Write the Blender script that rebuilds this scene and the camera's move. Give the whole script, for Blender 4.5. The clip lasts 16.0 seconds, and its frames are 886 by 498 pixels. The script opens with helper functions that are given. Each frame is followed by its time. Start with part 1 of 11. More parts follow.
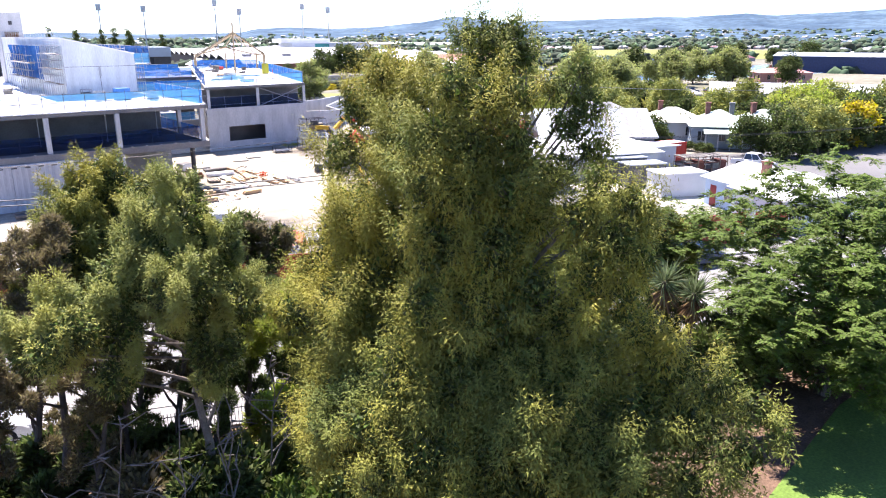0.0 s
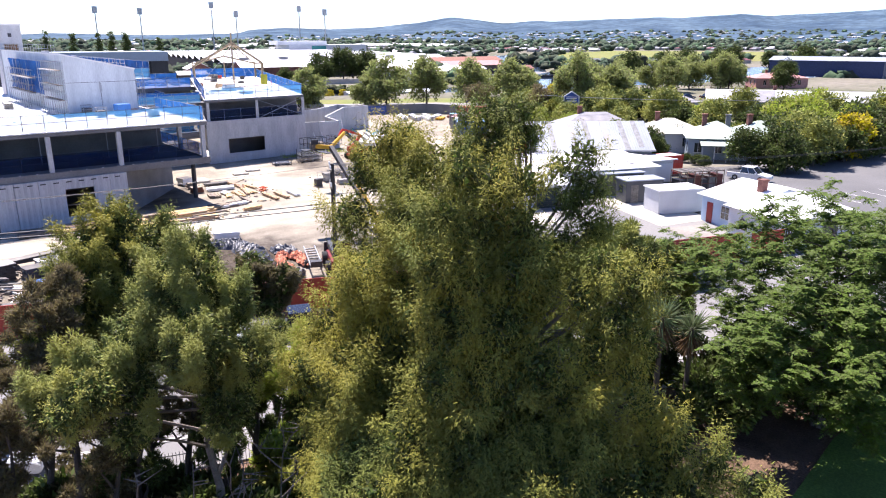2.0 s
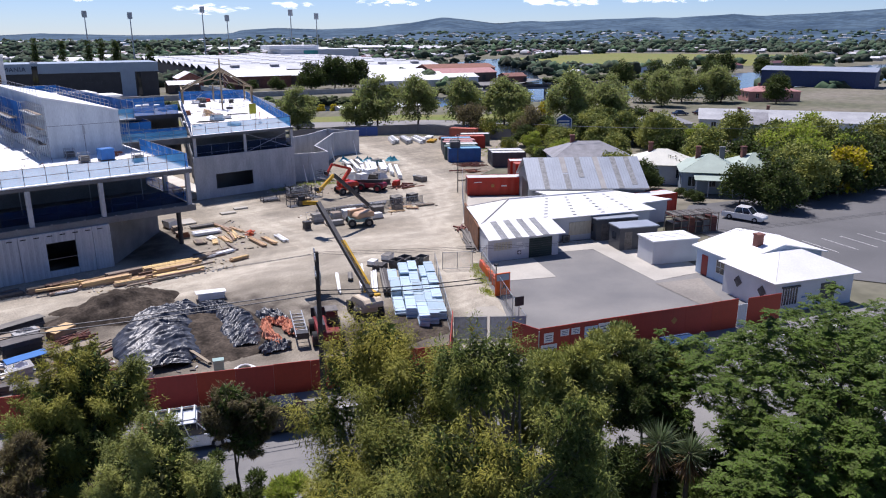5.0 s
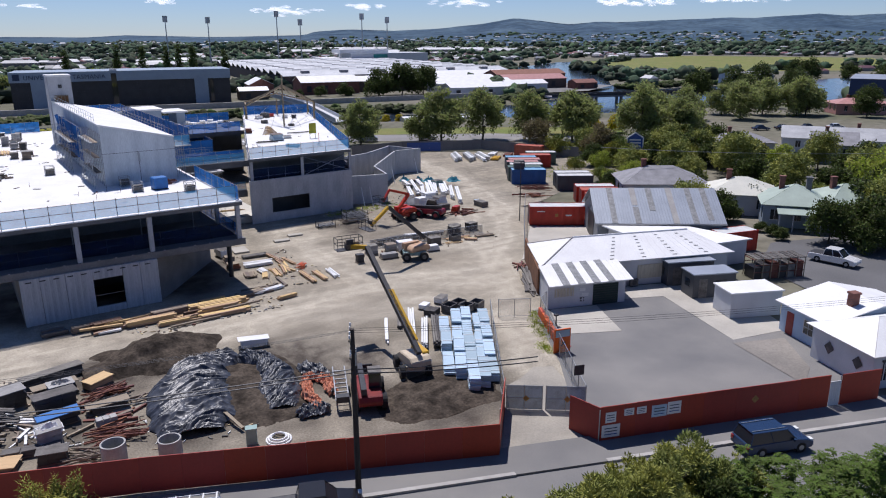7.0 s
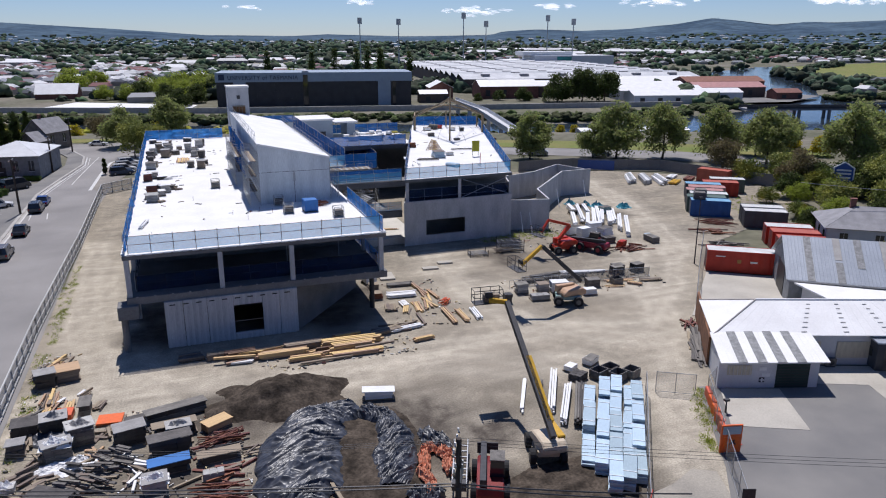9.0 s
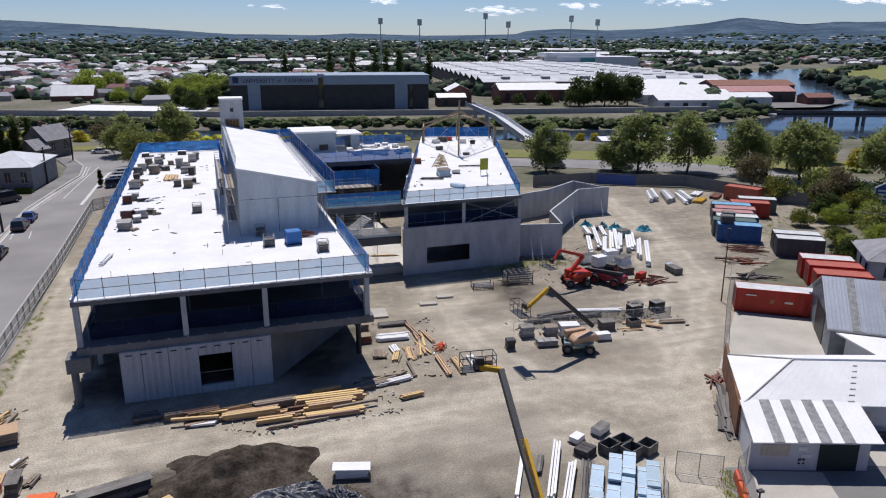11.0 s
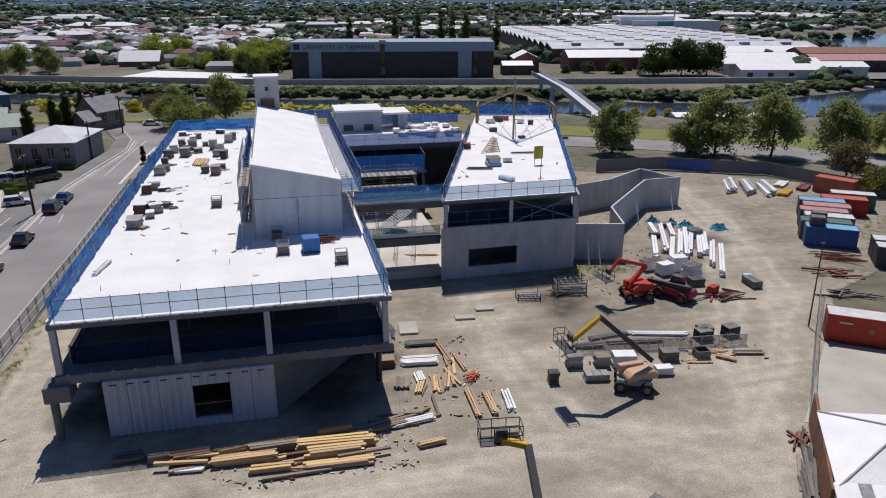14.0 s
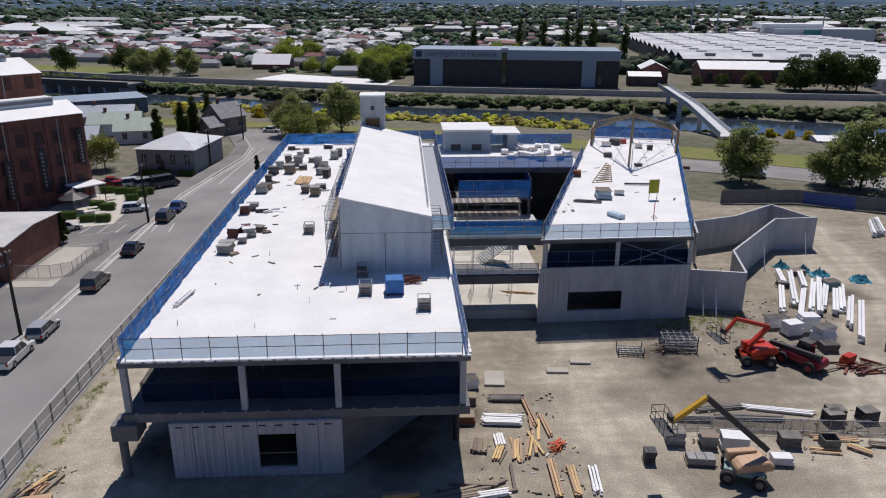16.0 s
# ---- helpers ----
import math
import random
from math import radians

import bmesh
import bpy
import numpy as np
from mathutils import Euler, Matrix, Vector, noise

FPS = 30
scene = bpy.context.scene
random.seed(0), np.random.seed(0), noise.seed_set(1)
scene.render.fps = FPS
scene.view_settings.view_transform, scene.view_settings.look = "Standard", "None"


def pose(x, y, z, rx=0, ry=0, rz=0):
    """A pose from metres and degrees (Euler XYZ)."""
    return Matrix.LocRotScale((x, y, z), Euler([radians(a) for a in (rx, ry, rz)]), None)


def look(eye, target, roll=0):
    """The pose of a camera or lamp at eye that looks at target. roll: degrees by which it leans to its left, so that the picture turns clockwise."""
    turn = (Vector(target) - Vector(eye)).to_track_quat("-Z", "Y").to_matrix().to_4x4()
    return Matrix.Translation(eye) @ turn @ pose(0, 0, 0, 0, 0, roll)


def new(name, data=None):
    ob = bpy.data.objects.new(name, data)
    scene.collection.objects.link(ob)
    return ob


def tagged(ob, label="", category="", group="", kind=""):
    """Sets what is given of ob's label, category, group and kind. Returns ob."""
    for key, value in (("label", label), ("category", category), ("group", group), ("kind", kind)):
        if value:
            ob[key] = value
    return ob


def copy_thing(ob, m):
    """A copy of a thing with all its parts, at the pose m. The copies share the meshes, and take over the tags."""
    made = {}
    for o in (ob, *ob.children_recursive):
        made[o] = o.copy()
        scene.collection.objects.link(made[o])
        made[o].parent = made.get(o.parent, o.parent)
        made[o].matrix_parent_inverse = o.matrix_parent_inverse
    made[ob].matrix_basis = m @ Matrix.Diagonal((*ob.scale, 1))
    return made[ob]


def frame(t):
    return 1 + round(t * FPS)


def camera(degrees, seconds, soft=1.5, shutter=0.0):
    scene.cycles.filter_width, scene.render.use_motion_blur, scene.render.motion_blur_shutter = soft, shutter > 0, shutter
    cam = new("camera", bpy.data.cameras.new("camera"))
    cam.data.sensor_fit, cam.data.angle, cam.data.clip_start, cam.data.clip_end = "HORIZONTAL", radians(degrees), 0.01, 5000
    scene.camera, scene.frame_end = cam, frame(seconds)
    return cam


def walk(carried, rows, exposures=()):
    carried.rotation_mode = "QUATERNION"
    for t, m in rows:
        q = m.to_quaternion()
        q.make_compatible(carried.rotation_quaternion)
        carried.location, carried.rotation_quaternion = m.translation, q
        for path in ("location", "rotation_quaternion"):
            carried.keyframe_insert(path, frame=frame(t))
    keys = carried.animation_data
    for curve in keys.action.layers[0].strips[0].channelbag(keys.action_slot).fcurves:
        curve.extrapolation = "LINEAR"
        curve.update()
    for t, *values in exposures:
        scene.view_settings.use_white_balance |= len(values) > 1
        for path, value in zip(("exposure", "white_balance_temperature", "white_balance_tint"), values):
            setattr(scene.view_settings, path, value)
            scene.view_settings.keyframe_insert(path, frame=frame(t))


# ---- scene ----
cam = camera(62.70, 16.0, 1.1)
# seconds, eye, target, roll
PATH = [
    (0.0, (-6.521, -78.456, 16.228), (-0.532, -70.96, 13.41), -0.1),
    (0.5, (-6.582, -78.463, 16.495), (-0.592, -70.967, 13.679), -0.1),
    (1.0, (-6.653, -78.436, 16.933), (-0.66, -70.942, 14.118), -0.09),
    (1.5, (-6.73, -78.407, 17.483), (-0.737, -70.914, 14.667), -0.1),
    (2.0, (-6.797, -78.387, 18.002), (-0.774, -70.917, 15.187), -0.12),
    (2.5, (-6.81, -78.347, 18.648), (-0.723, -70.93, 15.831), -0.15),
    (3.0, (-6.703, -78.245, 19.427), (-0.595, -70.848, 16.605), -0.15),
    (3.5, (-6.474, -78.002, 20.261), (-0.366, -70.604, 17.439), -0.12),
    (4.0, (-6.034, -77.581, 21.139), (0.073, -70.184, 18.314), -0.13),
    (6.5, (-1.824, -73.582, 24.892), (4.079, -66.018, 22.073), -0.31),
    (7.0, (-0.579, -72.488, 25.534), (4.794, -64.538, 22.719), -0.26),
    (7.5, (0.788, -71.183, 26.096), (5.447, -62.793, 23.284), -0.16),
    (8.0, (2.182, -69.794, 26.681), (6.133, -61.048, 23.872), -0.07),
    (8.5, (3.647, -68.276, 27.247), (7.121, -59.33, 24.435), -0),
    (9.0, (5.072, -66.579, 27.759), (8.361, -57.565, 24.943), 0.04),
    (11.5, (11.582, -57.286, 29.377), (14.568, -48.173, 26.544), 0.1),
    (12.0, (12.605, -55.646, 29.462), (15.591, -46.548, 26.577), 0.07),
    (12.5, (13.599, -54.111, 29.571), (16.563, -45.074, 26.482), 0.05),
    (13.0, (14.398, -52.621, 29.702), (17.015, -43.542, 26.427), 0.03),
    (13.5, (15.314, -51.275, 30.041), (17.778, -42.157, 26.754), -0.03),
    (14.0, (16.13, -49.87, 30.531), (18.22, -40.66, 27.243), -0.04),
    (14.5, (16.943, -48.551, 31.057), (18.574, -39.247, 27.773), -0.01),
    (15.0, (17.738, -47.193, 31.587), (18.929, -37.821, 28.308), 0.05),
    (15.5, (18.439, -45.889, 32.098), (19.25, -36.473, 28.829), 0.13),
    (16.0, (19.126, -44.534, 32.526), (19.65, -35.094, 29.267), 0.18),
]
EXPOSURES = [(0.0, 1.97, 6600, 20), (1.5, 1.6, 6550, 21), (2.5, 1.3, 6500, 21), (4.0, 0.75, 6300, 20), (6.5, 0.0, 6150, 17), (9.0, -0.05, 6200, 15), (13.0, -0.2, 6450, 14), (16.0, -0.28, 6500, 14)]
walk(cam, [(t, look(eye, target, roll)) for t, eye, target, roll in PATH], EXPOSURES)

# ---- world and sun ----
SUN = Vector((0.95, 4.4, 8.95)).normalized()
ELEV, AZIM = math.asin(SUN.z), math.atan2(SUN.x, SUN.y)
world = bpy.data.worlds.new("world")
scene.world = world
world.use_nodes = True
wn = world.node_tree.nodes
sky = wn.new("ShaderNodeTexSky")
sky.sky_type, sky.sun_disc = "NISHITA", False
sky.sun_elevation, sky.sun_rotation = ELEV, AZIM
sky.air_density, sky.dust_density, sky.ozone_density, sky.altitude = 1.0, 0.05, 3.0, 1200
tint = wn.new("ShaderNodeMixRGB")
tint.blend_type = "MULTIPLY"
tint.inputs[0].default_value, tint.inputs[2].default_value = 1.0, (0.80, 0.925, 1.195, 1.0)
world.node_tree.links.new(sky.outputs[0], tint.inputs[1])
world.node_tree.links.new(tint.outputs[0], wn["Background"].inputs[0])
wn["Background"].inputs[1].default_value = 0.072
lamp = bpy.data.lights.new("sun", "SUN")
lamp.energy, lamp.angle, lamp.color = 4.8, radians(0.55), (1.0, 0.965, 0.92)
sun = new("sun", lamp)
sun.matrix_world = look(SUN * 200, (0, 0, 0))


# ---- materials ----
def rgb(c):
    return (c[0], c[1], c[2], 1.0)


def material(name, col, rough=0.7, metal=0.0, var=0.2, scale=1.5, fine=18.0, bump=0.15, alt=None, rand=0.0,
             spec=0.4, island=0.0, stretch=None, translucent=0.0, clear=0.0):
    """Noise at two scales over the base colour, with bump; rand varies it from object to object, island from leaf to leaf."""
    m = bpy.data.materials.new(name)
    m.use_nodes = True
    n, l = m.node_tree.nodes, m.node_tree.links
    bsdf = n["Principled BSDF"]
    co = n.new("ShaderNodeTexCoord")
    src = co.outputs["Object"]
    if stretch:
        mp = n.new("ShaderNodeMapping")
        mp.inputs["Scale"].default_value = stretch
        l.new(src, mp.inputs[0])
        src = mp.outputs[0]
    big, small = n.new("ShaderNodeTexNoise"), n.new("ShaderNodeTexNoise")
    big.inputs["Scale"].default_value, big.inputs["Detail"].default_value = scale, 5
    small.inputs["Scale"].default_value, small.inputs["Detail"].default_value = fine, 4
    l.new(src, big.inputs["Vector"])
    l.new(src, small.inputs["Vector"])
    alt = alt or tuple(c * (1 - var * 1.6) for c in col)
    ramp = n.new("ShaderNodeValToRGB")
    ramp.color_ramp.elements[0].position, ramp.color_ramp.elements[1].position = 0.32, 0.66
    ramp.color_ramp.elements[0].color, ramp.color_ramp.elements[1].color = rgb(alt), rgb(col)
    l.new(big.outputs["Fac"], ramp.inputs[0])
    mul = n.new("ShaderNodeMixRGB")
    mul.blend_type = "MULTIPLY"
    mul.inputs[0].default_value = 1.0
    mr = n.new("ShaderNodeMapRange")
    mr.inputs[1].default_value, mr.inputs[2].default_value = 0.3, 0.7
    mr.inputs[3].default_value, mr.inputs[4].default_value = 1 - var, 1 + var * 0.5
    l.new(small.outputs["Fac"], mr.inputs[0])
    l.new(ramp.outputs[0], mul.inputs[1])
    l.new(mr.outputs[0], mul.inputs[2])
    out = mul.outputs[0]
    if rand or island:
        hsv = n.new("ShaderNodeHueSaturation")
        rnd = n.new("ShaderNodeObjectInfo").outputs["Random"] if rand else n.new("ShaderNodeNewGeometry").outputs["Random Per Island"]
        k = rand or island
        for socket, lo, hi in (("Value", 1 - k, 1 + k), ("Hue", 0.5 - k * 0.06, 0.5 + k * 0.06), ("Saturation", 1 - k * 0.5, 1 + k * 0.3)):
            r = n.new("ShaderNodeMapRange")
            r.inputs[3].default_value, r.inputs[4].default_value = lo, hi
            l.new(rnd, r.inputs[0])
            l.new(r.outputs[0], hsv.inputs[socket])
        l.new(out, hsv.inputs["Color"])
        out = hsv.outputs[0]
    l.new(out, bsdf.inputs["Base Color"])
    rr = n.new("ShaderNodeMapRange")
    rr.inputs[3].default_value, rr.inputs[4].default_value = max(0.02, rough - 0.1), min(1, rough + 0.1)
    l.new(small.outputs["Fac"], rr.inputs[0])
    l.new(rr.outputs[0], bsdf.inputs["Roughness"])
    bsdf.inputs["Metallic"].default_value = metal
    bsdf.inputs["Specular IOR Level"].default_value = spec
    if bump:
        b = n.new("ShaderNodeBump")
        b.inputs["Strength"].default_value, b.inputs["Distance"].default_value = bump, 0.05
        l.new(small.outputs["Fac"], b.inputs["Height"])
        l.new(b.outputs[0], bsdf.inputs["Normal"])
    last = bsdf.outputs[0]
    if translucent:
        tr, mx = n.new("ShaderNodeBsdfTranslucent"), n.new("ShaderNodeMixShader")
        l.new(out, tr.inputs[0])
        mx.inputs[0].default_value = translucent
        l.new(last, mx.inputs[1])
        l.new(tr.outputs[0], mx.inputs[2])
        last = mx.outputs[0]
    if clear:
        tp, mx = n.new("ShaderNodeBsdfTransparent"), n.new("ShaderNodeMixShader")
        mx.inputs[0].default_value = clear
        l.new(last, mx.inputs[1])
        l.new(tp.outputs[0], mx.inputs[2])
        last = mx.outputs[0]
    l.new(last, n["Material Output"].inputs[0])
    return m


def glass_material(name, col, rough=0.06):
    m = bpy.data.materials.new(name)
    m.use_nodes = True
    b = m.node_tree.nodes["Principled BSDF"]
    b.inputs["Base Color"].default_value, b.inputs["Roughness"].default_value = rgb(col), rough
    b.inputs["Specular IOR Level"].default_value = 0.7
    return m


DIRT = material("dirt", (0.33, 0.30, 0.26), 0.95, var=0.16, scale=0.09, fine=5, bump=0.35, alt=(0.20, 0.185, 0.165), spec=0.1)


def yard_material():
    """Packed gravel: dull patches, pale dust where it is driven on, dark wet soil and painted shade, grit and streaks.
    """
    m = bpy.data.materials.new("yard_gravel")
    m.use_nodes = True
    n, l = m.node_tree.nodes, m.node_tree.links
    bsdf = n["Principled BSDF"]
    src = n.new("ShaderNodeTexCoord").outputs["Object"]
    noises = []
    for sc, det in ((0.13, 6), (0.9, 5), (7.0, 4), (32.0, 2)):
        t = n.new("ShaderNodeTexNoise")
        t.inputs["Scale"].default_value, t.inputs["Detail"].default_value = sc, det
        l.new(src, t.inputs["Vector"])
        noises.append(t.outputs["Fac"])
    mp = n.new("ShaderNodeMapping")
    mp.inputs["Rotation"].default_value = (0, 0, radians(-52))
    mp.inputs["Scale"].default_value = (0.05, 0.34, 1)
    l.new(src, mp.inputs[0])
    streak = n.new("ShaderNodeTexNoise")
    streak.inputs["Scale"].default_value, streak.inputs["Detail"].default_value, streak.inputs["Distortion"].default_value = 1.0, 7, 1.6
    l.new(mp.outputs[0], streak.inputs["Vector"])

    def ranged(sock, a, b, lo, hi):
        r = n.new("ShaderNodeMapRange")
        for i, v in enumerate((a, b, lo, hi)):
            r.inputs[i + 1].default_value = v
        l.new(sock, r.inputs[0])
        return r.outputs[0]

    def mix(mode, fac, a, b):
        x = n.new("ShaderNodeMixRGB")
        x.blend_type = mode
        for sock, v in zip(x.inputs, (fac, a, b)):
            if isinstance(v, tuple):
                sock.default_value = rgb(v)
            elif isinstance(v, float):
                sock.default_value = v
            else:
                l.new(v, sock)
        return x.outputs[0]

    def attr(name, k):
        t = n.new("ShaderNodeAttribute")
        t.attribute_name = name
        mul = n.new("ShaderNodeMath")
        mul.operation = "MULTIPLY"
        l.new(t.outputs["Fac"], mul.inputs[0])
        l.new(ranged(k, 0.3, 0.6, 0.6, 1.0), mul.inputs[1])
        return mul.outputs[0]

    col = mix("MIX", ranged(noises[0], 0.35, 0.65, 0.0, 1.0), (0.232, 0.206, 0.162), (0.352, 0.308, 0.238))
    col = mix("MIX", ranged(noises[1], 0.5, 0.75, 0.0, 0.36), col, (0.435, 0.385, 0.298))
    col = mix("MIX", attr("driven", streak.outputs["Fac"]), col, (0.48, 0.43, 0.342))
    col = mix("MIX", attr("damp_shade", noises[1]), col, (0.082, 0.069, 0.057))
    for k, lo, hi in ((streak.outputs["Fac"], 0.90, 1.07), (noises[1], 0.88, 1.09), (noises[2], 0.74, 1.18), (noises[3], 0.78, 1.18)):
        g = n.new("ShaderNodeCombineColor")
        r = ranged(k, 0.3, 0.7, lo, hi)
        for i in range(3):
            l.new(r, g.inputs[i])
        col = mix("MULTIPLY", 1.0, col, g.outputs[0])
    l.new(col, bsdf.inputs["Base Color"])
    bsdf.inputs["Roughness"].default_value, bsdf.inputs["Specular IOR Level"].default_value = 0.95, 0.1
    for k, st in ((noises[2], 0.5), (noises[1], 0.5)):
        b = n.new("ShaderNodeBump")
        b.inputs["Strength"].default_value, b.inputs["Distance"].default_value = st, 0.08
        l.new(k, b.inputs["Height"])
        if bsdf.inputs["Normal"].is_linked:
            l.new(bsdf.inputs["Normal"].links[0].from_socket, b.inputs["Normal"])
        l.new(b.outputs[0], bsdf.inputs["Normal"])
    return m


YARD = yard_material()
LAND = material("land", (0.21, 0.19, 0.15), 0.95, var=0.3, scale=0.03, fine=0.4, bump=0.3, alt=(0.115, 0.12, 0.075), spec=0.1)
SOIL = material("soil", (0.10, 0.080, 0.062), 0.97, var=0.45, scale=0.9, fine=5, bump=1.0, spec=0.1)
MULCH = material("mulch", (0.17, 0.105, 0.07), 0.97, var=0.35, scale=0.9, fine=12, bump=0.8, alt=(0.09, 0.06, 0.04), spec=0.1)
GRASS = material("grass", (0.12, 0.20, 0.035), 0.9, var=0.3, scale=0.3, fine=9, bump=0.6, alt=(0.09, 0.14, 0.03), spec=0.15)
DRYGRASS = material("dry_grass", (0.225, 0.205, 0.08), 0.9, var=0.3, scale=0.1, fine=5, bump=0.6, alt=(0.15, 0.19, 0.05), spec=0.1)
ASPHALT = material("asphalt", (0.285, 0.272, 0.258), 0.9, var=0.16, scale=0.11, fine=30, bump=0.2, alt=(0.215, 0.206, 0.198), spec=0.2)
DARK_ASPHALT = material("dark_asphalt", (0.145, 0.143, 0.142), 0.9, var=0.16, scale=0.12, fine=20, bump=0.2, alt=(0.115, 0.114, 0.114), spec=0.2)
PALE_ASPHALT = material("worn_asphalt", (0.235, 0.226, 0.21), 0.9, var=0.16, scale=0.16, fine=25, bump=0.2, alt=(0.165, 0.162, 0.158), spec=0.2)
KERB = material("kerb_concrete", (0.42, 0.40, 0.37), 0.85, var=0.15, scale=0.8, fine=15, bump=0.2)
SLABC = material("pale_concrete", (0.46, 0.43, 0.37), 0.9, var=0.12, scale=0.3, fine=10, bump=0.15)
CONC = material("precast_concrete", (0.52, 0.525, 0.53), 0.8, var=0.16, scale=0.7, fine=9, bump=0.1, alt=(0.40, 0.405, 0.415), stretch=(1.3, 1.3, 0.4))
# Darkened to deepen the shade on inner walls, floor ledges and slab edges.
CONC_D = material("shade_darkened_concrete", (0.205, 0.203, 0.20), 0.85, var=0.2, scale=0.5, fine=8, bump=0.15, alt=(0.14, 0.14, 0.14))
HALLC = material("streaked_precast", (0.66, 0.69, 0.70), 0.8, var=0.14, scale=0.8, fine=9, bump=0.08, alt=(0.52, 0.55, 0.57), stretch=(1.4, 1.4, 0.22))
DECK = material("white_deck", (0.75, 0.745, 0.725), 0.75, var=0.06, scale=0.35, fine=5, bump=0.05, alt=(0.67, 0.665, 0.65))
STEEL = material("galvanised_steel", (0.42, 0.43, 0.44), 0.45, 0.7, var=0.12, scale=4, fine=30, bump=0.03)
DARK_STEEL = material("dark_steel", (0.06, 0.06, 0.065), 0.55, 0.3, var=0.2, scale=4, fine=30, bump=0.05)
# Kept darker for the nets that hang in the courtyard's shade.
NET = material("blue_net", (0.024, 0.135, 0.42), 0.85, var=0.25, scale=0.7, fine=14, bump=0.35, clear=0.14, translucent=0.45, spec=0.1)
# Brighter copy of the blue net, with sunlight put into its colour.
SUNLIT_NET = material("sunlit_blue_net", (0.06, 0.29, 0.74), 0.85, var=0.25, scale=0.7, fine=14, bump=0.35, clear=0.1, translucent=0.5, spec=0.1)
NET_THIN = material("pale_blue_net", (0.10, 0.33, 0.56), 0.85, var=0.15, scale=0.6, fine=14, bump=0.2, clear=0.36, translucent=0.4, spec=0.1)
MESH = material("wire_mesh", (0.30, 0.30, 0.30), 0.6, 0.3, var=0.1, clear=0.72, bump=0)
RED = material("red_hoarding", (0.36, 0.040, 0.022), 0.55, var=0.12, scale=0.8, fine=12, bump=0.05, rand=0.06)
SALMON = material("faded_orange_mesh", (0.62, 0.25, 0.15), 0.7, var=0.2, scale=3, fine=14, bump=0.3)
ORANGE = material("orange_plastic", (0.75, 0.13, 0.035), 0.5, var=0.12, scale=3, fine=20, bump=0.05, rand=0.1)
YELLOW = material("yellow_paint", (0.62, 0.36, 0.025), 0.4, var=0.12, scale=3, fine=20, bump=0.03)
LIFT_RED = material("red_machine_paint", (0.55, 0.045, 0.02), 0.35, var=0.12, scale=3, fine=20, bump=0.03)
CREAM = material("cream_paint", (0.60, 0.50, 0.36), 0.4, var=0.1, scale=3, fine=20, bump=0.03)
PEACH = material("faded_orange_paint", (0.56, 0.36, 0.22), 0.45, var=0.12, scale=3, fine=20, bump=0.03)
TEAL = material("pale_green_paint", (0.30, 0.42, 0.38), 0.45, var=0.12, scale=3, fine=20, bump=0.03)
TYRE = material("tyre_rubber", (0.025, 0.025, 0.026), 0.85, var=0.2, scale=5, fine=30, bump=0.1)
PINE = material("sawn_pine", (0.56, 0.37, 0.20), 0.75, var=0.18, scale=1.2, fine=22, bump=0.1, rand=0.34, stretch=(0.3, 3, 3))
OLD_WOOD = material("weathered_wood", (0.27, 0.215, 0.165), 0.85, var=0.2, scale=1.2, fine=22, bump=0.15, rand=0.3, stretch=(0.3, 3, 3))
TARP = material("black_plastic_sheet", (0.075, 0.082, 0.10), 0.42, var=0.35, scale=1.2, fine=2.5, bump=0.12, spec=0.5)
WRAP = material("white_wrap", (0.78, 0.78, 0.77), 0.5, var=0.08, scale=2, fine=14, bump=0.15, rand=0.05)
GREYPACK = material("grey_pallet_load", (0.185, 0.17, 0.155), 0.85, var=0.3, scale=2, fine=12, bump=0.3, rand=0.5)
BLUEPACK = material("pale_blue_panel", (0.44, 0.57, 0.66), 0.45, var=0.10, scale=1.5, fine=12, bump=0.05, rand=0.22)
BLUEBOX = material("blue_plastic", (0.03, 0.16, 0.45), 0.5, var=0.12, scale=2, fine=14, bump=0.05)
PIPE = material("pipe_concrete", (0.40, 0.395, 0.38), 0.85, var=0.14, scale=2, fine=14, bump=0.1)
WHITE_ROOF = material("white_roof_sheet", (0.80, 0.795, 0.775), 0.5, var=0.06, scale=0.4, fine=6, bump=0.05, alt=(0.72, 0.71, 0.69))
GREY_ROOF = material("zinc_roof_sheet", (0.40, 0.43, 0.47), 0.4, 0.35, var=0.1, scale=0.4, fine=6, bump=0.05)
SKYLIGHT = material("weathered_skylight", (0.31, 0.31, 0.30), 0.45, var=0.25, scale=2.5, fine=10, bump=0.05)
WHITE_WALL = material("painted_wall", (0.58, 0.59, 0.60), 0.75, var=0.08, scale=0.6, fine=10, bump=0.08, rand=0.06)
BLUE_WALL = material("pale_blue_wall", (0.42, 0.53, 0.66), 0.75, var=0.08, scale=0.6, fine=10, bump=0.08)
BRICK = material("red_brick", (0.225, 0.098, 0.075), 0.88, var=0.22, scale=0.5, fine=12, bump=0.3, alt=(0.15, 0.066, 0.052))
TERRACOTTA = material("terracotta_roof", (0.26, 0.11, 0.08), 0.8, var=0.2, scale=0.8, fine=10, bump=0.2, rand=0.2)
GREEN_ROOF = material("faded_green_roof", (0.36, 0.43, 0.36), 0.6, var=0.1, scale=0.5, fine=8, bump=0.05)
SLATE = material("slate_roof", (0.29, 0.285, 0.295), 0.75, var=0.18, scale=0.8, fine=10, bump=0.15)
STONE = material("weathered_stone", (0.22, 0.20, 0.18), 0.9, var=0.25, scale=0.9, fine=8, bump=0.4)
DARKCLAD = material("dark_cladding", (0.045, 0.043, 0.045), 0.5, var=0.2, scale=0.3, fine=3, bump=0.05)
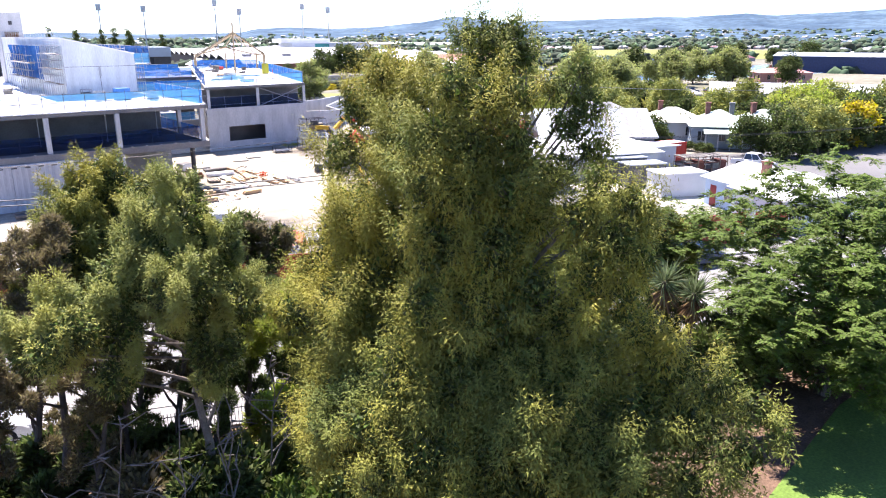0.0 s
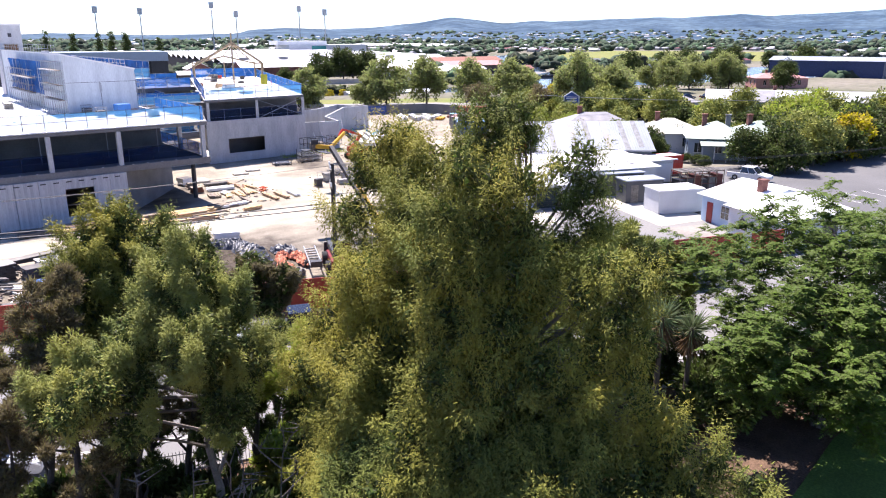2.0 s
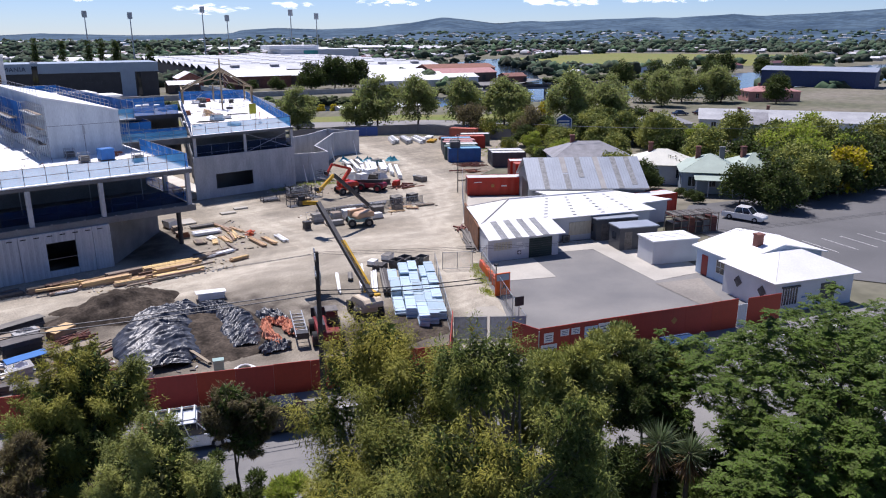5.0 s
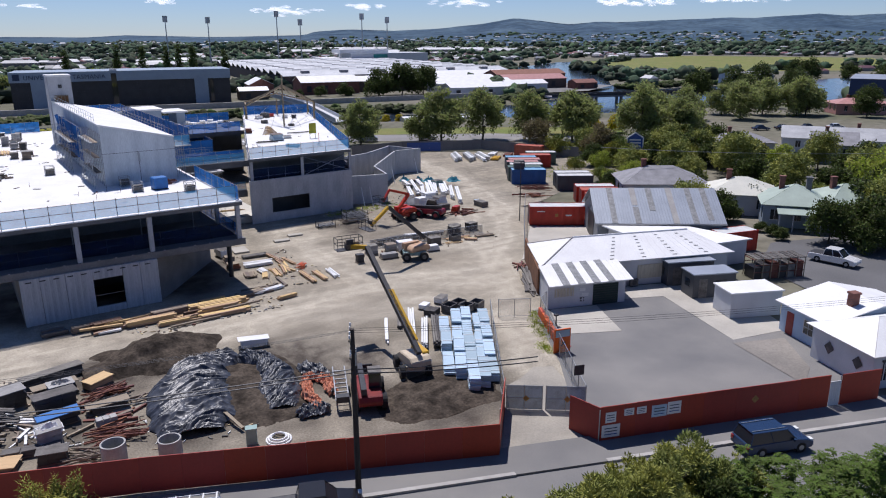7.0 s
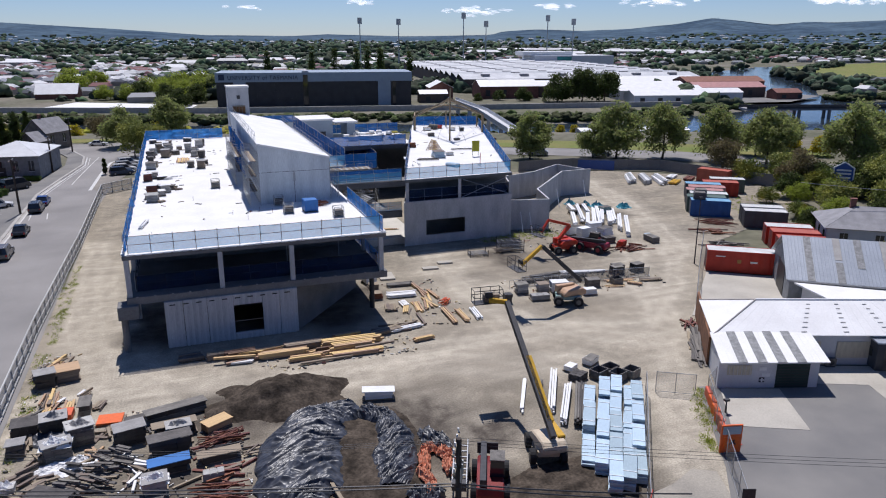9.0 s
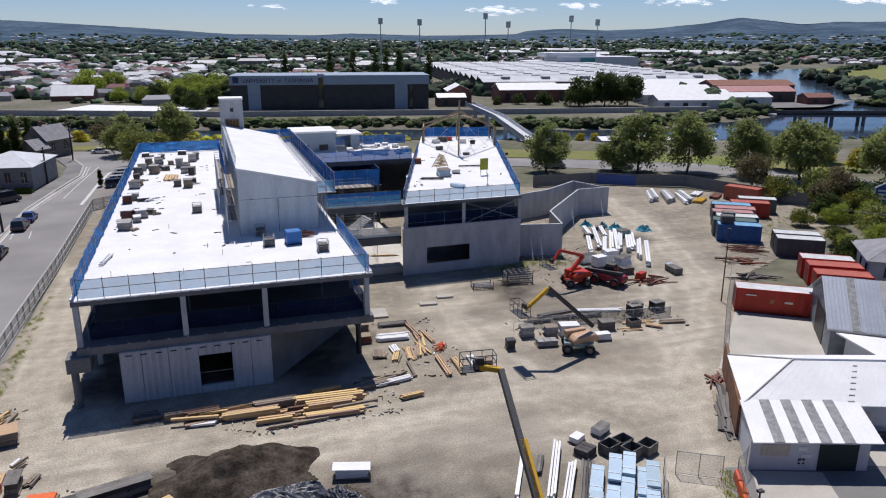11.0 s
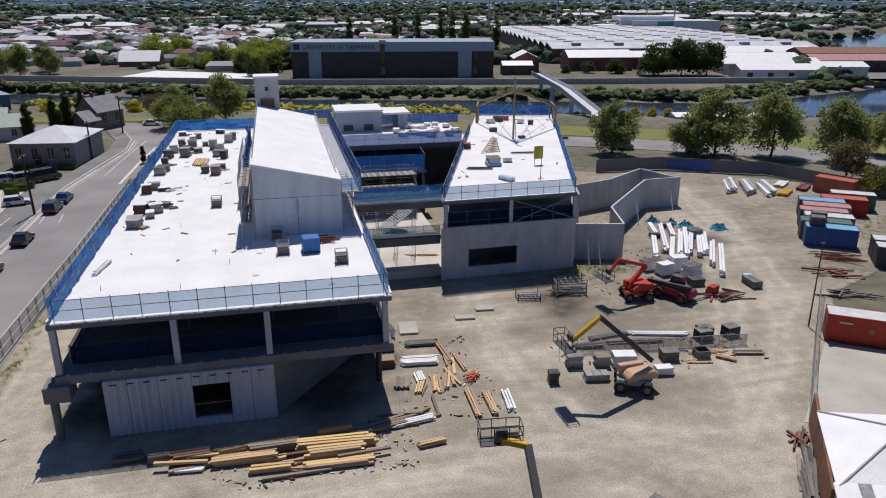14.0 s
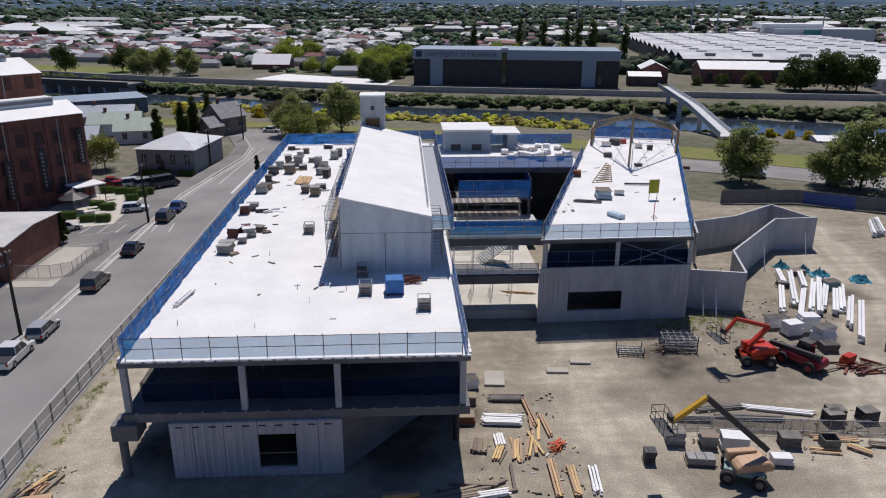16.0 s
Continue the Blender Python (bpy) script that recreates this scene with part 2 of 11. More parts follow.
GREYCLAD = material("blue_grey_cladding", (0.29, 0.35, 0.41), 0.5, var=0.08, scale=0.2, fine=3, bump=0.03)
LETTER = material("dark_lettering", (0.03, 0.045, 0.09), 0.6, var=0.05, bump=0)
PANELSIGN = material("white_sign_face", (0.75, 0.75, 0.73), 0.5, var=0.06, bump=0.02)
SIGNBLUE = material("blue_sign_face", (0.04, 0.09, 0.30), 0.5, var=0.06, bump=0.02)
GLASS = glass_material("dark_glass", (0.02, 0.024, 0.03))
CURTAIN = material("pale_curtain", (0.60, 0.55, 0.42), 0.9, var=0.15, scale=3, fine=25, bump=0.2, stretch=(6, 6, 0.5))
LINE = material("white_road_paint", (0.62, 0.61, 0.58), 0.7, var=0.15, scale=2, fine=20, bump=0.05)
BARK = material("bark", (0.12, 0.095, 0.075), 0.95, var=0.3, scale=2, fine=15, bump=0.6, stretch=(3, 3, 0.6))
BARK_PALE = material("dead_twig_bark", (0.185, 0.16, 0.138), 0.95, var=0.25, scale=3, fine=20, bump=0.4)
LAMPLENS = glass_material("lamp_lens", (0.75, 0.75, 0.72), 0.15)
TAILLENS = glass_material("tail_lens", (0.35, 0.01, 0.01), 0.15)


def leaf_material(name, col, island=0.3, translucent=0.3, alt=None, scale=0.35):
    return material(name, col, 0.65, var=0.2, scale=scale, fine=1.5, bump=0, island=island, translucent=translucent,
                    alt=alt or tuple(c * 0.72 for c in col), spec=0.15)


LEAF_SHEOAK = leaf_material("olive_needles", (0.325, 0.29, 0.042), 0.08, 0.15, (0.115, 0.16, 0.04), 0.3)
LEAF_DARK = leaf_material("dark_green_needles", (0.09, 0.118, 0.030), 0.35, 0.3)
LEAF_WATTLE = leaf_material("wattle_leaves", (0.37, 0.365, 0.08), 0.08, 0.18, (0.155, 0.195, 0.058), 0.4)
LEAF_FEATHER = leaf_material("bright_feathery_leaves", (0.128, 0.188, 0.036), 0.24, 0.36)
LEAF_PLANE = leaf_material("street_tree_leaves", (0.31, 0.345, 0.115), 0.3, 0.5)
LEAF_GOLD = leaf_material("golden_leaves", (0.52, 0.43, 0.03), 0.25, 0.45)
LEAF_LIME = leaf_material("lime_leaves", (0.34, 0.40, 0.06), 0.25, 0.5)
LEAF_DUSK = leaf_material("brownish_leaves", (0.20, 0.165, 0.08), 0.3, 0.4)
LEAF_FAR = material("far_foliage", (0.085, 0.112, 0.062), 0.9, var=0.3, scale=0.03, fine=0.35, bump=0.4, island=0.5, alt=(0.048, 0.074, 0.050), spec=0.1)
# The blue haze of distance is mixed into the hills' base colour.
HILL = material("hazy_wooded_hill", (0.088, 0.135, 0.178), 0.95, var=0.4, scale=0.005, fine=0.03, bump=0.8, alt=(0.040, 0.070, 0.108), spec=0.05)
WATER = material("river_water", (0.035, 0.05, 0.07), 0.12, var=0.1, scale=0.05, fine=0.8, bump=0.12, spec=0.5)
CAR_PAINTS = {k: material(k + "_car_paint", c, 0.25, 0.2, var=0.04, bump=0, spec=0.6) for k, c in {
    "navy": (0.02, 0.045, 0.10), "black": (0.012, 0.012, 0.014), "white": (0.72, 0.72, 0.71), "silver": (0.40, 0.41, 0.42),
    "charcoal": (0.05, 0.052, 0.056), "blue": (0.02, 0.06, 0.22), "red": (0.32, 0.015, 0.02), "bronze": (0.16, 0.14, 0.12)}.items()}


# ---- mesh helpers ----
def quadbox(bm, m, sx, sy, sz):
    """A box of that size, centred on its base, at pose m."""
    v = [bm.verts.new(m @ Vector((x * sx / 2, y * sy / 2, z * sz))) for z in (0, 1) for x, y in ((-1, -1), (1, -1), (1, 1), (-1, 1))]
    for f in ((3, 2, 1, 0), (4, 5, 6, 7), (0, 1, 5, 4), (1, 2, 6, 5), (2, 3, 7, 6), (3, 0, 4, 7)):
        bm.faces.new([v[i] for i in f])


def slab(bm, x0, y0, z0, x1, y1, z1):
    quadbox(bm, Matrix.Translation(((x0 + x1) / 2, (y0 + y1) / 2, z0)), x1 - x0, y1 - y0, z1 - z0)


def tube(bm, a, b, r0, r1=None, n=6, caps=True):
    a, b = Vector(a), Vector(b)
    r1 = r0 if r1 is None else r1
    q = (b - a).to_track_quat("Z", "Y")
    rings = [[bm.verts.new(p + q @ Vector((math.cos(i * math.tau / n) * r, math.sin(i * math.tau / n) * r, 0))) for i in range(n)] for p, r in ((a, r0), (b, r1))]
    for i in range(n):
        bm.faces.new((rings[0][i], rings[0][(i + 1) % n], rings[1][(i + 1) % n], rings[1][i]))
    if caps:
        bm.faces.new(rings[0][::-1])
        bm.faces.new(rings[1])


def prism(bm, pts, z0, z1):
    """An upright prism over an outline given anticlockwise."""
    lo, hi = [bm.verts.new((x, y, z0)) for x, y in pts], [bm.verts.new((x, y, z1)) for x, y in pts]
    k = len(pts)
    for i in range(k):
        bm.faces.new((lo[i], lo[(i + 1) % k], hi[(i + 1) % k], hi[i]))
    bm.faces.new(lo[::-1])
    bm.faces.new(hi)


def outline(bm, pts, m, thick):
    """A flat outline in the local xz plane, given thickness along local y."""
    fr = [bm.verts.new(m @ Vector((x, -thick / 2, z))) for x, z in pts]
    bk = [bm.verts.new(m @ Vector((x, thick / 2, z))) for x, z in pts]
    k = len(pts)
    for i in range(k):
        bm.faces.new((fr[i], bk[i], bk[(i + 1) % k], fr[(i + 1) % k]))
    bm.faces.new(fr)
    bm.faces.new(bk[::-1])


def part(name, bm, mat, parent=None, label="", bevel=0.0, smooth=False):
    if bevel:
        bmesh.ops.bevel(bm, geom=bm.edges[:], offset=bevel, segments=1, affect="EDGES", clamp_overlap=True)
    bmesh.ops.recalc_face_normals(bm, faces=bm.faces[:])
    me = bpy.data.meshes.new(name)
    bm.to_mesh(me)
    bm.free()
    if smooth:
        me.polygons.foreach_set("use_smooth", [True] * len(me.polygons))
    me.materials.append(mat)
    ob = new(name, me)
    ob.parent = parent
    return tagged(ob, label)


def box_part(name, parent, mat, x0, y0, z0, x1, y1, z1, label="", bevel=0.0):
    bm = bmesh.new()
    slab(bm, x0, y0, z0, x1, y1, z1)
    return part(name, bm, mat, parent, label, bevel)


def tube_part(name, parent, mat, a, b, r0, r1=None, n=8, label=""):
    bm = bmesh.new()
    tube(bm, a, b, r0, r1, n)
    return part(name, bm, mat, parent, label)


def thing(name, x, y, z, rz, label, category, group="", kind=""):
    ob = new(name)
    ob.matrix_world = pose(x, y, z, 0, 0, rz)
    return tagged(ob, label, category, group, kind)


UNIT = {}


def unit_box(mat):
    """A shared box mesh, one metre each way, standing on its base."""
    if mat.name not in UNIT:
        bm = bmesh.new()
        quadbox(bm, Matrix.Identity(4), 1, 1, 1)
        bmesh.ops.recalc_face_normals(bm, faces=bm.faces[:])
        me = bpy.data.meshes.new("board_" + mat.name)
        bm.to_mesh(me)
        bm.free()
        me.materials.append(mat)
        UNIT[mat.name] = me
    return UNIT[mat.name]


def grooved_box(mat):
    """A shared course of blocks, one metre each way: a box whose top and sides are cut by joints between six blocks."""
    key = "course_" + mat.name
    if key not in UNIT:
        bm = bmesh.new()
        xs, ys = (-0.5, -0.19, -0.16, 0.15, 0.18, 0.5), (-0.5, -0.03, 0.02, 0.5)
        tall = {}
        for j in range(len(ys) - 1):
            for i in range(len(xs) - 1):
                tall[i, j] = 0.72 if i in (1, 3) or j == 1 else 1.0 - 0.05 * ((i * 3 + j) % 3)
        for (i, j), h in tall.items():
            x0, x1, y0, y1 = xs[i], xs[i + 1], ys[j], ys[j + 1]
            bm.faces.new([bm.verts.new(v) for v in ((x0, y0, h), (x1, y0, h), (x1, y1, h), (x0, y1, h))])
            for di, dj, a, b in ((-1, 0, (x0, y1), (x0, y0)), (1, 0, (x1, y0), (x1, y1)), (0, -1, (x0, y0), (x1, y0)), (0, 1, (x1, y1), (x0, y1))):
                low = tall.get((i + di, j + dj), 0.0)
                if low < h:
                    bm.faces.new([bm.verts.new(v) for v in ((*a, low), (*b, low), (*b, h), (*a, h))])
        bmesh.ops.remove_doubles(bm, verts=bm.verts[:], dist=0.0005)
        me = bpy.data.meshes.new("course_" + mat.name)
        bm.to_mesh(me)
        bm.free()
        me.materials.append(mat)
        UNIT[key] = me
    return UNIT[key]


def piece(name, parent, mat, m, sx, sy, sz):
    ob = new(name, unit_box(mat))
    ob.parent = parent
    ob.matrix_local = m @ Matrix.Diagonal((sx, sy, sz, 1))
    return ob


RODS = {}


def rod(name, parent, mat, a, b, r):
    """A pole between two places of its thing, on a shared mesh."""
    if mat.name not in RODS:
        bm = bmesh.new()
        tube(bm, (0, 0, 0), (0, 0, 1), 1, n=6)
        me = bpy.data.meshes.new("rod_" + mat.name)
        bm.to_mesh(me)
        bm.free()
        me.materials.append(mat)
        RODS[mat.name] = me
    a, b = Vector(a), Vector(b)
    ob = new(name, RODS[mat.name])
    ob.parent = parent
    d = b - a
    ob.matrix_local = Matrix.LocRotScale(a, d.to_track_quat("Z", "Y"), (r, r, d.length))
    return ob


def sheet(name, pts, z, mat, label, category="ground", thick=0.0):
    bm = bmesh.new()
    if thick:
        prism(bm, pts, z - thick, z)
    else:
        bm.faces.new([bm.verts.new((x, y, z)) for x, y in pts])
    ob = part(name, bm, mat)
    return tagged(ob, label, category, kind="structure")


# ---- ground, river, roads ----
NEAR_X, NEAR_Y = (-900, -400, -200, -79, 0, 94, 153, 189, 246, 350, 600, 1500), (700, 420, 300, 237, 204, 174, 154, 145, 134, 118, 100, 60)
FAR_X, FAR_Y = (-900, -400, -200, -93, 0, 90, 168, 200, 260, 340, 600, 1500), (760, 470, 340, 272, 233, 208, 182, 188, 207, 222, 215, 190)
ARM = ((285, 186), (338, 288), (390, 340), (440, 410), (490, 480), (640, 570))


def to_arm(x, y):
    best = 1e9
    for (ax, ay), (bx, by) in zip(ARM, ARM[1:]):
        t = max(0, min(1, ((x - ax) * (bx - ax) + (y - ay) * (by - ay)) / ((bx - ax) ** 2 + (by - ay) ** 2)))
        best = min(best, math.hypot(x - ax - t * (bx - ax), y - ay - t * (by - ay)))
    return best


def land_height(x, y):
    near, far = np.interp(x, NEAR_X, NEAR_Y), np.interp(x, FAR_X, FAR_Y)
    wob = 3.0 * noise.noise(Vector((x * 0.06, y * 0.06, 0)))
    if y < near:
        d = near - y + wob
        h = 0.0 if d > 46 else -5.4 + 5.4 * max(0, min(1, (d - 2) / 40)) ** 0.8
        if d < 2:
            h = -5.4 + (d - 2) * 0.3
    elif y > far:
        d = y - far + wob
        h = -5.4 + 1.1 * max(-1.5, min(1, d / 12))
    else:
        h = -5.4 - min(2.5, 0.35 * min(y - near, far - y))
    a = to_arm(x, y) if y > 150 and x > 200 else 1e9
    if a < 40 + wob:
        h = min(h, -5.4 - 2 + 3.1 * max(0, min(1, (a - 18) / 22)))
    return h - 0.06 if h > -0.01 else h


def grid_mesh(name, xs, ys, f, mat):
    bm = bmesh.new()
    rows = [[bm.verts.new((x, y, f(x, y))) for x in xs] for y in ys]
    for r0, r1 in zip(rows, rows[1:]):
        for i in range(len(xs) - 1):
            bm.faces.new((r0[i], r0[i + 1], r1[i + 1], r1[i]))
    return part(name, bm, mat, smooth=True)


gx = np.concatenate([np.arange(-4700, -500, 300), np.arange(-500, -120, 25), np.arange(-120, 420, 6), np.arange(420, 900, 24), np.arange(900, 4800, 300)])
gy = np.concatenate([np.arange(-900, -100, 200), np.arange(-100, 100, 25), np.arange(100, 480, 6), np.arange(480, 1000, 26), np.arange(1000, 4800, 300)])
tagged(grid_mesh("ground", [float(v) for v in gx], [float(v) for v in gy], lambda x, y: land_height(x, y), LAND),
       "grassy and scrubby open land running down to the river", "ground", kind="structure")
sheet("water", [(-880, 60), (1480, 60), (1480, 800), (-880, 800)], -5.55, WATER, "calm blue-grey tidal river water", "water")


def ridge(az):
    return np.interp(az, (-60, -30, -11, -4, 3, 8.8, 11.5, 17, 23.8, 24.6, 27.2, 30.5, 34, 36.9, 39.7, 42, 43.7, 45.7, 47.3, 51.3, 54.7, 56.5, 60.5, 62.4, 66, 72, 90),
                     (0.9, 1.0, 0.85, 0.5, 0.06, 0.0, 0.14, -0.02, 0.08, 0.32, 0.5, 0.38, 0.52, 0.76, 1.2, 0.95, 0.78, 0.94, 0.84, 1.04, 1.16, 1.1, 1.34, 1.16, 1.3, 1.6, 1.5))


def hill_height(az, r):
    k = max(0, min(1, (r - 2300) / 1900))
    bumps = noise.fractal(Vector((az * 0.12, r * 0.0012, 3)), 1.0, 2.0, 5)
    crest = 4300 * math.tan(radians(ridge(az) + 0.02 * bumps)) + 25
    front = 0.45 + 0.35 * noise.noise(Vector((az * 0.07, 9, r * 0.0006)))
    return -4 + (crest + 4) * (k ** 1.6) * (1 if k > 0.97 else 0.7 + 0.3 * front * 2 * k) * (1 + 0.05 * bumps)


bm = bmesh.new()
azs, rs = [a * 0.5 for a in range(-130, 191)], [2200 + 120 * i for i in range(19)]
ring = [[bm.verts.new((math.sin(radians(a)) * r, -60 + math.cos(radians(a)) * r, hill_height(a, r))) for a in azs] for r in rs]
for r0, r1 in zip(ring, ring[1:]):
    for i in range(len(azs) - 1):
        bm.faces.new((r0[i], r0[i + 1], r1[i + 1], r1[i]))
tagged(part("backdrop", bm, HILL, smooth=True), "low wooded hills along the horizon, coloured with blue haze", "hills", kind="structure")

U, N = Vector((0.9367, -0.35)), Vector((0.35, 0.9367))


def street(s, n):
    """A place on the front street: metres along it and across it."""
    p = U * s + N * n
    return (p.x, p.y)


# building site, streets and yards
SITE = [(-9, -31), (5, -32.5), (25, -41.5), (30, -44), (40, -33), (47, -22), (73.5, 12), (112, 30), (108, 52), (92, 66), (72, 71.5), (30, 92), (-8.4, 92)]
sheet("yard_base", SITE, -0.03, DIRT, "dusty grey gravel at the edges of the yard", "ground")
RUTS = (((29.5, -43), (41.5, -23), (49, -11), (58, 0), (69, 14), (76, 36), (81, 60)), ((31, -43), (39.5, -25), (47, -14), (54, 0), (62, 14), (70, 32), (76, 56)),
        ((40, -23), (36, -15), (26, -10.5), (10, -11), (-8, -8)), ((48, -11), (40, -8), (28, -8), (12, -9.5), (-8, -12)), ((56, -2), (46, 1), (38, 6), (33, 14), (36, 22)),
        ((46, -14), (36, -6), (34, 4), (36, 16)), ((20, -12), (22, -20), (26, -26)), ((24, -12), (32, -16), (38, -22)), ((-6.5, 40), (-5.5, 8), (-2, -6), (12, -10.5)), ((-4.5, 30), (-3.4, 6), (2, -8), (16, -11)))
# Wet soil; the five circles with y 4 to 10 paint shade under the building.
DAMP_SHADE = ((25.6, -32.0, 5.5), (21, -19, 4), (12, -23, 8), (20, -24, 7), (24, -30, 7), (9, -15, 6), (18.5, 4, 5), (21, 9, 5), (14, 6, 4), (1, 4, 3.4), (1, 10, 3.4), (9, -19, 4), (23, -31, 5), (19, -17, 4), (24, -24, 4), (30, -29, 5), (14, -21, 7), (17, -27, 5), (25, -33, 6), (21, -20, 5), (27, -28, 4), (44, 16, 4), (3, -22, 5), (68, 29, 4))
DULL = ((3, -20, 5), (33, -22, 6), (47, 10, 9), (58, 18, 8), (40, -2, 7), (30, -15, 7), (65, 27, 7), (52, 22, 7))


def inside(xs, ys, poly):
    res = np.zeros(xs.shape, bool)
    for (ax, ay), (bx, by) in zip(poly, poly[1:] + poly[:1]):
        if ay != by:
            res ^= ((ys > min(ay, by)) & (ys <= max(ay, by)) & (xs < ax + (ys - ay) * (bx - ax) / (by - ay)))
    return res


def yard():
    """The gravel yard as a fine grid; pale marks where it is driven on, dark where wet soil was spread and where shade
    is painted under the building.
    """
    st = 0.5
    xs, ys = np.meshgrid(np.arange(-9, 112.5, st), np.arange(-44, 92.5, st))
    pale, damp_shade = np.zeros(xs.shape), np.zeros(xs.shape)
    wob = np.array([[noise.fractal(Vector((x * 0.12, y * 0.12, 3)), 1.0, 2.0, 3) for x in xs[0]] for y in ys[:, 0]])
    fine = np.array([[noise.noise(Vector((x * 0.55, y * 0.55, 8))) for x in xs[0]] for y in ys[:, 0]])
    for line in RUTS:
        d = np.full(xs.shape, 1e9)
        for (ax, ay), (bx, by) in zip(line, line[1:]):
            t = np.clip(((xs - ax) * (bx - ax) + (ys - ay) * (by - ay)) / ((bx - ax) ** 2 + (by - ay) ** 2), 0, 1)
            d = np.minimum(d, np.hypot(xs - ax - t * (bx - ax), ys - ay - t * (by - ay)))
        d = d + wob * 1.2
        pale = np.maximum(pale, 0.62 * np.exp(-(d / 3.0) ** 2) + 0.4 * np.exp(-((np.abs(d) - 0.95) / 0.45) ** 2))
    for x, y, r in DAMP_SHADE:
        damp_shade = np.maximum(damp_shade, np.clip(1.25 - np.hypot(xs - x, ys - y) / r + wob * 0.9 + fine * 0.5, 0, 1))
    for x, y, r in DULL:
        damp_shade = np.maximum(damp_shade, 0.34 * np.clip(1.2 - np.hypot(xs - x, (ys - y) * 1.3) / r + wob * 0.9 + fine * 0.5, 0, 1))
    keep = inside(xs[:-1, :-1] + st / 2, ys[:-1, :-1] + st / 2, SITE)
    zs = 0.012 * wob + 0.006 * fine - 0.006
    n = xs.shape[1]
    j, i = np.nonzero(keep)
    a = j * n + i
    faces = np.stack([a, a + 1, a + n + 1, a + n], 1)
    used, faces = np.unique(faces, return_inverse=True)
    me = bpy.data.meshes.new("site_ground")
    me.from_pydata(np.stack([xs, ys, zs], 2).reshape(-1, 3)[used].tolist(), [], faces.reshape(-1, 4).tolist())
    for name, v in (("driven", pale), ("damp_shade", damp_shade)):
        me.attributes.new(name, "FLOAT", "POINT").data.foreach_set("value", np.clip(v, 0, 1).ravel()[used].astype(np.float32))
    me.polygons.foreach_set("use_smooth", [True] * len(me.polygons))
    me.materials.append(YARD)
    tagged(new("site_ground", me), "dusty grey gravel yard with wheel tracks", "ground", kind="structure")


yard()
sheet("driveway", [(24.9, -41.3), (31.2, -43.6), (35.8, -35.3), (36.6, -33.2), (35.2, -32.4), (33.0, -33.4), (31.0, -33.8), (28.9, -36.6)], 0.03,
      material("packed_driveway", (0.365, 0.335, 0.28), 0.95, var=0.16, scale=0.35, fine=9, bump=0.25, alt=(0.275, 0.255, 0.22), spec=0.1), "pale packed gravel driveway behind the gates", "driveway")
sheet("road_west", [(-19.6, -60), (-8.9, -60), (-8.9, 60), (-7.5, 84), (-4, 104), (2, 118), (-12, 134), (-20.5, 139), (-16, 124), (-15.2, 112), (-17.5, 96), (-19.6, 80)],
      0.024, ASPHALT, "grey asphalt street bending at its far end", "road")
sheet("road_riverside", [(-90, 142), (-26, 137), (-12, 132), (2, 117), (30, 112), (66, 100), (88, 90), (112, 74), (128, 56), (150, 20), (158, 24), (140, 62), (122, 84), (94, 100), (66, 112), (34, 124), (-6, 146), (-30, 149), (-90, 156)],
      0.035, ASPHALT, "wide asphalt road beside the river", "road")
sheet("road_front", [street(-30, -43.6), street(140, -43.6), street(140, -32.0), street(-30, -32.0)], 0.03, PALE_ASPHALT, "worn grey asphalt street in front of the hoarding", "road")
sheet("pavement_front", [street(-30, -32.0), street(140, -32.0), street(140, -29.0), street(-30, -29.0)], 0.16, PALE_ASPHALT, "asphalt footpath along the red hoarding", "pavement", 0.16)
sheet("pavement_park", [street(-30, -46.4), street(140, -46.4), street(140, -43.6), street(-30, -43.6)], 0.15, PALE_ASPHALT, "asphalt footpath along the park", "pavement", 0.15)
sheet("park_ground", [street(-60, -140), street(140, -140), street(140, -46.4), street(-60, -46.4)], 0.05, MULCH, "bark mulch and leaf litter under the park trees", "ground")
sheet("lawn", [(5, -110), (60, -110), (60, -66), (26, -66.5), (17, -68), (9, -73)], 0.09, GRASS, "sunlit green lawn beside the trees", "lawn")
sheet("yard", [(30.5, -42.8), (52.6, -50.4), (58.5, -40.6), (64, -28), (53, -25), (43.4, -22.8), (37.5, -33)], 0.035, PALE_ASPHALT, "grey asphalt yard behind the hoarding", "yard")
sheet("yard_slab", [(41.6, -28.8), (46.6, -31.3), (49.4, -25.4), (44.9, -23.7)], 0.06, SLABC, "pale concrete slab in front of the shed door", "slab", 0.05)
sheet("yard_strip", [(51.0, -24.8), (56.9, -27.4), (53.0, -38.2), (59.4, -39.6), (64, -30.5), (65, -26.6), (56, -23.2)], 0.055, SLABC, "pale concrete strip beside the site cabins", "slab", 0.05)
sheet("shed_apron", [(53.4, -9.4), (64.5, 2.0), (72, -3.2), (69, -10), (60, -17)], 0.05, SLABC, "pale concrete apron beside the red container", "slab", 0.05)
sheet("car_park", [(66, -46), (74, -27), (84, -22), (140, -40), (140, -80), (72, -58)], 0.02, DARK_ASPHALT, "dark grey asphalt car park behind the cottage", "car park")
sheet("west_forecourt", [(-34, 20), (-21, 20), (-21, 92), (-36, 92), (-60, 80), (-60, 40)], 0.02, PALE_ASPHALT, "asphalt forecourt and parking beside the brick mill", "car park")
sheet("river_verge", [(60, 118), (88, 104), (116, 88), (150, 62), (160, 74), (118, 104), (76, 124), (20, 148), (-60, 170), (-60, 158), (-2, 148), (36, 128)], 0.02, DRYGRASS,
      "mown yellow-green grass verge beside the river road", "grass")


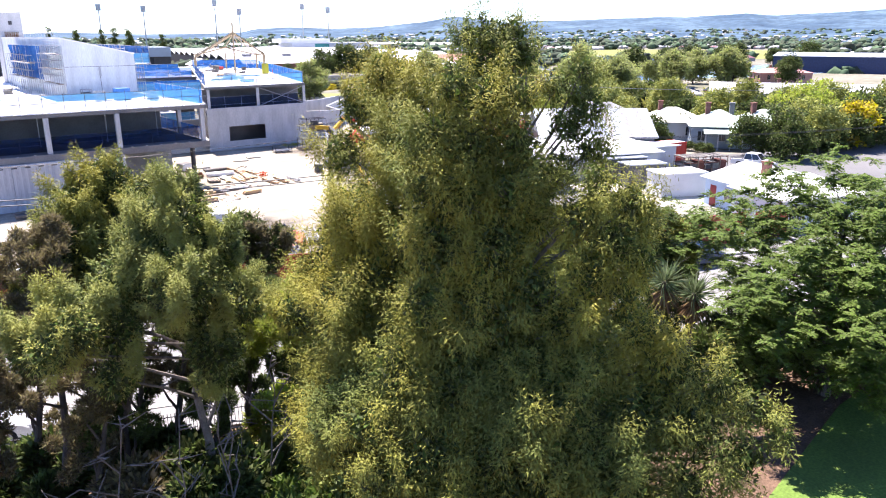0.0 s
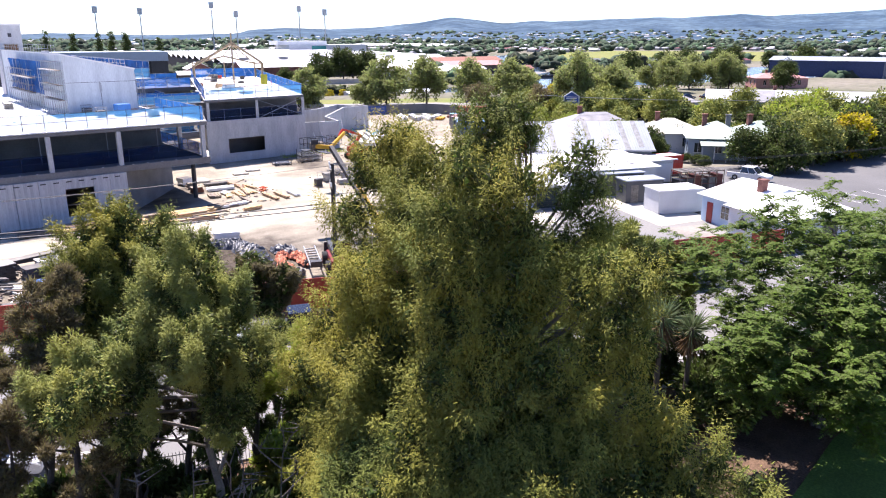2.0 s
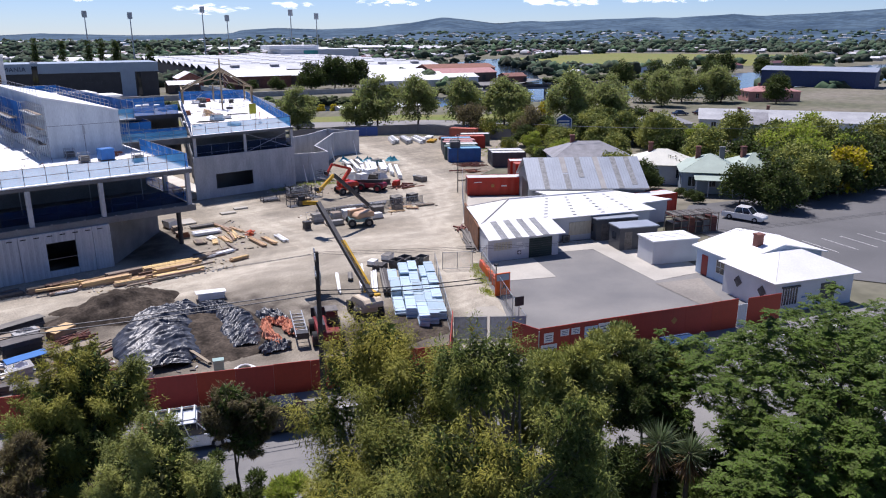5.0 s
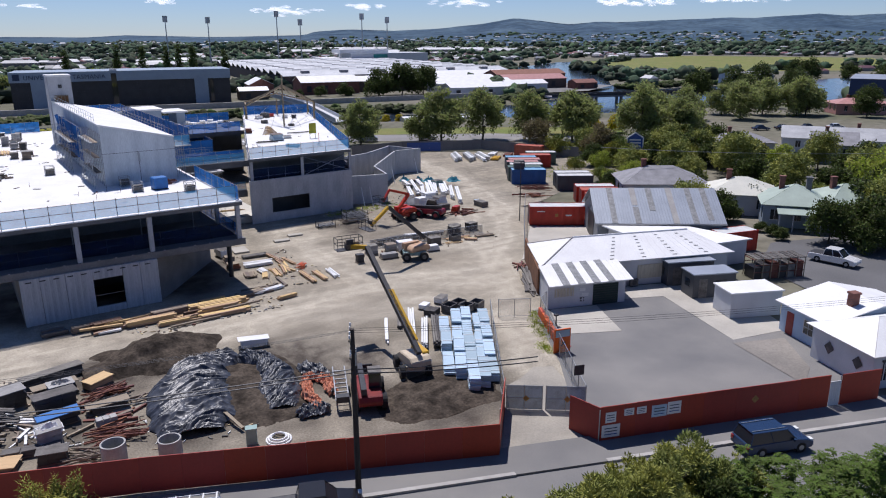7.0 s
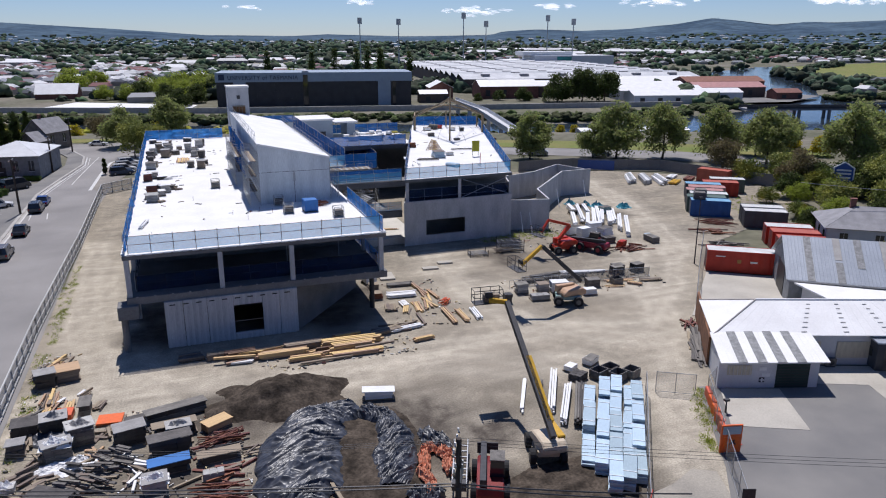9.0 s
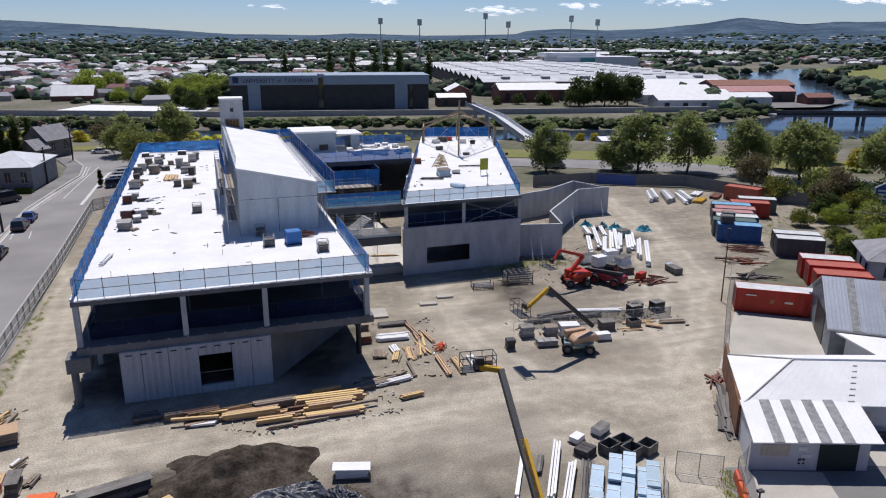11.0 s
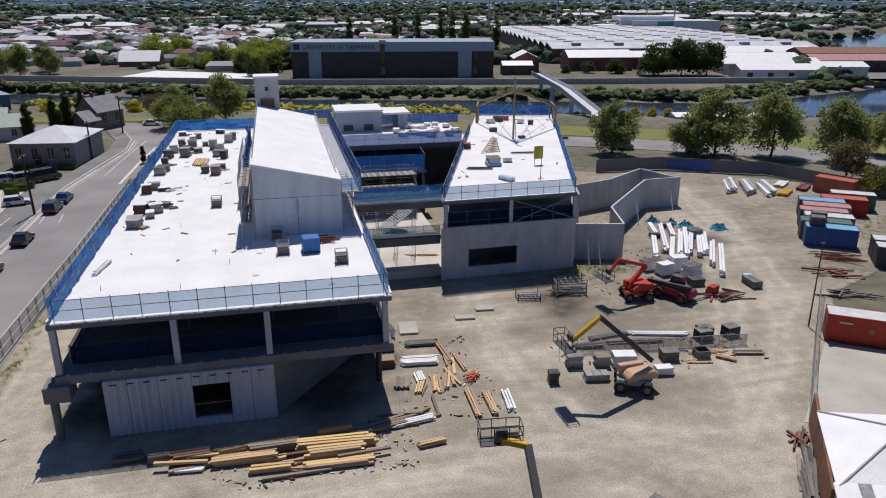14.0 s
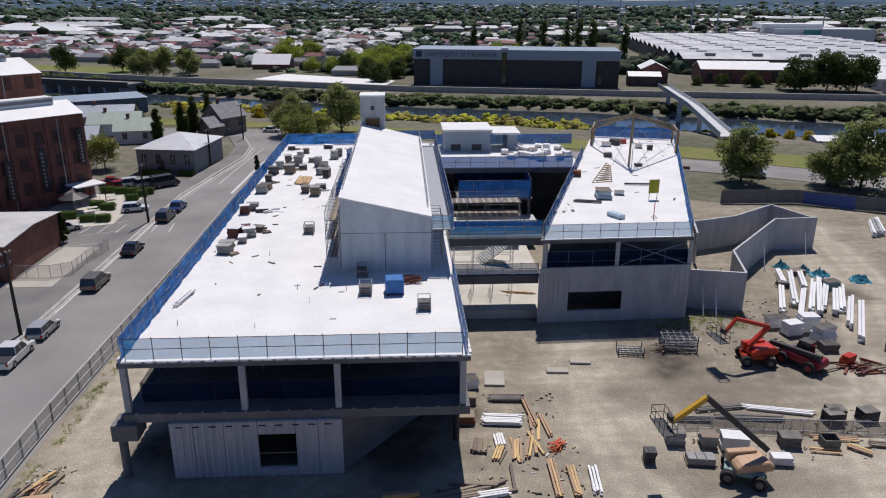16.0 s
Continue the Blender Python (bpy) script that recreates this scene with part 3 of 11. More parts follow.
def kerb(pts, z, w=0.18, h=0.14, label="pale concrete kerb along the road edge"):
    bm = bmesh.new()
    for (ax, ay), (bx, by) in zip(pts, pts[1:]):
        d = Vector((bx - ax, by - ay))
        m = Matrix.Translation(((ax + bx) / 2, (ay + by) / 2, z)) @ Matrix.Rotation(math.atan2(d.y, d.x), 4, "Z")
        quadbox(bm, m, d.length, w, h)
    tagged(part("kerb", bm, KERB), label, "kerb", kind="structure")


kerb([street(-30, -31.9), street(38, -31.9)], 0.03, 0.32, 0.16)
kerb([street(44, -31.9), street(140, -31.9)], 0.03, 0.32, 0.16)
kerb([street(-30, -43.7), street(140, -43.7)], 0.03, 0.3, 0.16)
kerb([(-19.7, -60), (-19.7, 80), (-17.6, 96), (-15.3, 112), (-16.1, 124), (-20.6, 138)], 0.02, 0.5, 0.12)
sheet("pavement_west", [(-22.6, -60), (-19.9, -60), (-19.9, 80), (-17.8, 96), (-15.6, 112), (-16.4, 124), (-21, 138), (-24, 137), (-19.6, 124), (-18.8, 112), (-21, 96), (-22.6, 80)],
      0.13, PALE_ASPHALT, "asphalt footpath beside the street", "pavement", 0.12)


def road_line(pts, w, z, label):
    bm = bmesh.new()
    for (ax, ay), (bx, by) in zip(pts, pts[1:]):
        d = Vector((bx - ax, by - ay)).normalized()
        o = Vector((-d.y, d.x)) * w / 2
        bm.faces.new([bm.verts.new((x, y, z)) for x, y in ((ax - o.x, ay - o.y), (bx - o.x, by - o.y), (bx + o.x, by + o.y), (ax + o.x, ay + o.y))])
    tagged(part("road_marking", bm, LINE), label, "road marking", kind="structure")


sheet("road_verge", [(-8.9, 77), (-10.9, 82.5), (-10.2, 100), (-9.2, 113), (-6.0, 119), (-1.0, 120), (2, 118), (-4, 104), (-7.5, 84)], 0.045, DIRT, "bare gravel verge inside the bend", "verge")
road_line([(-14.9, 88), (-14.4, 98), (-13.6, 110), (-12.7, 122)], 0.2, 0.05, "white painted centre line on the bend")
road_line([(-11.1, 81), (-10.5, 99), (-9.6, 113), (-6.6, 119.4)], 0.6, 0.055, "broad pale painted edge of the bend")
road_line([(-18.9, 30), (-18.9, 79), (-16.9, 95), (-14.7, 111), (-15.3, 123)], 0.22, 0.05, "pale painted edge line along the street")
road_line([(-18.3, 62), (-18.3, 79), (-16.3, 95), (-14.1, 111), (-14.6, 122)], 0.14, 0.05, "pale painted edge line along the street")
for k in range(9):
    road_line([street(-10 + k * 14, -37.8), street(-7 + k * 14, -37.8)], 0.12, 0.042, "short white painted centre dash on the street")
for k in range(6):
    road_line([(-21.3 - 0.3 * k, 40 + k * 5), (-27.5, 38 + k * 5)], 0.1, 0.032, "white painted parking bay line")


# ---- leafy growth ----
def blade_mesh(name, mat, v, k):
    """Loose blades of k corners each, as one mesh."""
    n = len(v) // k
    me = bpy.data.meshes.new(name)
    me.vertices.add(len(v))
    me.vertices.foreach_set("co", v.ravel())
    me.loops.add(len(v))
    me.loops.foreach_set("vertex_index", np.arange(len(v), dtype=np.int32))
    me.polygons.add(n)
    me.polygons.foreach_set("loop_start", np.arange(0, len(v), k, dtype=np.int32))
    me.update(calc_edges=True)
    me.materials.append(mat)
    return me


def unit(a):
    return a / np.maximum(1e-6, np.linalg.norm(a, axis=1))[:, None]


def leaf_mesh(name, mat, centres, radii, count, length, width, out=0.6, up=0.2, squash=0.85, shell=0.55, seed=1, tri=True):
    """Blades round a set of clumps: out and up steer them, shell keeps them near each clump's skin; their faces turn outwards and to the sky."""
    g = np.random.default_rng(seed)
    c, r = np.asarray(centres, float), np.asarray(radii, float)
    share = r ** 2 / (r ** 2).sum()
    which = g.choice(len(c), count, p=share)
    d = unit(g.normal(size=(count, 3)) + np.array((0, 0, 0.25)))
    rad = r[which] * (shell + (1 - shell) * g.random(count) ** 0.5) * (1 + 0.12 * g.normal(size=count))
    p = c[which] + d * rad[:, None] * np.array((1, 1, squash))
    w = unit(d * out + g.normal(size=(count, 3)) * 0.5 + np.array((0, 0, up)))
    s = unit(np.cross(w, d * 0.6 + np.array((0, 0, 0.6)) + g.normal(size=(count, 3)) * 0.45))
    L = length * (0.6 + 0.8 * g.random(count))[:, None]
    W = width * (0.7 + 0.6 * g.random(count))[:, None]
    if tri:
        v = np.stack([p - s * W / 2, p + s * W / 2, p + w * L], 1).reshape(-1, 3)
    else:
        v = np.stack([p, p + w * L * 0.45 + s * W / 2, p + w * L, p + w * L * 0.45 - s * W / 2], 1).reshape(-1, 3)
    return blade_mesh(name, mat, v, 3 if tri else 4)


def frond_mesh(name, mat, centres, fronds, pairs, length, leaflet, width, seed):
    """Sprays of feather-shaped fronds: each clump spreads some that arch out and droop, with leaflets in pairs."""
    g = np.random.default_rng(seed)
    c = np.repeat(np.asarray(centres, float), fronds, 0)
    n = len(c)
    a = g.random(n) * math.tau
    d = unit(np.stack([np.cos(a), np.sin(a), g.normal(size=n) * 0.3 + 0.18], 1))
    L = length * (0.6 + 0.7 * g.random(n))[:, None]
    side = unit(np.cross(d, np.array((0, 0, 1.0)) + g.normal(size=(n, 3)) * 0.25))
    quads = []
    for k in range(pairs):
        t = (k + 1) / pairs
        stem = c + d * L * t + np.array((0, 0, -0.32)) * L * t * t
        for sgn in (-1, 1):
            w = unit(side * sgn + d * 0.55 + np.array((0, 0, -0.22)) + g.normal(size=(n, 3)) * 0.12)
            s = unit(np.cross(w, np.array((0, 0, 1.0)) + g.normal(size=(n, 3)) * 0.3))
            q = leaflet * math.sin(math.pi * (0.2 + 0.72 * t)) ** 0.6 * (0.8 + 0.4 * g.random(n))[:, None]
            quads.append(np.stack([stem, stem + w * q * 0.45 + s * width / 2, stem + w * q, stem + w * q * 0.45 - s * width / 2], 1))
    return blade_mesh(name, mat, np.concatenate(quads).reshape(-1, 3), 4)


def tufts(lobes, per, spread, seed, low=0.30, high=0.5):
    """Small clumps scattered over the skin of large lobes, which break the outline up."""
    g = random.Random(seed)
    out, rad = [], []
    for x, y, z, r in lobes:
        for _ in range(max(3, int(per * r * r))):
            v = Vector((g.gauss(0, 1), g.gauss(0, 1), g.gauss(0, 1) * 0.9 + 0.15)).normalized() * r * g.uniform(0.35, 1.0 + spread)
            out.append((x + v.x, y + v.y, z + v.z))
            rad.append(g.uniform(low, high))
    return out, rad


def plume_mesh(name, mat, lobes, per, count, length, width, droop, size, seed):
    """Foliage in rounded plumes over the outer skin of the lobes, needles hanging from each, round a core of coarser
    leaves, coloured darker to deepen the crown's inner shade.
    """
    g = np.random.default_rng(seed)
    lb = np.asarray(lobes, float)
    cs, rs, axes = [], [], []
    for x, y, z, r in lb:
        n = max(4, int(per * r * r))
        d = unit(g.normal(size=(n, 3)) * np.array((1, 1, 0.9)) + np.array((0, 0, 0.2)))
        c = np.array((x, y, z)) + d * r * (0.5 + 0.45 * g.random(n))[:, None]
        near = np.linalg.norm(c[:, None] - lb[None, :, :3], axis=2) / lb[None, :, 3]
        keep = near.min(1) > 0.45
        cs.append(c[keep])
        axes.append(unit(d[keep] * 0.8 + g.normal(size=(keep.sum(), 3)) * 0.35 + np.array((0, 0, 1.1))))
        rs.append(size * (0.4 + 0.9 * g.random(keep.sum()) ** 1.5) * min(1.15, 0.6 + 0.35 * r))
    c, r, axis = np.concatenate(cs), np.concatenate(rs), np.concatenate(axes)
    which = g.choice(len(c), count, p=r ** 2 / (r ** 2).sum())
    d = unit(g.normal(size=(count, 3)) + np.array((0, 0, 0.3)))
    rad = r[which] * g.random(count) ** 0.45 * np.clip(1 + 0.16 * g.normal(size=count), 0.3, 1.6)
    q = d * rad[:, None]
    ax = axis[which]
    q = q * 0.62 + ax * (q * ax).sum(1)[:, None] * 1.25
    p = c[which] + q - np.array((0, 0, 1.0)) * (g.random(count) ** 2 * r[which] * 1.5 * droop)[:, None]
    loose = g.random(count) < 0.07
    home = g.choice(len(lb), count, p=lb[:, 3] ** 2 / (lb[:, 3] ** 2).sum())
    p = np.where(loose[:, None], lb[home, :3] + d * (lb[home, 3] * (0.5 + 0.5 * g.random(count)))[:, None], p)
    w = unit(d * 0.45 + g.normal(size=(count, 3)) * 0.22 - np.array((0, 0, droop)))
    s = unit(np.cross(w, d * 0.8 + np.array((0, 0, 0.2)) + g.normal(size=(count, 3)) * 0.2))
    L, W = length * (0.6 + 0.8 * g.random(count))[:, None], width * (0.7 + 0.6 * g.random(count))[:, None]
    fine = np.stack([p - s * W / 2, p + s * W / 2, p + w * L], 1)
    # core leaves take a darker green that paints shade inside the crown
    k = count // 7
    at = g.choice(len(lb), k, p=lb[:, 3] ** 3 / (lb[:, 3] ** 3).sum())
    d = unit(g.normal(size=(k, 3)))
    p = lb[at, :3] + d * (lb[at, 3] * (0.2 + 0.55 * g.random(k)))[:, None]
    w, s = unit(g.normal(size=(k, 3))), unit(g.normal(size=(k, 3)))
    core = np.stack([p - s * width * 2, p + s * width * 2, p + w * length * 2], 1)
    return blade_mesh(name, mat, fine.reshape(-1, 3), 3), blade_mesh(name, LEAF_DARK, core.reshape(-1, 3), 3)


def limbs(base, lobes, trunk_r, fork, seed=1, forks=0.0):
    """A tapered trunk that bends, with a limb to each lobe."""
    g = random.Random(seed)
    bm = bmesh.new()
    base = Vector(base)
    peak = max(lobes, key=lambda q: q[2])
    top = Vector((peak[0], peak[1], peak[2] - 0.3 * peak[3]))
    height = top.z - base.z
    spine = [base + (top - base) * (i / 6) + Vector((g.uniform(-1, 1), g.uniform(-1, 1), 0)) * height * 0.025 * (1 if 0 < i < 6 else 0) for i in range(7)]
    for i in range(6):
        tube(bm, spine[i], spine[i + 1], trunk_r * (1 - i / 6.6), trunk_r * (1 - (i + 1) / 6.6), 8, False)
    for x, y, z, r in lobes:
        e = Vector((x, y, z))
        t = max(fork, min(0.9, (e.z - base.z) / height - 0.18))
        a = spine[int(t * 6)].lerp(spine[min(6, int(t * 6) + 1)], t * 6 % 1)
        mid = a.lerp(e, 0.5) + Vector((g.uniform(-.3, .3), g.uniform(-.3, .3), g.uniform(-.1, .4)))
        w = trunk_r * 0.36 * (1.05 - t)
        tube(bm, a, mid, w + 0.02, w * 0.7 + 0.015, 6, False)
        tube(bm, mid, e, w * 0.7 + 0.015, 0.015, 6, False)
        for _ in range(4):
            q = mid.lerp(e, g.random())
            tube(bm, q, q + Vector((g.uniform(-1, 1), g.uniform(-1, 1), g.uniform(-.3, .8))) * r * 0.7, 0.025, 0.006, 4, False)
    return bm


def tree(name, base, lobes, trunk_r, leaf, per, count, length, width, label, category="tree", group="", out=0.6, up=0.2, bark=None,
         seed=1, fork=0.25, low=0.3, high=0.5, tri=True, spread=0.1, shell=0.55, fronds=0, plume=0.0, droop=0.5):
    """A tree at base; the lobes are given in the place's own axes."""
    bx, by, bz = base
    local = [(x - bx, y - by, z - bz, r) for x, y, z, r in lobes]
    ob = thing(name, bx, by, bz, 0, label, category, group)
    part("trunk", limbs((0, 0, 0), local, trunk_r, fork, seed), bark or BARK, ob)
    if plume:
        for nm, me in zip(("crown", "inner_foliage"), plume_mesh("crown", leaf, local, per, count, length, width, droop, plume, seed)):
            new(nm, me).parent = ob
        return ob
    c, r = tufts(local, per, spread, seed, low, high)
    crown = new("crown", frond_mesh("crown", leaf, c, fronds, 9, length, length * 0.3, width, seed) if fronds else leaf_mesh("crown", leaf, c, r, count, length, width, out, up, seed=seed, tri=tri, shell=shell))
    crown.parent = ob
    return ob


# ---- mill forecourt ----
sheet("gutter_west", [(-19.5, -40), (-18.8, -40), (-18.8, 78), (-17.2, 94), (-17.7, 94), (-19.5, 79)], 0.034, KERB, "pale concrete gutter along the street", "gutter")
sheet("terrace_paving", [(-38.5, 66), (-32.4, 60.6), (-25.0, 63.6), (-25.6, 80.2), (-33, 82.5), (-38, 79)], 0.05, material("pale_paving", (0.56, 0.52, 0.44), 0.9, var=0.1, scale=0.4, fine=8, bump=0.1), "pale paved terrace beside the mill", "paving", 0.04)
sheet("shed_paving", [(-28.2, 38), (-22.8, 38), (-22.8, 52.5), (-27.6, 52.8)], 0.045, SLABC, "pale concrete beside the brick shed", "paving", 0.04)
for k in range(6):
    sheet("bay_line", [(-28.2 + k * 2.55, 59.0), (-28.05 + k * 2.55, 59.0), (-27.5 + k * 2.35, 63.4), (-27.65 + k * 2.35, 63.4)], 0.036, LINE, "white parking bay line", "marking")
for k in range(7):
    sheet("bay_line", [(78 + k * 2.7, -40.5 - k * 0.9), (78.12 + k * 2.7, -40.5 - k * 0.9), (76.4 + k * 2.7, -45.3 - k * 0.9), (76.28 + k * 2.7, -45.3 - k * 0.9)], 0.034, LINE, "faded white parking bay line", "marking")


# ---- half-built main building ----
def safety_net(parent, pts, z, h, mat, posts=2.4, sag=0.05, label="blue safety netting", post=None):
    """Guard netting along a line, with posts and rails."""
    bm = bmesh.new()
    for (ax, ay), (bx, by) in zip(pts, pts[1:]):
        a, b = Vector((ax, ay, z)), Vector((bx, by, z))
        d = b - a
        side = Vector((-d.y, d.x, 0)).normalized()
        k, rows = max(2, int(d.length / 0.6)), 4
        vs = [[bm.verts.new(a + d * i / k + Vector((0, 0, h * j / rows)) + side * sag * 2 * noise.noise(Vector((ax + i * 0.45, ay * 0.3, j * 0.9)))) for i in range(k + 1)] for j in range(rows + 1)]
        for j in range(rows):
            for i in range(k):
                bm.faces.new((vs[j][i], vs[j][i + 1], vs[j + 1][i + 1], vs[j + 1][i]))
    part("safety_net", bm, mat, parent, label)
    for (ax, ay), (bx, by) in zip(pts, pts[1:]):
        a, b = Vector((ax, ay, z)), Vector((bx, by, z))
        k = max(1, round((b - a).length / posts))
        for i in range(k + 1):
            p = a.lerp(b, i / k)
            rod("guard_post", parent, post or STEEL, p - Vector((0, 0, 0.15)), p + Vector((0, 0, h + 0.12)), 0.028)
        for f in (0.5, 1.0):
            rod("guard_rail", parent, post or STEEL, a + Vector((0, 0, h * f)), b + Vector((0, 0, h * f)), 0.022)


ROOF, FLOOR1, SOFFIT = 9.08, 5.15, 4.5
X0, X1, Y0, Y1 = -0.55, 23.6, 0.65, 79.0
BOX0, BOX1, BOXY, BOXB = 13.45, 21.5, 17.4, 57.0
A = thing("concrete_building", X0, Y0, 0, 0, "half-built two-storey concrete building with white roof deck and blue edge netting", "building")


def a_box(name, mat, x0, y0, z0, x1, y1, z1, label="", bevel=0.0, parent=None):
    return box_part(name, parent or A, mat, x0 - X0, y0 - Y0, z0, x1 - X0, y1 - Y0, z1, label, bevel)


a_box("roof_slab", CONC_D, X0, Y0, ROOF - 0.42, X1, Y1, ROOF - 0.06, "grey concrete roof slab edge")
a_box("roof_deck", DECK, X0 + 0.12, Y0 + 0.12, ROOF - 0.056, X1 - 0.12, Y1 - 0.12, ROOF, "bright white roof deck")
for k in range(30):
    x = X0 + 0.35 + k * 0.8
    a_box("edge_strip", WRAP, x, Y0 - 0.06, ROOF - 0.05, x + random.uniform(0.4, 0.72), Y0 + 0.1, ROOF + random.uniform(0.02, 0.07))
for k in range(20):
    y = Y0 + 0.4 + k * 0.8
    a_box("edge_strip", WRAP, X1 - 0.1, y, ROOF - 0.05, X1 + 0.08, y + random.uniform(0.4, 0.72), ROOF + random.uniform(0.03, 0.1))
for k in range(90):
    y = Y0 + 0.4 + k * 0.86
    a_box("edge_strip", WRAP, X0 - 0.08, y, ROOF - 0.05, X0 + 0.1, y + random.uniform(0.4, 0.72), ROOF + random.uniform(0.03, 0.1))
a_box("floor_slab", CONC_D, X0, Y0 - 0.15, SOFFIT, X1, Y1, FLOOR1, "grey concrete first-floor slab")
for k in range(16):
    piece("edge_bracket", A, STEEL, Matrix.Translation((0.9 + k * 1.5, -0.1, FLOOR1)), 0.16, 0.1, 0.07)
for x in (-0.25, 7.75, 14.3, 23.1):
    a_box("column", CONC, x - 0.22, Y0 + 0.05, FLOOR1, x + 0.22, Y0 + 0.5, ROOF - 0.42, "grey concrete column", 0.03)
for k in range(1, 10):
    a_box("column", CONC, X0 + 0.1, Y0 + 0.1 + k * 8.2, FLOOR1, X0 + 0.55, Y0 + 0.55 + k * 8.2, ROOF - 0.42, "", 0.03)
    a_box("column", CONC, X0 + 0.1, Y0 + 0.1 + k * 8.2, 0, X0 + 0.55, Y0 + 0.55 + k * 8.2, SOFFIT, "", 0.03)
for k in range(1, 6):
    a_box("column", CONC, X1 - 0.65, Y0 + 0.1 + k * 7.4, FLOOR1, X1 - 0.2, Y0 + 0.55 + k * 7.4, ROOF - 0.42, "", 0.03)
for x, y in ((22.9, 4.2), (22.5, 11.8), (22.3, 18.6), (22.3, 26.0)):
    tube_part("column", A, DARK_STEEL, (x - X0, y - Y0, 0), (x - X0, y - Y0, SOFFIT), 0.26, n=12, label="round dark column under the overhang")
# corner pillar with its corbel
a_box("corbel", CONC_D, -1.4, 0.1, 3.25, 0.4, 1.9, SOFFIT, "heavy concrete corbel at the corner", 0.04)
tube_part("pillar", A, CONC_D, (-0.95 - X0, 0.8 - Y0, 0), (-0.95 - X0, 0.8 - Y0, 3.25), 0.3, n=12, label="short concrete corner pillar")
# ground-floor front: precast panels with a window
for x0, x1 in ((2.5, 4.1), (4.13, 6.2), (6.23, 8.55), (11.23, 12.8), (12.83, 14.5)):
    a_box("wall_panel", CONC, x0, 0.28, 0, x1, 0.6, SOFFIT - 0.01, "ribbed grey precast wall panel", 0.02)
a_box("wall_panel", CONC, 8.58, 0.28, 0, 11.2, 0.6, 0.62, "", 0.02)
a_box("wall_panel", CONC, 8.58, 0.28, 3.42, 11.2, 0.6, SOFFIT - 0.01, "", 0.02)
for k in range(23):
    x = 2.72 + k * 0.52
    for z0, z1 in (((0.0, 0.6), (3.45, SOFFIT - 0.03)) if 8.4 < x < 11.4 else ((0.0, SOFFIT - 0.03),)):
        piece("panel_rib", A, CONC, Matrix.Translation((x - X0, 0.262 - Y0, z0)), 0.24, 0.04, z1 - z0)
for k in range(10):
    piece("tie_hole", A, DARK_STEEL, Matrix.Translation((3.2 + k * 1.15 - X0, 0.24 - Y0, 4.12)), 0.5, 0.02, 0.11)
piece("window_rail", A, OLD_WOOD, Matrix.Translation((9.89 - X0, 0.45 - Y0, 1.75)), 2.6, 0.05, 0.06)
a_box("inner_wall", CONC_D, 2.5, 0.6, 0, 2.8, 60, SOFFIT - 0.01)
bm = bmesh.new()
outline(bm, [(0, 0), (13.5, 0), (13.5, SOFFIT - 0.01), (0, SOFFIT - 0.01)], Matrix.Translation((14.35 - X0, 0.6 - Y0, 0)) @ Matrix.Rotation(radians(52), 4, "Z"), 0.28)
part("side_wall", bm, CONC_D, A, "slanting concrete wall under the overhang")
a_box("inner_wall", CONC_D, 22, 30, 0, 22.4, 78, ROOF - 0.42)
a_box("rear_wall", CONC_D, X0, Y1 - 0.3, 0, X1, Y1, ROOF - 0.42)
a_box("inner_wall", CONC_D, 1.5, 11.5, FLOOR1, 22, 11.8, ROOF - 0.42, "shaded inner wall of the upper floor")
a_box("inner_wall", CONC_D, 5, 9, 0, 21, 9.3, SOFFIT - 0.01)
for x in (8.0, 14.6, 20):
    for y in (6.6,):
        rod("prop", A, STEEL, (x - X0, y - Y0, FLOOR1), (x - X0, y - Y0, ROOF - 0.42), 0.05)
# Shaded copy of the blue net: the upper floors' shade is in its colour.
SHADED_NET = material("shaded_blue_net", (0.007, 0.027, 0.095), 0.9, var=0.25, scale=0.7, fine=14, bump=0.35, clear=0.3, translucent=0.2, spec=0.05)
safety_net(A, [(0.9, 1.5), (X1 - X0 - 0.6, 1.5)], FLOOR1 + 0.05, 1.45, SHADED_NET, 2.4, 0.05, post=DARK_STEEL)
safety_net(A, [(X1 - X0 - 0.35, 0.8), (X1 - X0 - 0.35, 24)], FLOOR1 + 0.05, 1.35, NET)
safety_net(A, [(0.75, 1.6), (0.75, 70)], FLOOR1 + 0.05, 1.4, SHADED_NET, 4)
safety_net(A, [(0.55, 0.25), (X1 - X0 - 0.55, 0.25)], ROOF + 0.12, 1.55, NET_THIN, 1.95, 0.03, "pale see-through roof edge netting", DARK_STEEL)
safety_net(A, [(0.25, 0.3), (0.25, Y1 - Y0 - 0.3), (13.8, Y1 - Y0 - 0.3)], ROOF + 0.05, 1.75, SUNLIT_NET, 2.4, 0.12)
safety_net(A, [(X1 - X0 - 0.2, 0.4), (X1 - X0 - 0.2, 16.2)], ROOF + 0.05, 1.5, SUNLIT_NET, 2.4, 0.05)
# raised hall on the roof, with a sloping top
HL, HR = 16.05, 14.2
bm = bmesh.new()
ends = []
for y in (BOXY, BOXB):
    ends.append([bm.verts.new((x - X0, y - Y0, z)) for x, z in ((BOX0, ROOF), (BOX1, ROOF), (BOX1, HR - 0.12), (BOX0, HL - 0.12))])
for i in range(4):
    bm.faces.new((ends[0][i], ends[0][(i + 1) % 4], ends[1][(i + 1) % 4], ends[1][i]))
bm.faces.new(ends[0])
bm.faces.new(ends[1][::-1])
hall = part("rooftop_hall", bm, HALLC, A, "raised grey concrete hall with a sloping white roof")
bm = bmesh.new()
ends = []
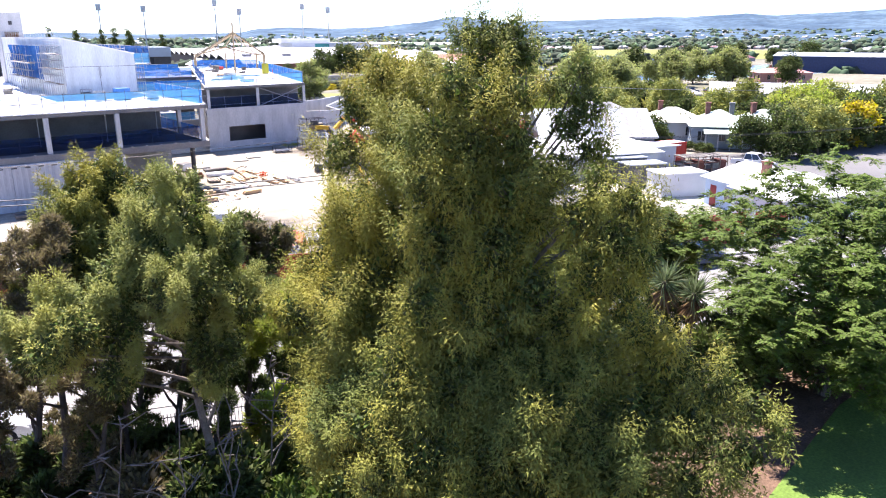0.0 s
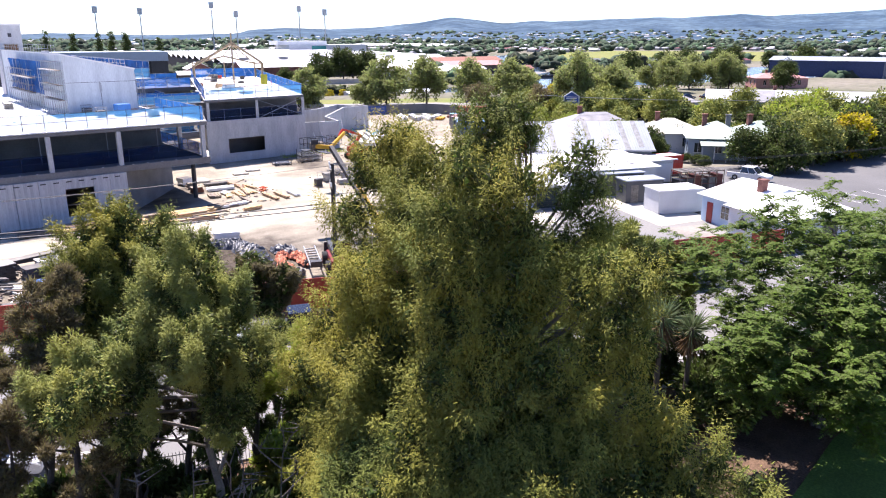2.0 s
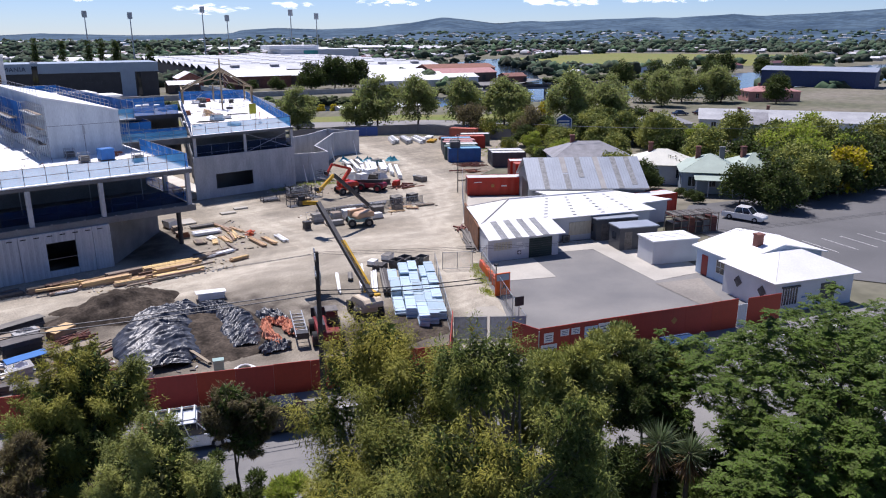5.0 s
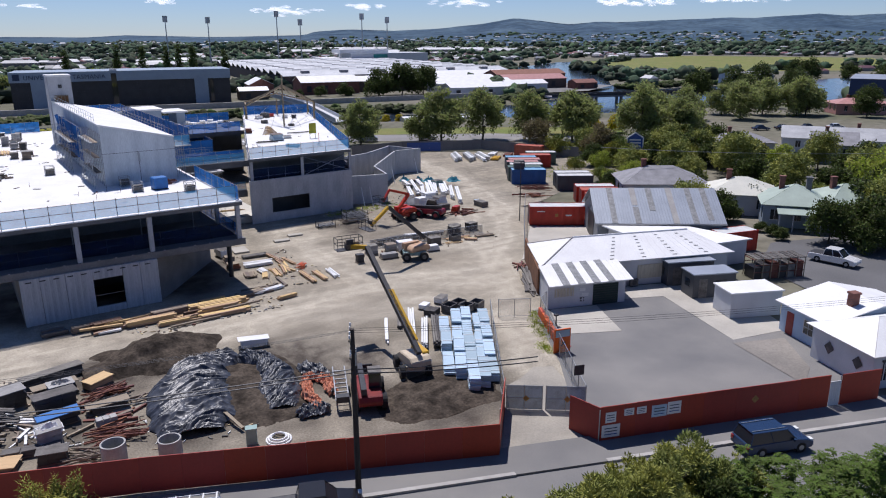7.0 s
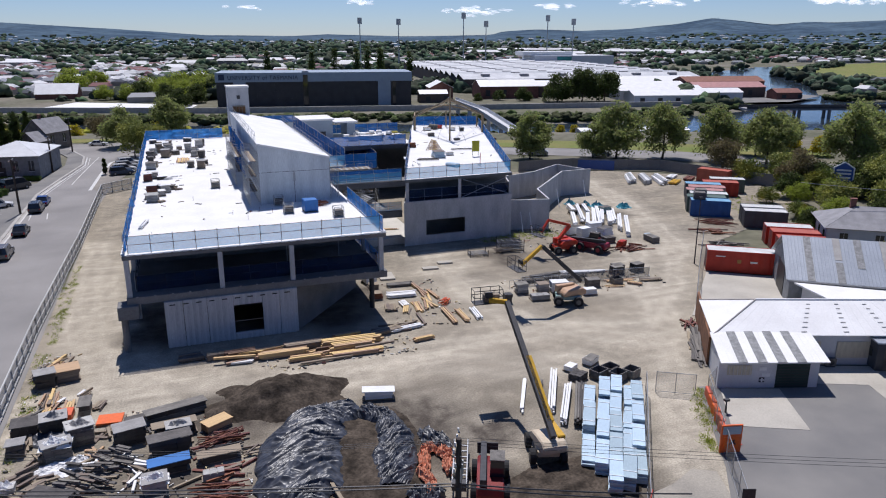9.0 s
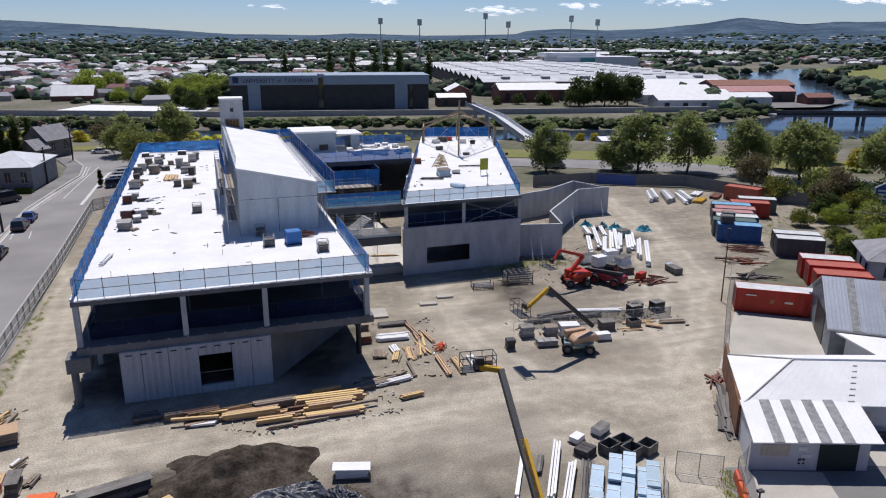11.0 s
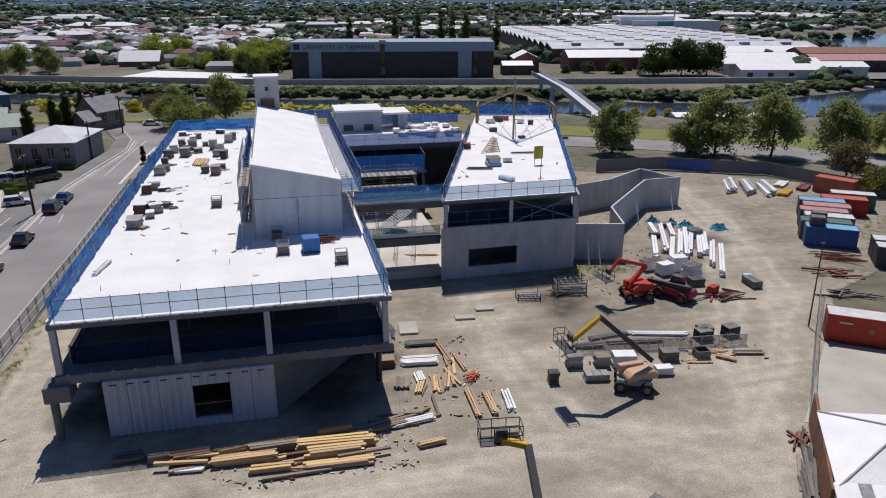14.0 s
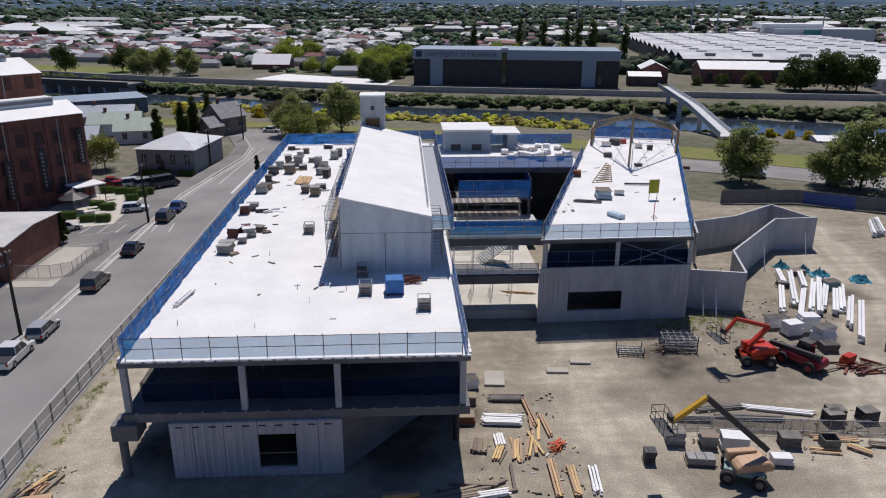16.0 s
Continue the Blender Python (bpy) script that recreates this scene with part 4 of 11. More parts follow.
for y in (BOXY - 0.08, BOXB):
    ends.append([bm.verts.new((x - X0, y - Y0, z)) for x, z in ((BOX0 - 0.08, HL - 0.12), (BOX1 + 0.08, HR - 0.12), (BOX1 + 0.08, HR + 0.05), (BOX0 - 0.08, HL + 0.05))])
for i in range(4):
    bm.faces.new((ends[0][i], ends[0][(i + 1) % 4], ends[1][(i + 1) % 4], ends[1][i]))
bm.faces.new(ends[0])
bm.faces.new(ends[1][::-1])
part("hall_roof", bm, DECK, hall, "smooth white sloping roof")
bm = bmesh.new()
slab(bm, BOX0 - X0, BOXY - Y0 - 0.012, 12.72, BOX1 - X0, BOXY - Y0 - 0.004, 12.76)
slab(bm, 17.35 - X0, BOXY - Y0 - 0.012, ROOF, 17.40 - X0, BOXY - Y0 - 0.004, 12.7)
part("panel_joint", bm, DARK_STEEL, hall)
box_part("lifting_bracket", hall, STEEL, 17.25 - X0, BOXY - Y0 - 0.1, 11.6, 17.5 - X0, BOXY - Y0 - 0.02, 12.6)
safety_net(A, [(BOX1 - X0 + 2.0, BOXY - Y0 + 0.4), (BOX1 - X0 + 2.0, BOXB - Y0)], HR - 1.2, 2.0, NET, 2.4, 0.05)
safety_net(A, [(BOX1 - X0 + 0.1, BOXY - Y0 + 0.4), (BOX1 - X0 + 2.0, BOXY - Y0 + 0.4)], HR - 1.2, 1.2, NET_THIN, 1.2, 0.02)
a_box("scaffold_deck", STEEL, BOX1 + 0.06, BOXY + 0.3, HR - 1.35, BOX1 + 2.1, BOXB, HR - 1.25)
safety_net(A, [(17.0 - X0, BOXB - Y0 - 0.2), (BOX1 - X0 + 2.0, BOXB - Y0 - 0.2)], 13.9, 1.2, NET, 1.6, 0.02)
safety_net(A, [(BOX0 - X0 - 0.9, BOXY - Y0 + 7), (BOX0 - X0 - 0.9, BOXB - Y0 - 12)], ROOF + 2.0, 4.0, NET, 2.4, 0.25)
for k in range(20):
    for s, r in ((-1, BOX0 - 0.1), (1, BOX1 - 0.35)):
        zz = (HL if s < 0 else HR) + 0.05
        y = BOXY + 3 + k * 1.75
        rod("guard_post", hall, STEEL, (r + 0.2 - X0, y - Y0, zz - 0.1), (r + 0.2 - X0, y - Y0, zz + 0.9), 0.02)
for s, r in ((-1, BOX0 - 0.1), (1, BOX1 - 0.35)):
    zz = (HL if s < 0 else HR) + 0.05
    for h in (0.45, 0.9):
        rod("guard_rail", hall, STEEL, (r + 0.2 - X0, BOXY + 3 - Y0, zz + h), (r + 0.2 - X0, BOXB - 1 - Y0, zz + h), 0.02)
# stair tower
tower = a_box("stair_tower", CONC, 13.3, BOXB - 0.2, ROOF, 16.6, BOXB + 3.4, 19.7, "pale grey stair tower with a brown door")
a_box("tower_cap", DECK, 13.2, BOXB - 0.3, 19.7, 16.7, BOXB + 3.5, 19.95, parent=tower)
a_box("doorway", OLD_WOOD, 13.95, BOXB - 0.29, HL - 1.2, 15.95, BOXB - 0.2, 16.9, "brown timber door", parent=tower)
for k in range(4):
    a_box("door_board", material("brown_door_%d" % k, (0.22, 0.10, 0.035), 0.7, var=0.2), 14.05 + k * 0.47, BOXB - 0.33, HL - 1.0, 14.44 + k * 0.47, BOXB - 0.29, 16.7, parent=tower)
a_box("small_window", DARK_STEEL, 14.7, BOXB - 0.26, 17.95, 15.2, BOXB - 0.19, 18.5, parent=tower)
# scaffold beside the hall
def scaffold(name, x, y, z, rz, nx, ny, levels, bay, lift, label, boards=True):
    s = thing(name, x, y, z, rz, label, "scaffold")
    for i in range(nx + 1):
        for j in range(ny + 1):
            rod("standard", s, STEEL, (i * bay, j * bay, 0), (i * bay, j * bay, levels * lift + 1.0), 0.03)
    for k in range(1, levels + 1):
        zz = k * lift
        for j in range(ny + 1):
            for h in (0, 1.0):
                rod("ledger", s, STEEL, (0, j * bay, zz + h), (nx * bay, j * bay, zz + h), 0.024)
        for i in range(nx + 1):
            rod("transom", s, STEEL, (i * bay, 0, zz), (i * bay, ny * bay, zz), 0.024)
            rod("brace", s, STEEL, (i * bay, 0, zz - lift), (i * bay, min(1, ny) * bay, zz), 0.02)
        if boards:
            for q in range(max(1, int(nx * bay / 0.3))):
                piece("scaffold_board", s, OLD_WOOD if q % 3 else STEEL, Matrix.Translation((0.15 + q * 0.3, ny * bay / 2, zz + 0.03)), 0.26, ny * bay, 0.05)
    return s


scaffold("scaffold", 12.2, 16.6, ROOF, 0, 1, 7, 3, 1.15, 1.7, "grey tube scaffold against the rooftop hall", True)
scaffold("scaffold", 11.7, 29.0, ROOF, 0, 1, 10, 2, 1.45, 1.9, "grey tube scaffold along the side of the rooftop hall", True)
scaffold("scaffold", 21.6, 17.6, ROOF, 0, 1, 6, 2, 1.0, 1.7, "grey tube scaffold under the hall's side deck", False)
scaffold("scaffold", 22.2, 27, 0.0, 0, 1, 3, 4, 1.6, 2.1, "grey tube scaffold between the two wings", True)

scaffold("scaffold", 25.2, 49.0, 0.95, 0, 4, 1, 3, 2.4, 1.9, "grey tube scaffold standing in the courtyard", True)
scaffold("scaffold", 24.6, 31.5, 0.95, 0, 3, 1, 3, 2.2, 1.9, "grey tube scaffold behind the link walkway", False)

# ---- second wing ----
BL, BR, BBL, BBR = Vector((33.0, 25.3)), Vector((49.2, 25.8)), Vector((53.0, 84.5)), Vector((67.0, 80.6))
BROOF = 9.2
B = thing("concrete_wing", BL.x, BL.y, 0, 0, "half-built concrete wing with white roof deck and timber roof frame", "building")


def bpt(u, v):
    """A place on the wing's plan: u across its front, v along its length, both from 0 to 1."""
    p = BL.lerp(BR, u).lerp(BBL.lerp(BBR, u), v) - BL
    return (p.x, p.y)


def b_prism(name, mat, u0, v0, u1, v1, z0, z1, label="", parent=None):
    bm = bmesh.new()
    prism(bm, [bpt(u0, v0), bpt(u1, v0), bpt(u1, v1), bpt(u0, v1)], z0, z1)
    return part(name, bm, mat, parent or B, label)


b_prism("roof_slab", CONC_D, 0, 0, 1, 1, BROOF - 0.4, BROOF - 0.05, "grey concrete roof slab")
b_prism("roof_deck", DECK, 0.006, 0.002, 0.994, 0.998, BROOF - 0.046, BROOF, "bright white roof deck")
b_prism("floor_slab", CONC_D, 0, 0.004, 1, 1, FLOOR1 - 0.1, FLOOR1 + 0.3)
for u in (0.015, 0.49, 0.975):
    b_prism("column", CONC, u, 0.004, u + 0.028, 0.012, FLOOR1 + 0.3, BROOF - 0.4, "grey concrete column")
for v in (0.15, 0.3, 0.45, 0.6, 0.75, 0.9):
    for u in (0.01, 0.965):
        b_prism("column", CONC, u, v, u + 0.025, v + 0.008, 0, BROOF - 0.4)
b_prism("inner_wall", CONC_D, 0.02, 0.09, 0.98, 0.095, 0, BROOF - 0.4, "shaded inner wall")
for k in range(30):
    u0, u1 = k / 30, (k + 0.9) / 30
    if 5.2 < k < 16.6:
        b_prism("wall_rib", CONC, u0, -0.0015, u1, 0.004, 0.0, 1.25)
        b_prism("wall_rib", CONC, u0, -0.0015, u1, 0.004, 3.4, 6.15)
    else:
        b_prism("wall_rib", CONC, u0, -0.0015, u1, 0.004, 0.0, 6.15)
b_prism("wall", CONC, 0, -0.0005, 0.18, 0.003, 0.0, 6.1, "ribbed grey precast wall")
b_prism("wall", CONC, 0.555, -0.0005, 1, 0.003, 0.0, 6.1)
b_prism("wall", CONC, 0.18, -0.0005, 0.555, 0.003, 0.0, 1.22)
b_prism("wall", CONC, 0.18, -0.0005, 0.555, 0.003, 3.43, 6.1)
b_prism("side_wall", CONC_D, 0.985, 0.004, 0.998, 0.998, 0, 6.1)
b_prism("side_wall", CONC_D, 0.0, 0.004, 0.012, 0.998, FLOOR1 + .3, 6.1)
(ax, ay), (bx, by) = bpt(0.53, 0.002), bpt(0.97, 0.002)
rod("cross_brace", B, STEEL, (ax, ay, 6.2), (bx, by, 8.7), 0.05)
rod("cross_brace", B, STEEL, (ax, ay, 8.7), (bx, by, 6.2), 0.05)
safety_net(B, [bpt(0.02, 0.004), bpt(0.98, 0.004)], BROOF + 0.05, 1.5, NET_THIN, 2.0, 0.03, "pale see-through roof edge netting", DARK_STEEL)
safety_net(B, [bpt(0.985, 0.005), bpt(0.985, 0.97)], BROOF + 0.05, 1.6, SUNLIT_NET, 2.4, 0.1)
safety_net(B, [bpt(0.01, 0.005), bpt(0.01, 0.7)], BROOF + 0.05, 1.6, NET, 2.4, 0.06)
safety_net(B, [bpt(0.02, 0.985), bpt(0.97, 0.985)], BROOF + 0.05, 1.9, NET, 2.4, 0.06)
safety_net(B, [bpt(0.02, 0.012), bpt(0.98, 0.012)], FLOOR1 + 0.3, 2.2, SHADED_NET, 2.4, 0.03)
# timber roof frame at the far end
mid, la, ra, far = (19.2, 33.7), bpt(0.05, 0.86), bpt(0.98, 0.78), bpt(0.5, 0.98)
TIMBER = material("laminated_timber", (0.36, 0.27, 0.16), 0.7, var=0.15, scale=1, fine=15, bump=0.1)


def beam(name, a, b, w, mat=TIMBER):
    a, b = Vector(a), Vector(b)
    d = b - a
    bm = bmesh.new()
    quadbox(bm, Matrix.LocRotScale(a, d.to_track_quat("Z", "Y"), None), w, w * 1.5, d.length)
    return part(name, bm, mat, B)


beam("post", (mid[0], mid[1], BROOF), (mid[0] + 0.1, mid[1] + 0.1, 18.6), 0.2)
top = (mid[0] + 0.1, mid[1] + 0.1, 16.8)
for p, h in ((la, 11.9), (ra, 12.6)):
    beam("post", (p[0], p[1], BROOF), (p[0], p[1], h), 0.35)
    beam("rafter", (p[0], p[1], h), top, 0.22)
for i in range(5):
    f = i / 4
    x, y = bpt(0.05 + 0.9 * f, 0.94)
    beam("rafter", (x, y, 12.2 + 1.6 * math.sin(f * math.pi)), (top[0], top[1], top[2] - 0.3), 0.1)
(ax, ay), (bx, by), (cx, cy) = bpt(0.05, 0.94), bpt(0.5, 0.94), bpt(0.95, 0.94)
beam("purlin", (ax, ay, 12.2), (bx, by, 13.8), 0.18)
beam("purlin", (bx, by, 13.8), (cx, cy, 12.2), 0.18)
beam("purlin", (la[0], la[1], 11.9), (ax, ay, 12.2), 0.2)
beam("purlin", (ra[0], ra[1], 12.6), (cx, cy, 12.2), 0.2)
for x, y in (bpt(0.05, 0.94), bpt(0.5, 0.94), bpt(0.95, 0.94)):
    beam("post", (x, y, BROOF), (x, y, 12.6), 0.2)
for p in (la, ra, bpt(0.3, 0.6), bpt(0.75, 0.55)):
    rod("guy_rope", B, STEEL, (top[0], top[1], 15.5), (p[0] * 0.8 + mid[0] * 0.2, p[1] * 0.8 + mid[1] * 0.2, BROOF), 0.02)

# ---- link between the wings ----
DEEPNET = material("deep_blue_net", (0.022, 0.12, 0.38), 0.85, var=0.2, scale=0.7, fine=12, bump=0.35, clear=0.05, translucent=0.4, spec=0.1)
PALE_SLAB = material("dusty_pale_slab", (0.60, 0.57, 0.50), 0.9, var=0.12, scale=0.3, fine=8, bump=0.1)
C = thing("link_building", X1, 26, 0, 0, "unfinished concrete link of slabs, columns and blue netting", "building")


def c_box(name, mat, x0, y0, z0, x1, y1, z1, label=""):
    return box_part(name, C, mat, x0 - X1, y0 - 26, z0, x1 - X1, y1 - 26, z1, label)


c_box("courtyard_floor", PALE_SLAB, 23.7, 26.5, 0, 35.5, 58, 0.95, "pale raised concrete courtyard floor")
c_box("beam", CONC_D, 23.7, 27.5, 3.6, 33.4, 28.1, 4.5, "concrete edge beam")
c_box("walkway", CONC_D, 23.7, 28.1, 4.0, 33.6, 29.6, 4.4)
c_box("beam", CONC_D, 23.7, 27.6, 7.9, 34, 28.2, 8.7)
c_box("floor_slab", CONC_D, 23.7, 60, 8.2, 46, 79, 8.9)
c_box("white_deck", DECK, 24.0, 60.4, 8.9, 45.8, 78.8, 8.93, "white deck of the link roof")
c_box("floor_slab", CONC_D, 26.6, 54, 5.6, 37.2, 66, 5.9)
c_box("floor_slab", CONC, 25.0, 50.5, 3.3, 37.4, 54, 3.5)
c_box("rear_wall", CONC_D, 23.7, 68.6, 0, 47, 69, 8.2)
for x in (26, 30, 35.8):
    c_box("column", CONC_D, x + 0.8, 54.3, 0, x + 1.2, 54.7, 5.6)
safety_net(C, [(0.3, 3.6), (10.4, 3.6)], 8.75, 1.3, NET, 2, 0.03)
safety_net(C, [(0.3, 2.2), (10.0, 2.2)], 8.7, 1.1, NET_THIN, 2, 0.03)
c_box("deck", CONC_D, 23.7, 28.2, 8.55, 34.4, 30.2, 8.7)
safety_net(C, [(3.2, 28.1), (13.4, 28.1)], 5.9, 2.6, DEEPNET, 2, 0.03)
safety_net(C, [(13.4, 28.1), (14.0, 39.0)], 5.9, 2.6, DEEPNET, 2, 0.03)
safety_net(C, [(3.2, 39.0), (14.0, 39.0)], 5.9, 2.6, DEEPNET, 2, 0.03)
safety_net(C, [(1.0, 34.2), (20.5, 34.2)], 8.9, 1.7, NET, 2.2, 0.03)
safety_net(C, [(1.0, 52.8), (24.5, 52.8)], 8.9, 1.7, NET, 2.2, 0.03)
safety_net(C, [(0.3, 2.2), (9.9, 2.2)], 4.45, 1.2, NET_THIN, 2, 0.03)
for k in range(7):
    piece("stray_board", C, PINE, pose(31.0 - X1 + 0.3 * k, 31.6 - 26 - 0.1 * k, 0.97 + 0.05 * (k % 3), 0, 0, -18 + 7 * (k % 4)), 2.2, 0.2, 0.06)
for k in range(14):
    piece("stair_tread", C, STEEL, pose(28.6 - X1 + 0.27 * k, 42.0 - 26, 1.0 + k * 0.2, 0, 0, 12), 0.32, 3.0, 0.08)
plant = box_part("plant_room", C, GREYCLAD, 25.8 - X1, 72 - 26, 8.9, 33.2 - X1, 79 - 26, 12.3, "blue-grey rooftop plant room")
box_part("plant_roof", plant, DECK, 25.5 - X1, 71.7 - 26, 12.3, 33.5 - X1, 79.2 - 26, 12.6, "white flat roof")
for x in (26.8, 30.2):
    box_part("opening", plant, DARK_STEEL, x - X1, 71.93 - 26, 9.2, x + 1.6 - X1, 72.0 - 26, 10.2)
shelter = box_part("shelter", C, GREYCLAD, 36.2 - X1, 73 - 26, 8.9, 37.8 - X1, 79 - 26, 11.6)
box_part("shelter_roof", shelter, DECK, 33.6 - X1, 72.5 - 26, 11.6, 38.2 - X1, 79 - 26, 11.9, "white flat roof")

# ---- ramp walls beside the wing ----
RW = thing("ramp_walls", 50, 27, 0, 0, "zigzag pale grey precast retaining walls with raking props", "retaining wall")
pts = [(49.6, 28.8), (56.1, 27.3), (57.9, 34.6), (69.2, 47.2), (75.3, 47.6)]
for (ax, ay), (bx, by) in zip(pts, pts[1:]):
    d = Vector((bx - ax, by - ay))
    k = max(1, round(d.length / 3.2))
    for i in range(k):
        m = Matrix.Translation((ax - 50, ay - 27, 0)) @ Matrix.Rotation(math.atan2(d.y, d.x), 4, "Z") @ Matrix.Translation((d.length * (i + 0.5) / k, 0, 0))
        bm = bmesh.new()
        quadbox(bm, m, d.length / k - 0.03, 0.25, 4.5)
        part("wall_panel", bm, CONC, RW)
pts = [(75.3, 47.6), (72.5, 55), (64.6, 49.4), (58.0, 47.2), (56.5, 42)]
for (ax, ay), (bx, by) in zip(pts, pts[1:]):
    d = Vector((bx - ax, by - ay))
    k = max(1, round(d.length / 3.2))
    for i in range(k):
        m = Matrix.Translation((ax - 50, ay - 27, 0)) @ Matrix.Rotation(math.atan2(d.y, d.x), 4, "Z") @ Matrix.Translation((d.length * (i + 0.5) / k, 0, 0))
        bm = bmesh.new()
        quadbox(bm, m, d.length / k - 0.03, 0.25, 4.3)
        part("wall_panel", bm, CONC, RW)
for x, y, s in ((51.3, 26.8, -1), (52.6, 26.5, -1), (64.5, 40.0, -1), (73, 45.8, -1), (54, 30.5, 1), (56, 34, 1)):
    rod("prop", RW, WRAP, (x - 50, y + s * 0.9 - 27, 0), (x - 50 + 0.3, y - s * 0.3 + (0.5 if s < 0 else 0) - 27, 2.8), 0.07)


# ---- park trees in front ----
# the she-oak's masses of foliage: its top, both sides, the front and the skirt
SHEOAK_TOP = [(4.8, -65.9, 16.2, 0.68), (5.2, -66.3, 16.3, 0.55), (4.4, -65.6, 16.2, 0.5), (5.0, -66.1, 15.7, 0.68), (5.4, -66.5, 15.8, 0.42), (4.6, -65.8, 15.5, 0.53)]
SHEOAK_MID = [(4.9, -63.4, 14.8, 0.75), (5.7, -64.1, 14.9, 0.75), (4.4, -63.1, 14.3, 0.8), (5.4, -63.9, 14.0, 0.9), (6.1, -64.7, 14.6, 0.7), (5.0, -64.6, 15.2, 0.6)]
SHEOAK_LEFT = [(4.9, -62.1, 15.1, 0.85), (4.2, -61.7, 14.4, 0.85), (5.1, -62.3, 14.1, 0.85), (3.7, -61.5, 13.2, 0.75), (4.6, -62.2, 12.9, 0.85), (3.9, -62.0, 11.7, 0.81), (3.2, -61.8, 10.8, 0.78), (2.5, -61.7, 10.0, 0.78), (3.6, -62.3, 10.2, 0.85), (1.9, -61.8, 9.0, 0.78), (2.9, -62.5, 8.8, 0.9), (2.2, -62.6, 7.7, 0.85), (1.7, -62.8, 6.8, 0.7)]
SHEOAK_FRONT = [(2.9, -67.0, 15.3, 0.64), (3.4, -67.4, 15.0, 0.69), (3.9, -67.9, 15.1, 0.56), (2.5, -66.8, 14.3, 0.64), (3.1, -67.3, 14.1, 0.81), (3.8, -67.9, 14.1, 0.72), (2.2, -66.8, 13.2, 0.58), (2.8, -67.3, 13.0, 0.87), (3.6, -68.0, 13.1, 0.81), (2.4, -67.3, 12.0, 0.87), (3.2, -68.0, 12.0, 0.93), (4.1, -68.3, 13.6, 0.46), (1.9, -66.8, 12.2, 0.56), (2.0, -67.4, 10.9, 0.87), (2.8, -68.2, 10.8, 0.98), (3.6, -68.7, 11.2, 0.75)]
SHEOAK_RIGHT = [(5.7, -67.9, 15.5, 0.45), (5.8, -68.0, 14.7, 0.53), (5.5, -67.7, 14.3, 0.53), (5.8, -68.2, 13.9, 0.53), (5.4, -67.5, 15.2, 0.48), (5.3, -67.7, 13.4, 0.57)]
SHEOAK_RIGHT2 = [(4.9, -69.2, 13.4, 0.58), (5.3, -69.8, 13.0, 0.58), (4.5, -69.0, 12.7, 0.61), (4.9, -69.7, 12.2, 0.7), (5.2, -70.2, 11.9, 0.47), (4.5, -69.4, 11.5, 0.7), (4.0, -69.3, 10.7, 0.76), (4.8, -70.0, 11.3, 0.52)]
SHEOAK_LOW = [(1.4, -67.1, 9.5, 0.86), (2.3, -67.9, 9.3, 1.08), (3.3, -68.8, 9.4, 1.14), (4.3, -69.7, 9.6, 0.96), (0.5, -67.1, 8.6, 0.74), (1.5, -68.1, 8.1, 1.14), (2.6, -69.2, 8.0, 1.26), (3.8, -70.3, 8.3, 1.14), (0.5, -67.8, 7.6, 0.72), (1.6, -69.0, 7.2, 0.96), (2.8, -70.2, 7.2, 0.96)]
SHEOAK_SKIRT = [(5.0, -70.4, 10.5, 0.59), (5.2, -71.0, 10.0, 0.71), (5.5, -71.8, 9.7, 0.69), (5.7, -72.5, 9.4, 0.59), (5.0, -71.7, 8.9, 0.83), (5.8, -73.0, 9.1, 0.4), (5.3, -72.6, 8.6, 0.69), (4.5, -70.8, 9.1, 0.83), (4.5, -72.0, 8.0, 0.77), (3.8, -71.2, 7.8, 0.83)]
SHEOAK_CORE = [(3.4, -64.6, 13.6, 1.0), (2.6, -63.6, 12.0, 1.1), (1.8, -64.4, 10.0, 1.2), (1.2, -65.4, 7.8, 1.4), (3.6, -66.4, 13.2, 1.3), (4.2, -64.4, 13.2, 1.2), (3.6, -66.8, 11.0, 1.8), (3.4, -64.4, 11.2, 1.7), (2.8, -64.4, 8.8, 1.9), (3.0, -67.2, 8.6, 2.2), (2.4, -68.0, 6.2, 2.4), (3.6, -69.4, 8.6, 1.9), (2.2, -64.2, 6.6, 1.8), (4.4, -67.4, 12.6, 1.2), (5.2, -70.6, 8.8, 1.2), (4.0, -70.6, 6.4, 1.8)]
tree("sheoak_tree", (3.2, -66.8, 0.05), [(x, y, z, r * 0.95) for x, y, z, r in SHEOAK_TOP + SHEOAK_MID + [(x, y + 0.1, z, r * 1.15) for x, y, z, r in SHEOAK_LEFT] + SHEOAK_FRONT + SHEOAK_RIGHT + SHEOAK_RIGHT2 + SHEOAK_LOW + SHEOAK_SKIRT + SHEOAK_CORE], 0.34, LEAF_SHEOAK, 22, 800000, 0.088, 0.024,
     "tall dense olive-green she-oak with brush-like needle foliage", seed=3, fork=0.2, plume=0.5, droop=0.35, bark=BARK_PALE)
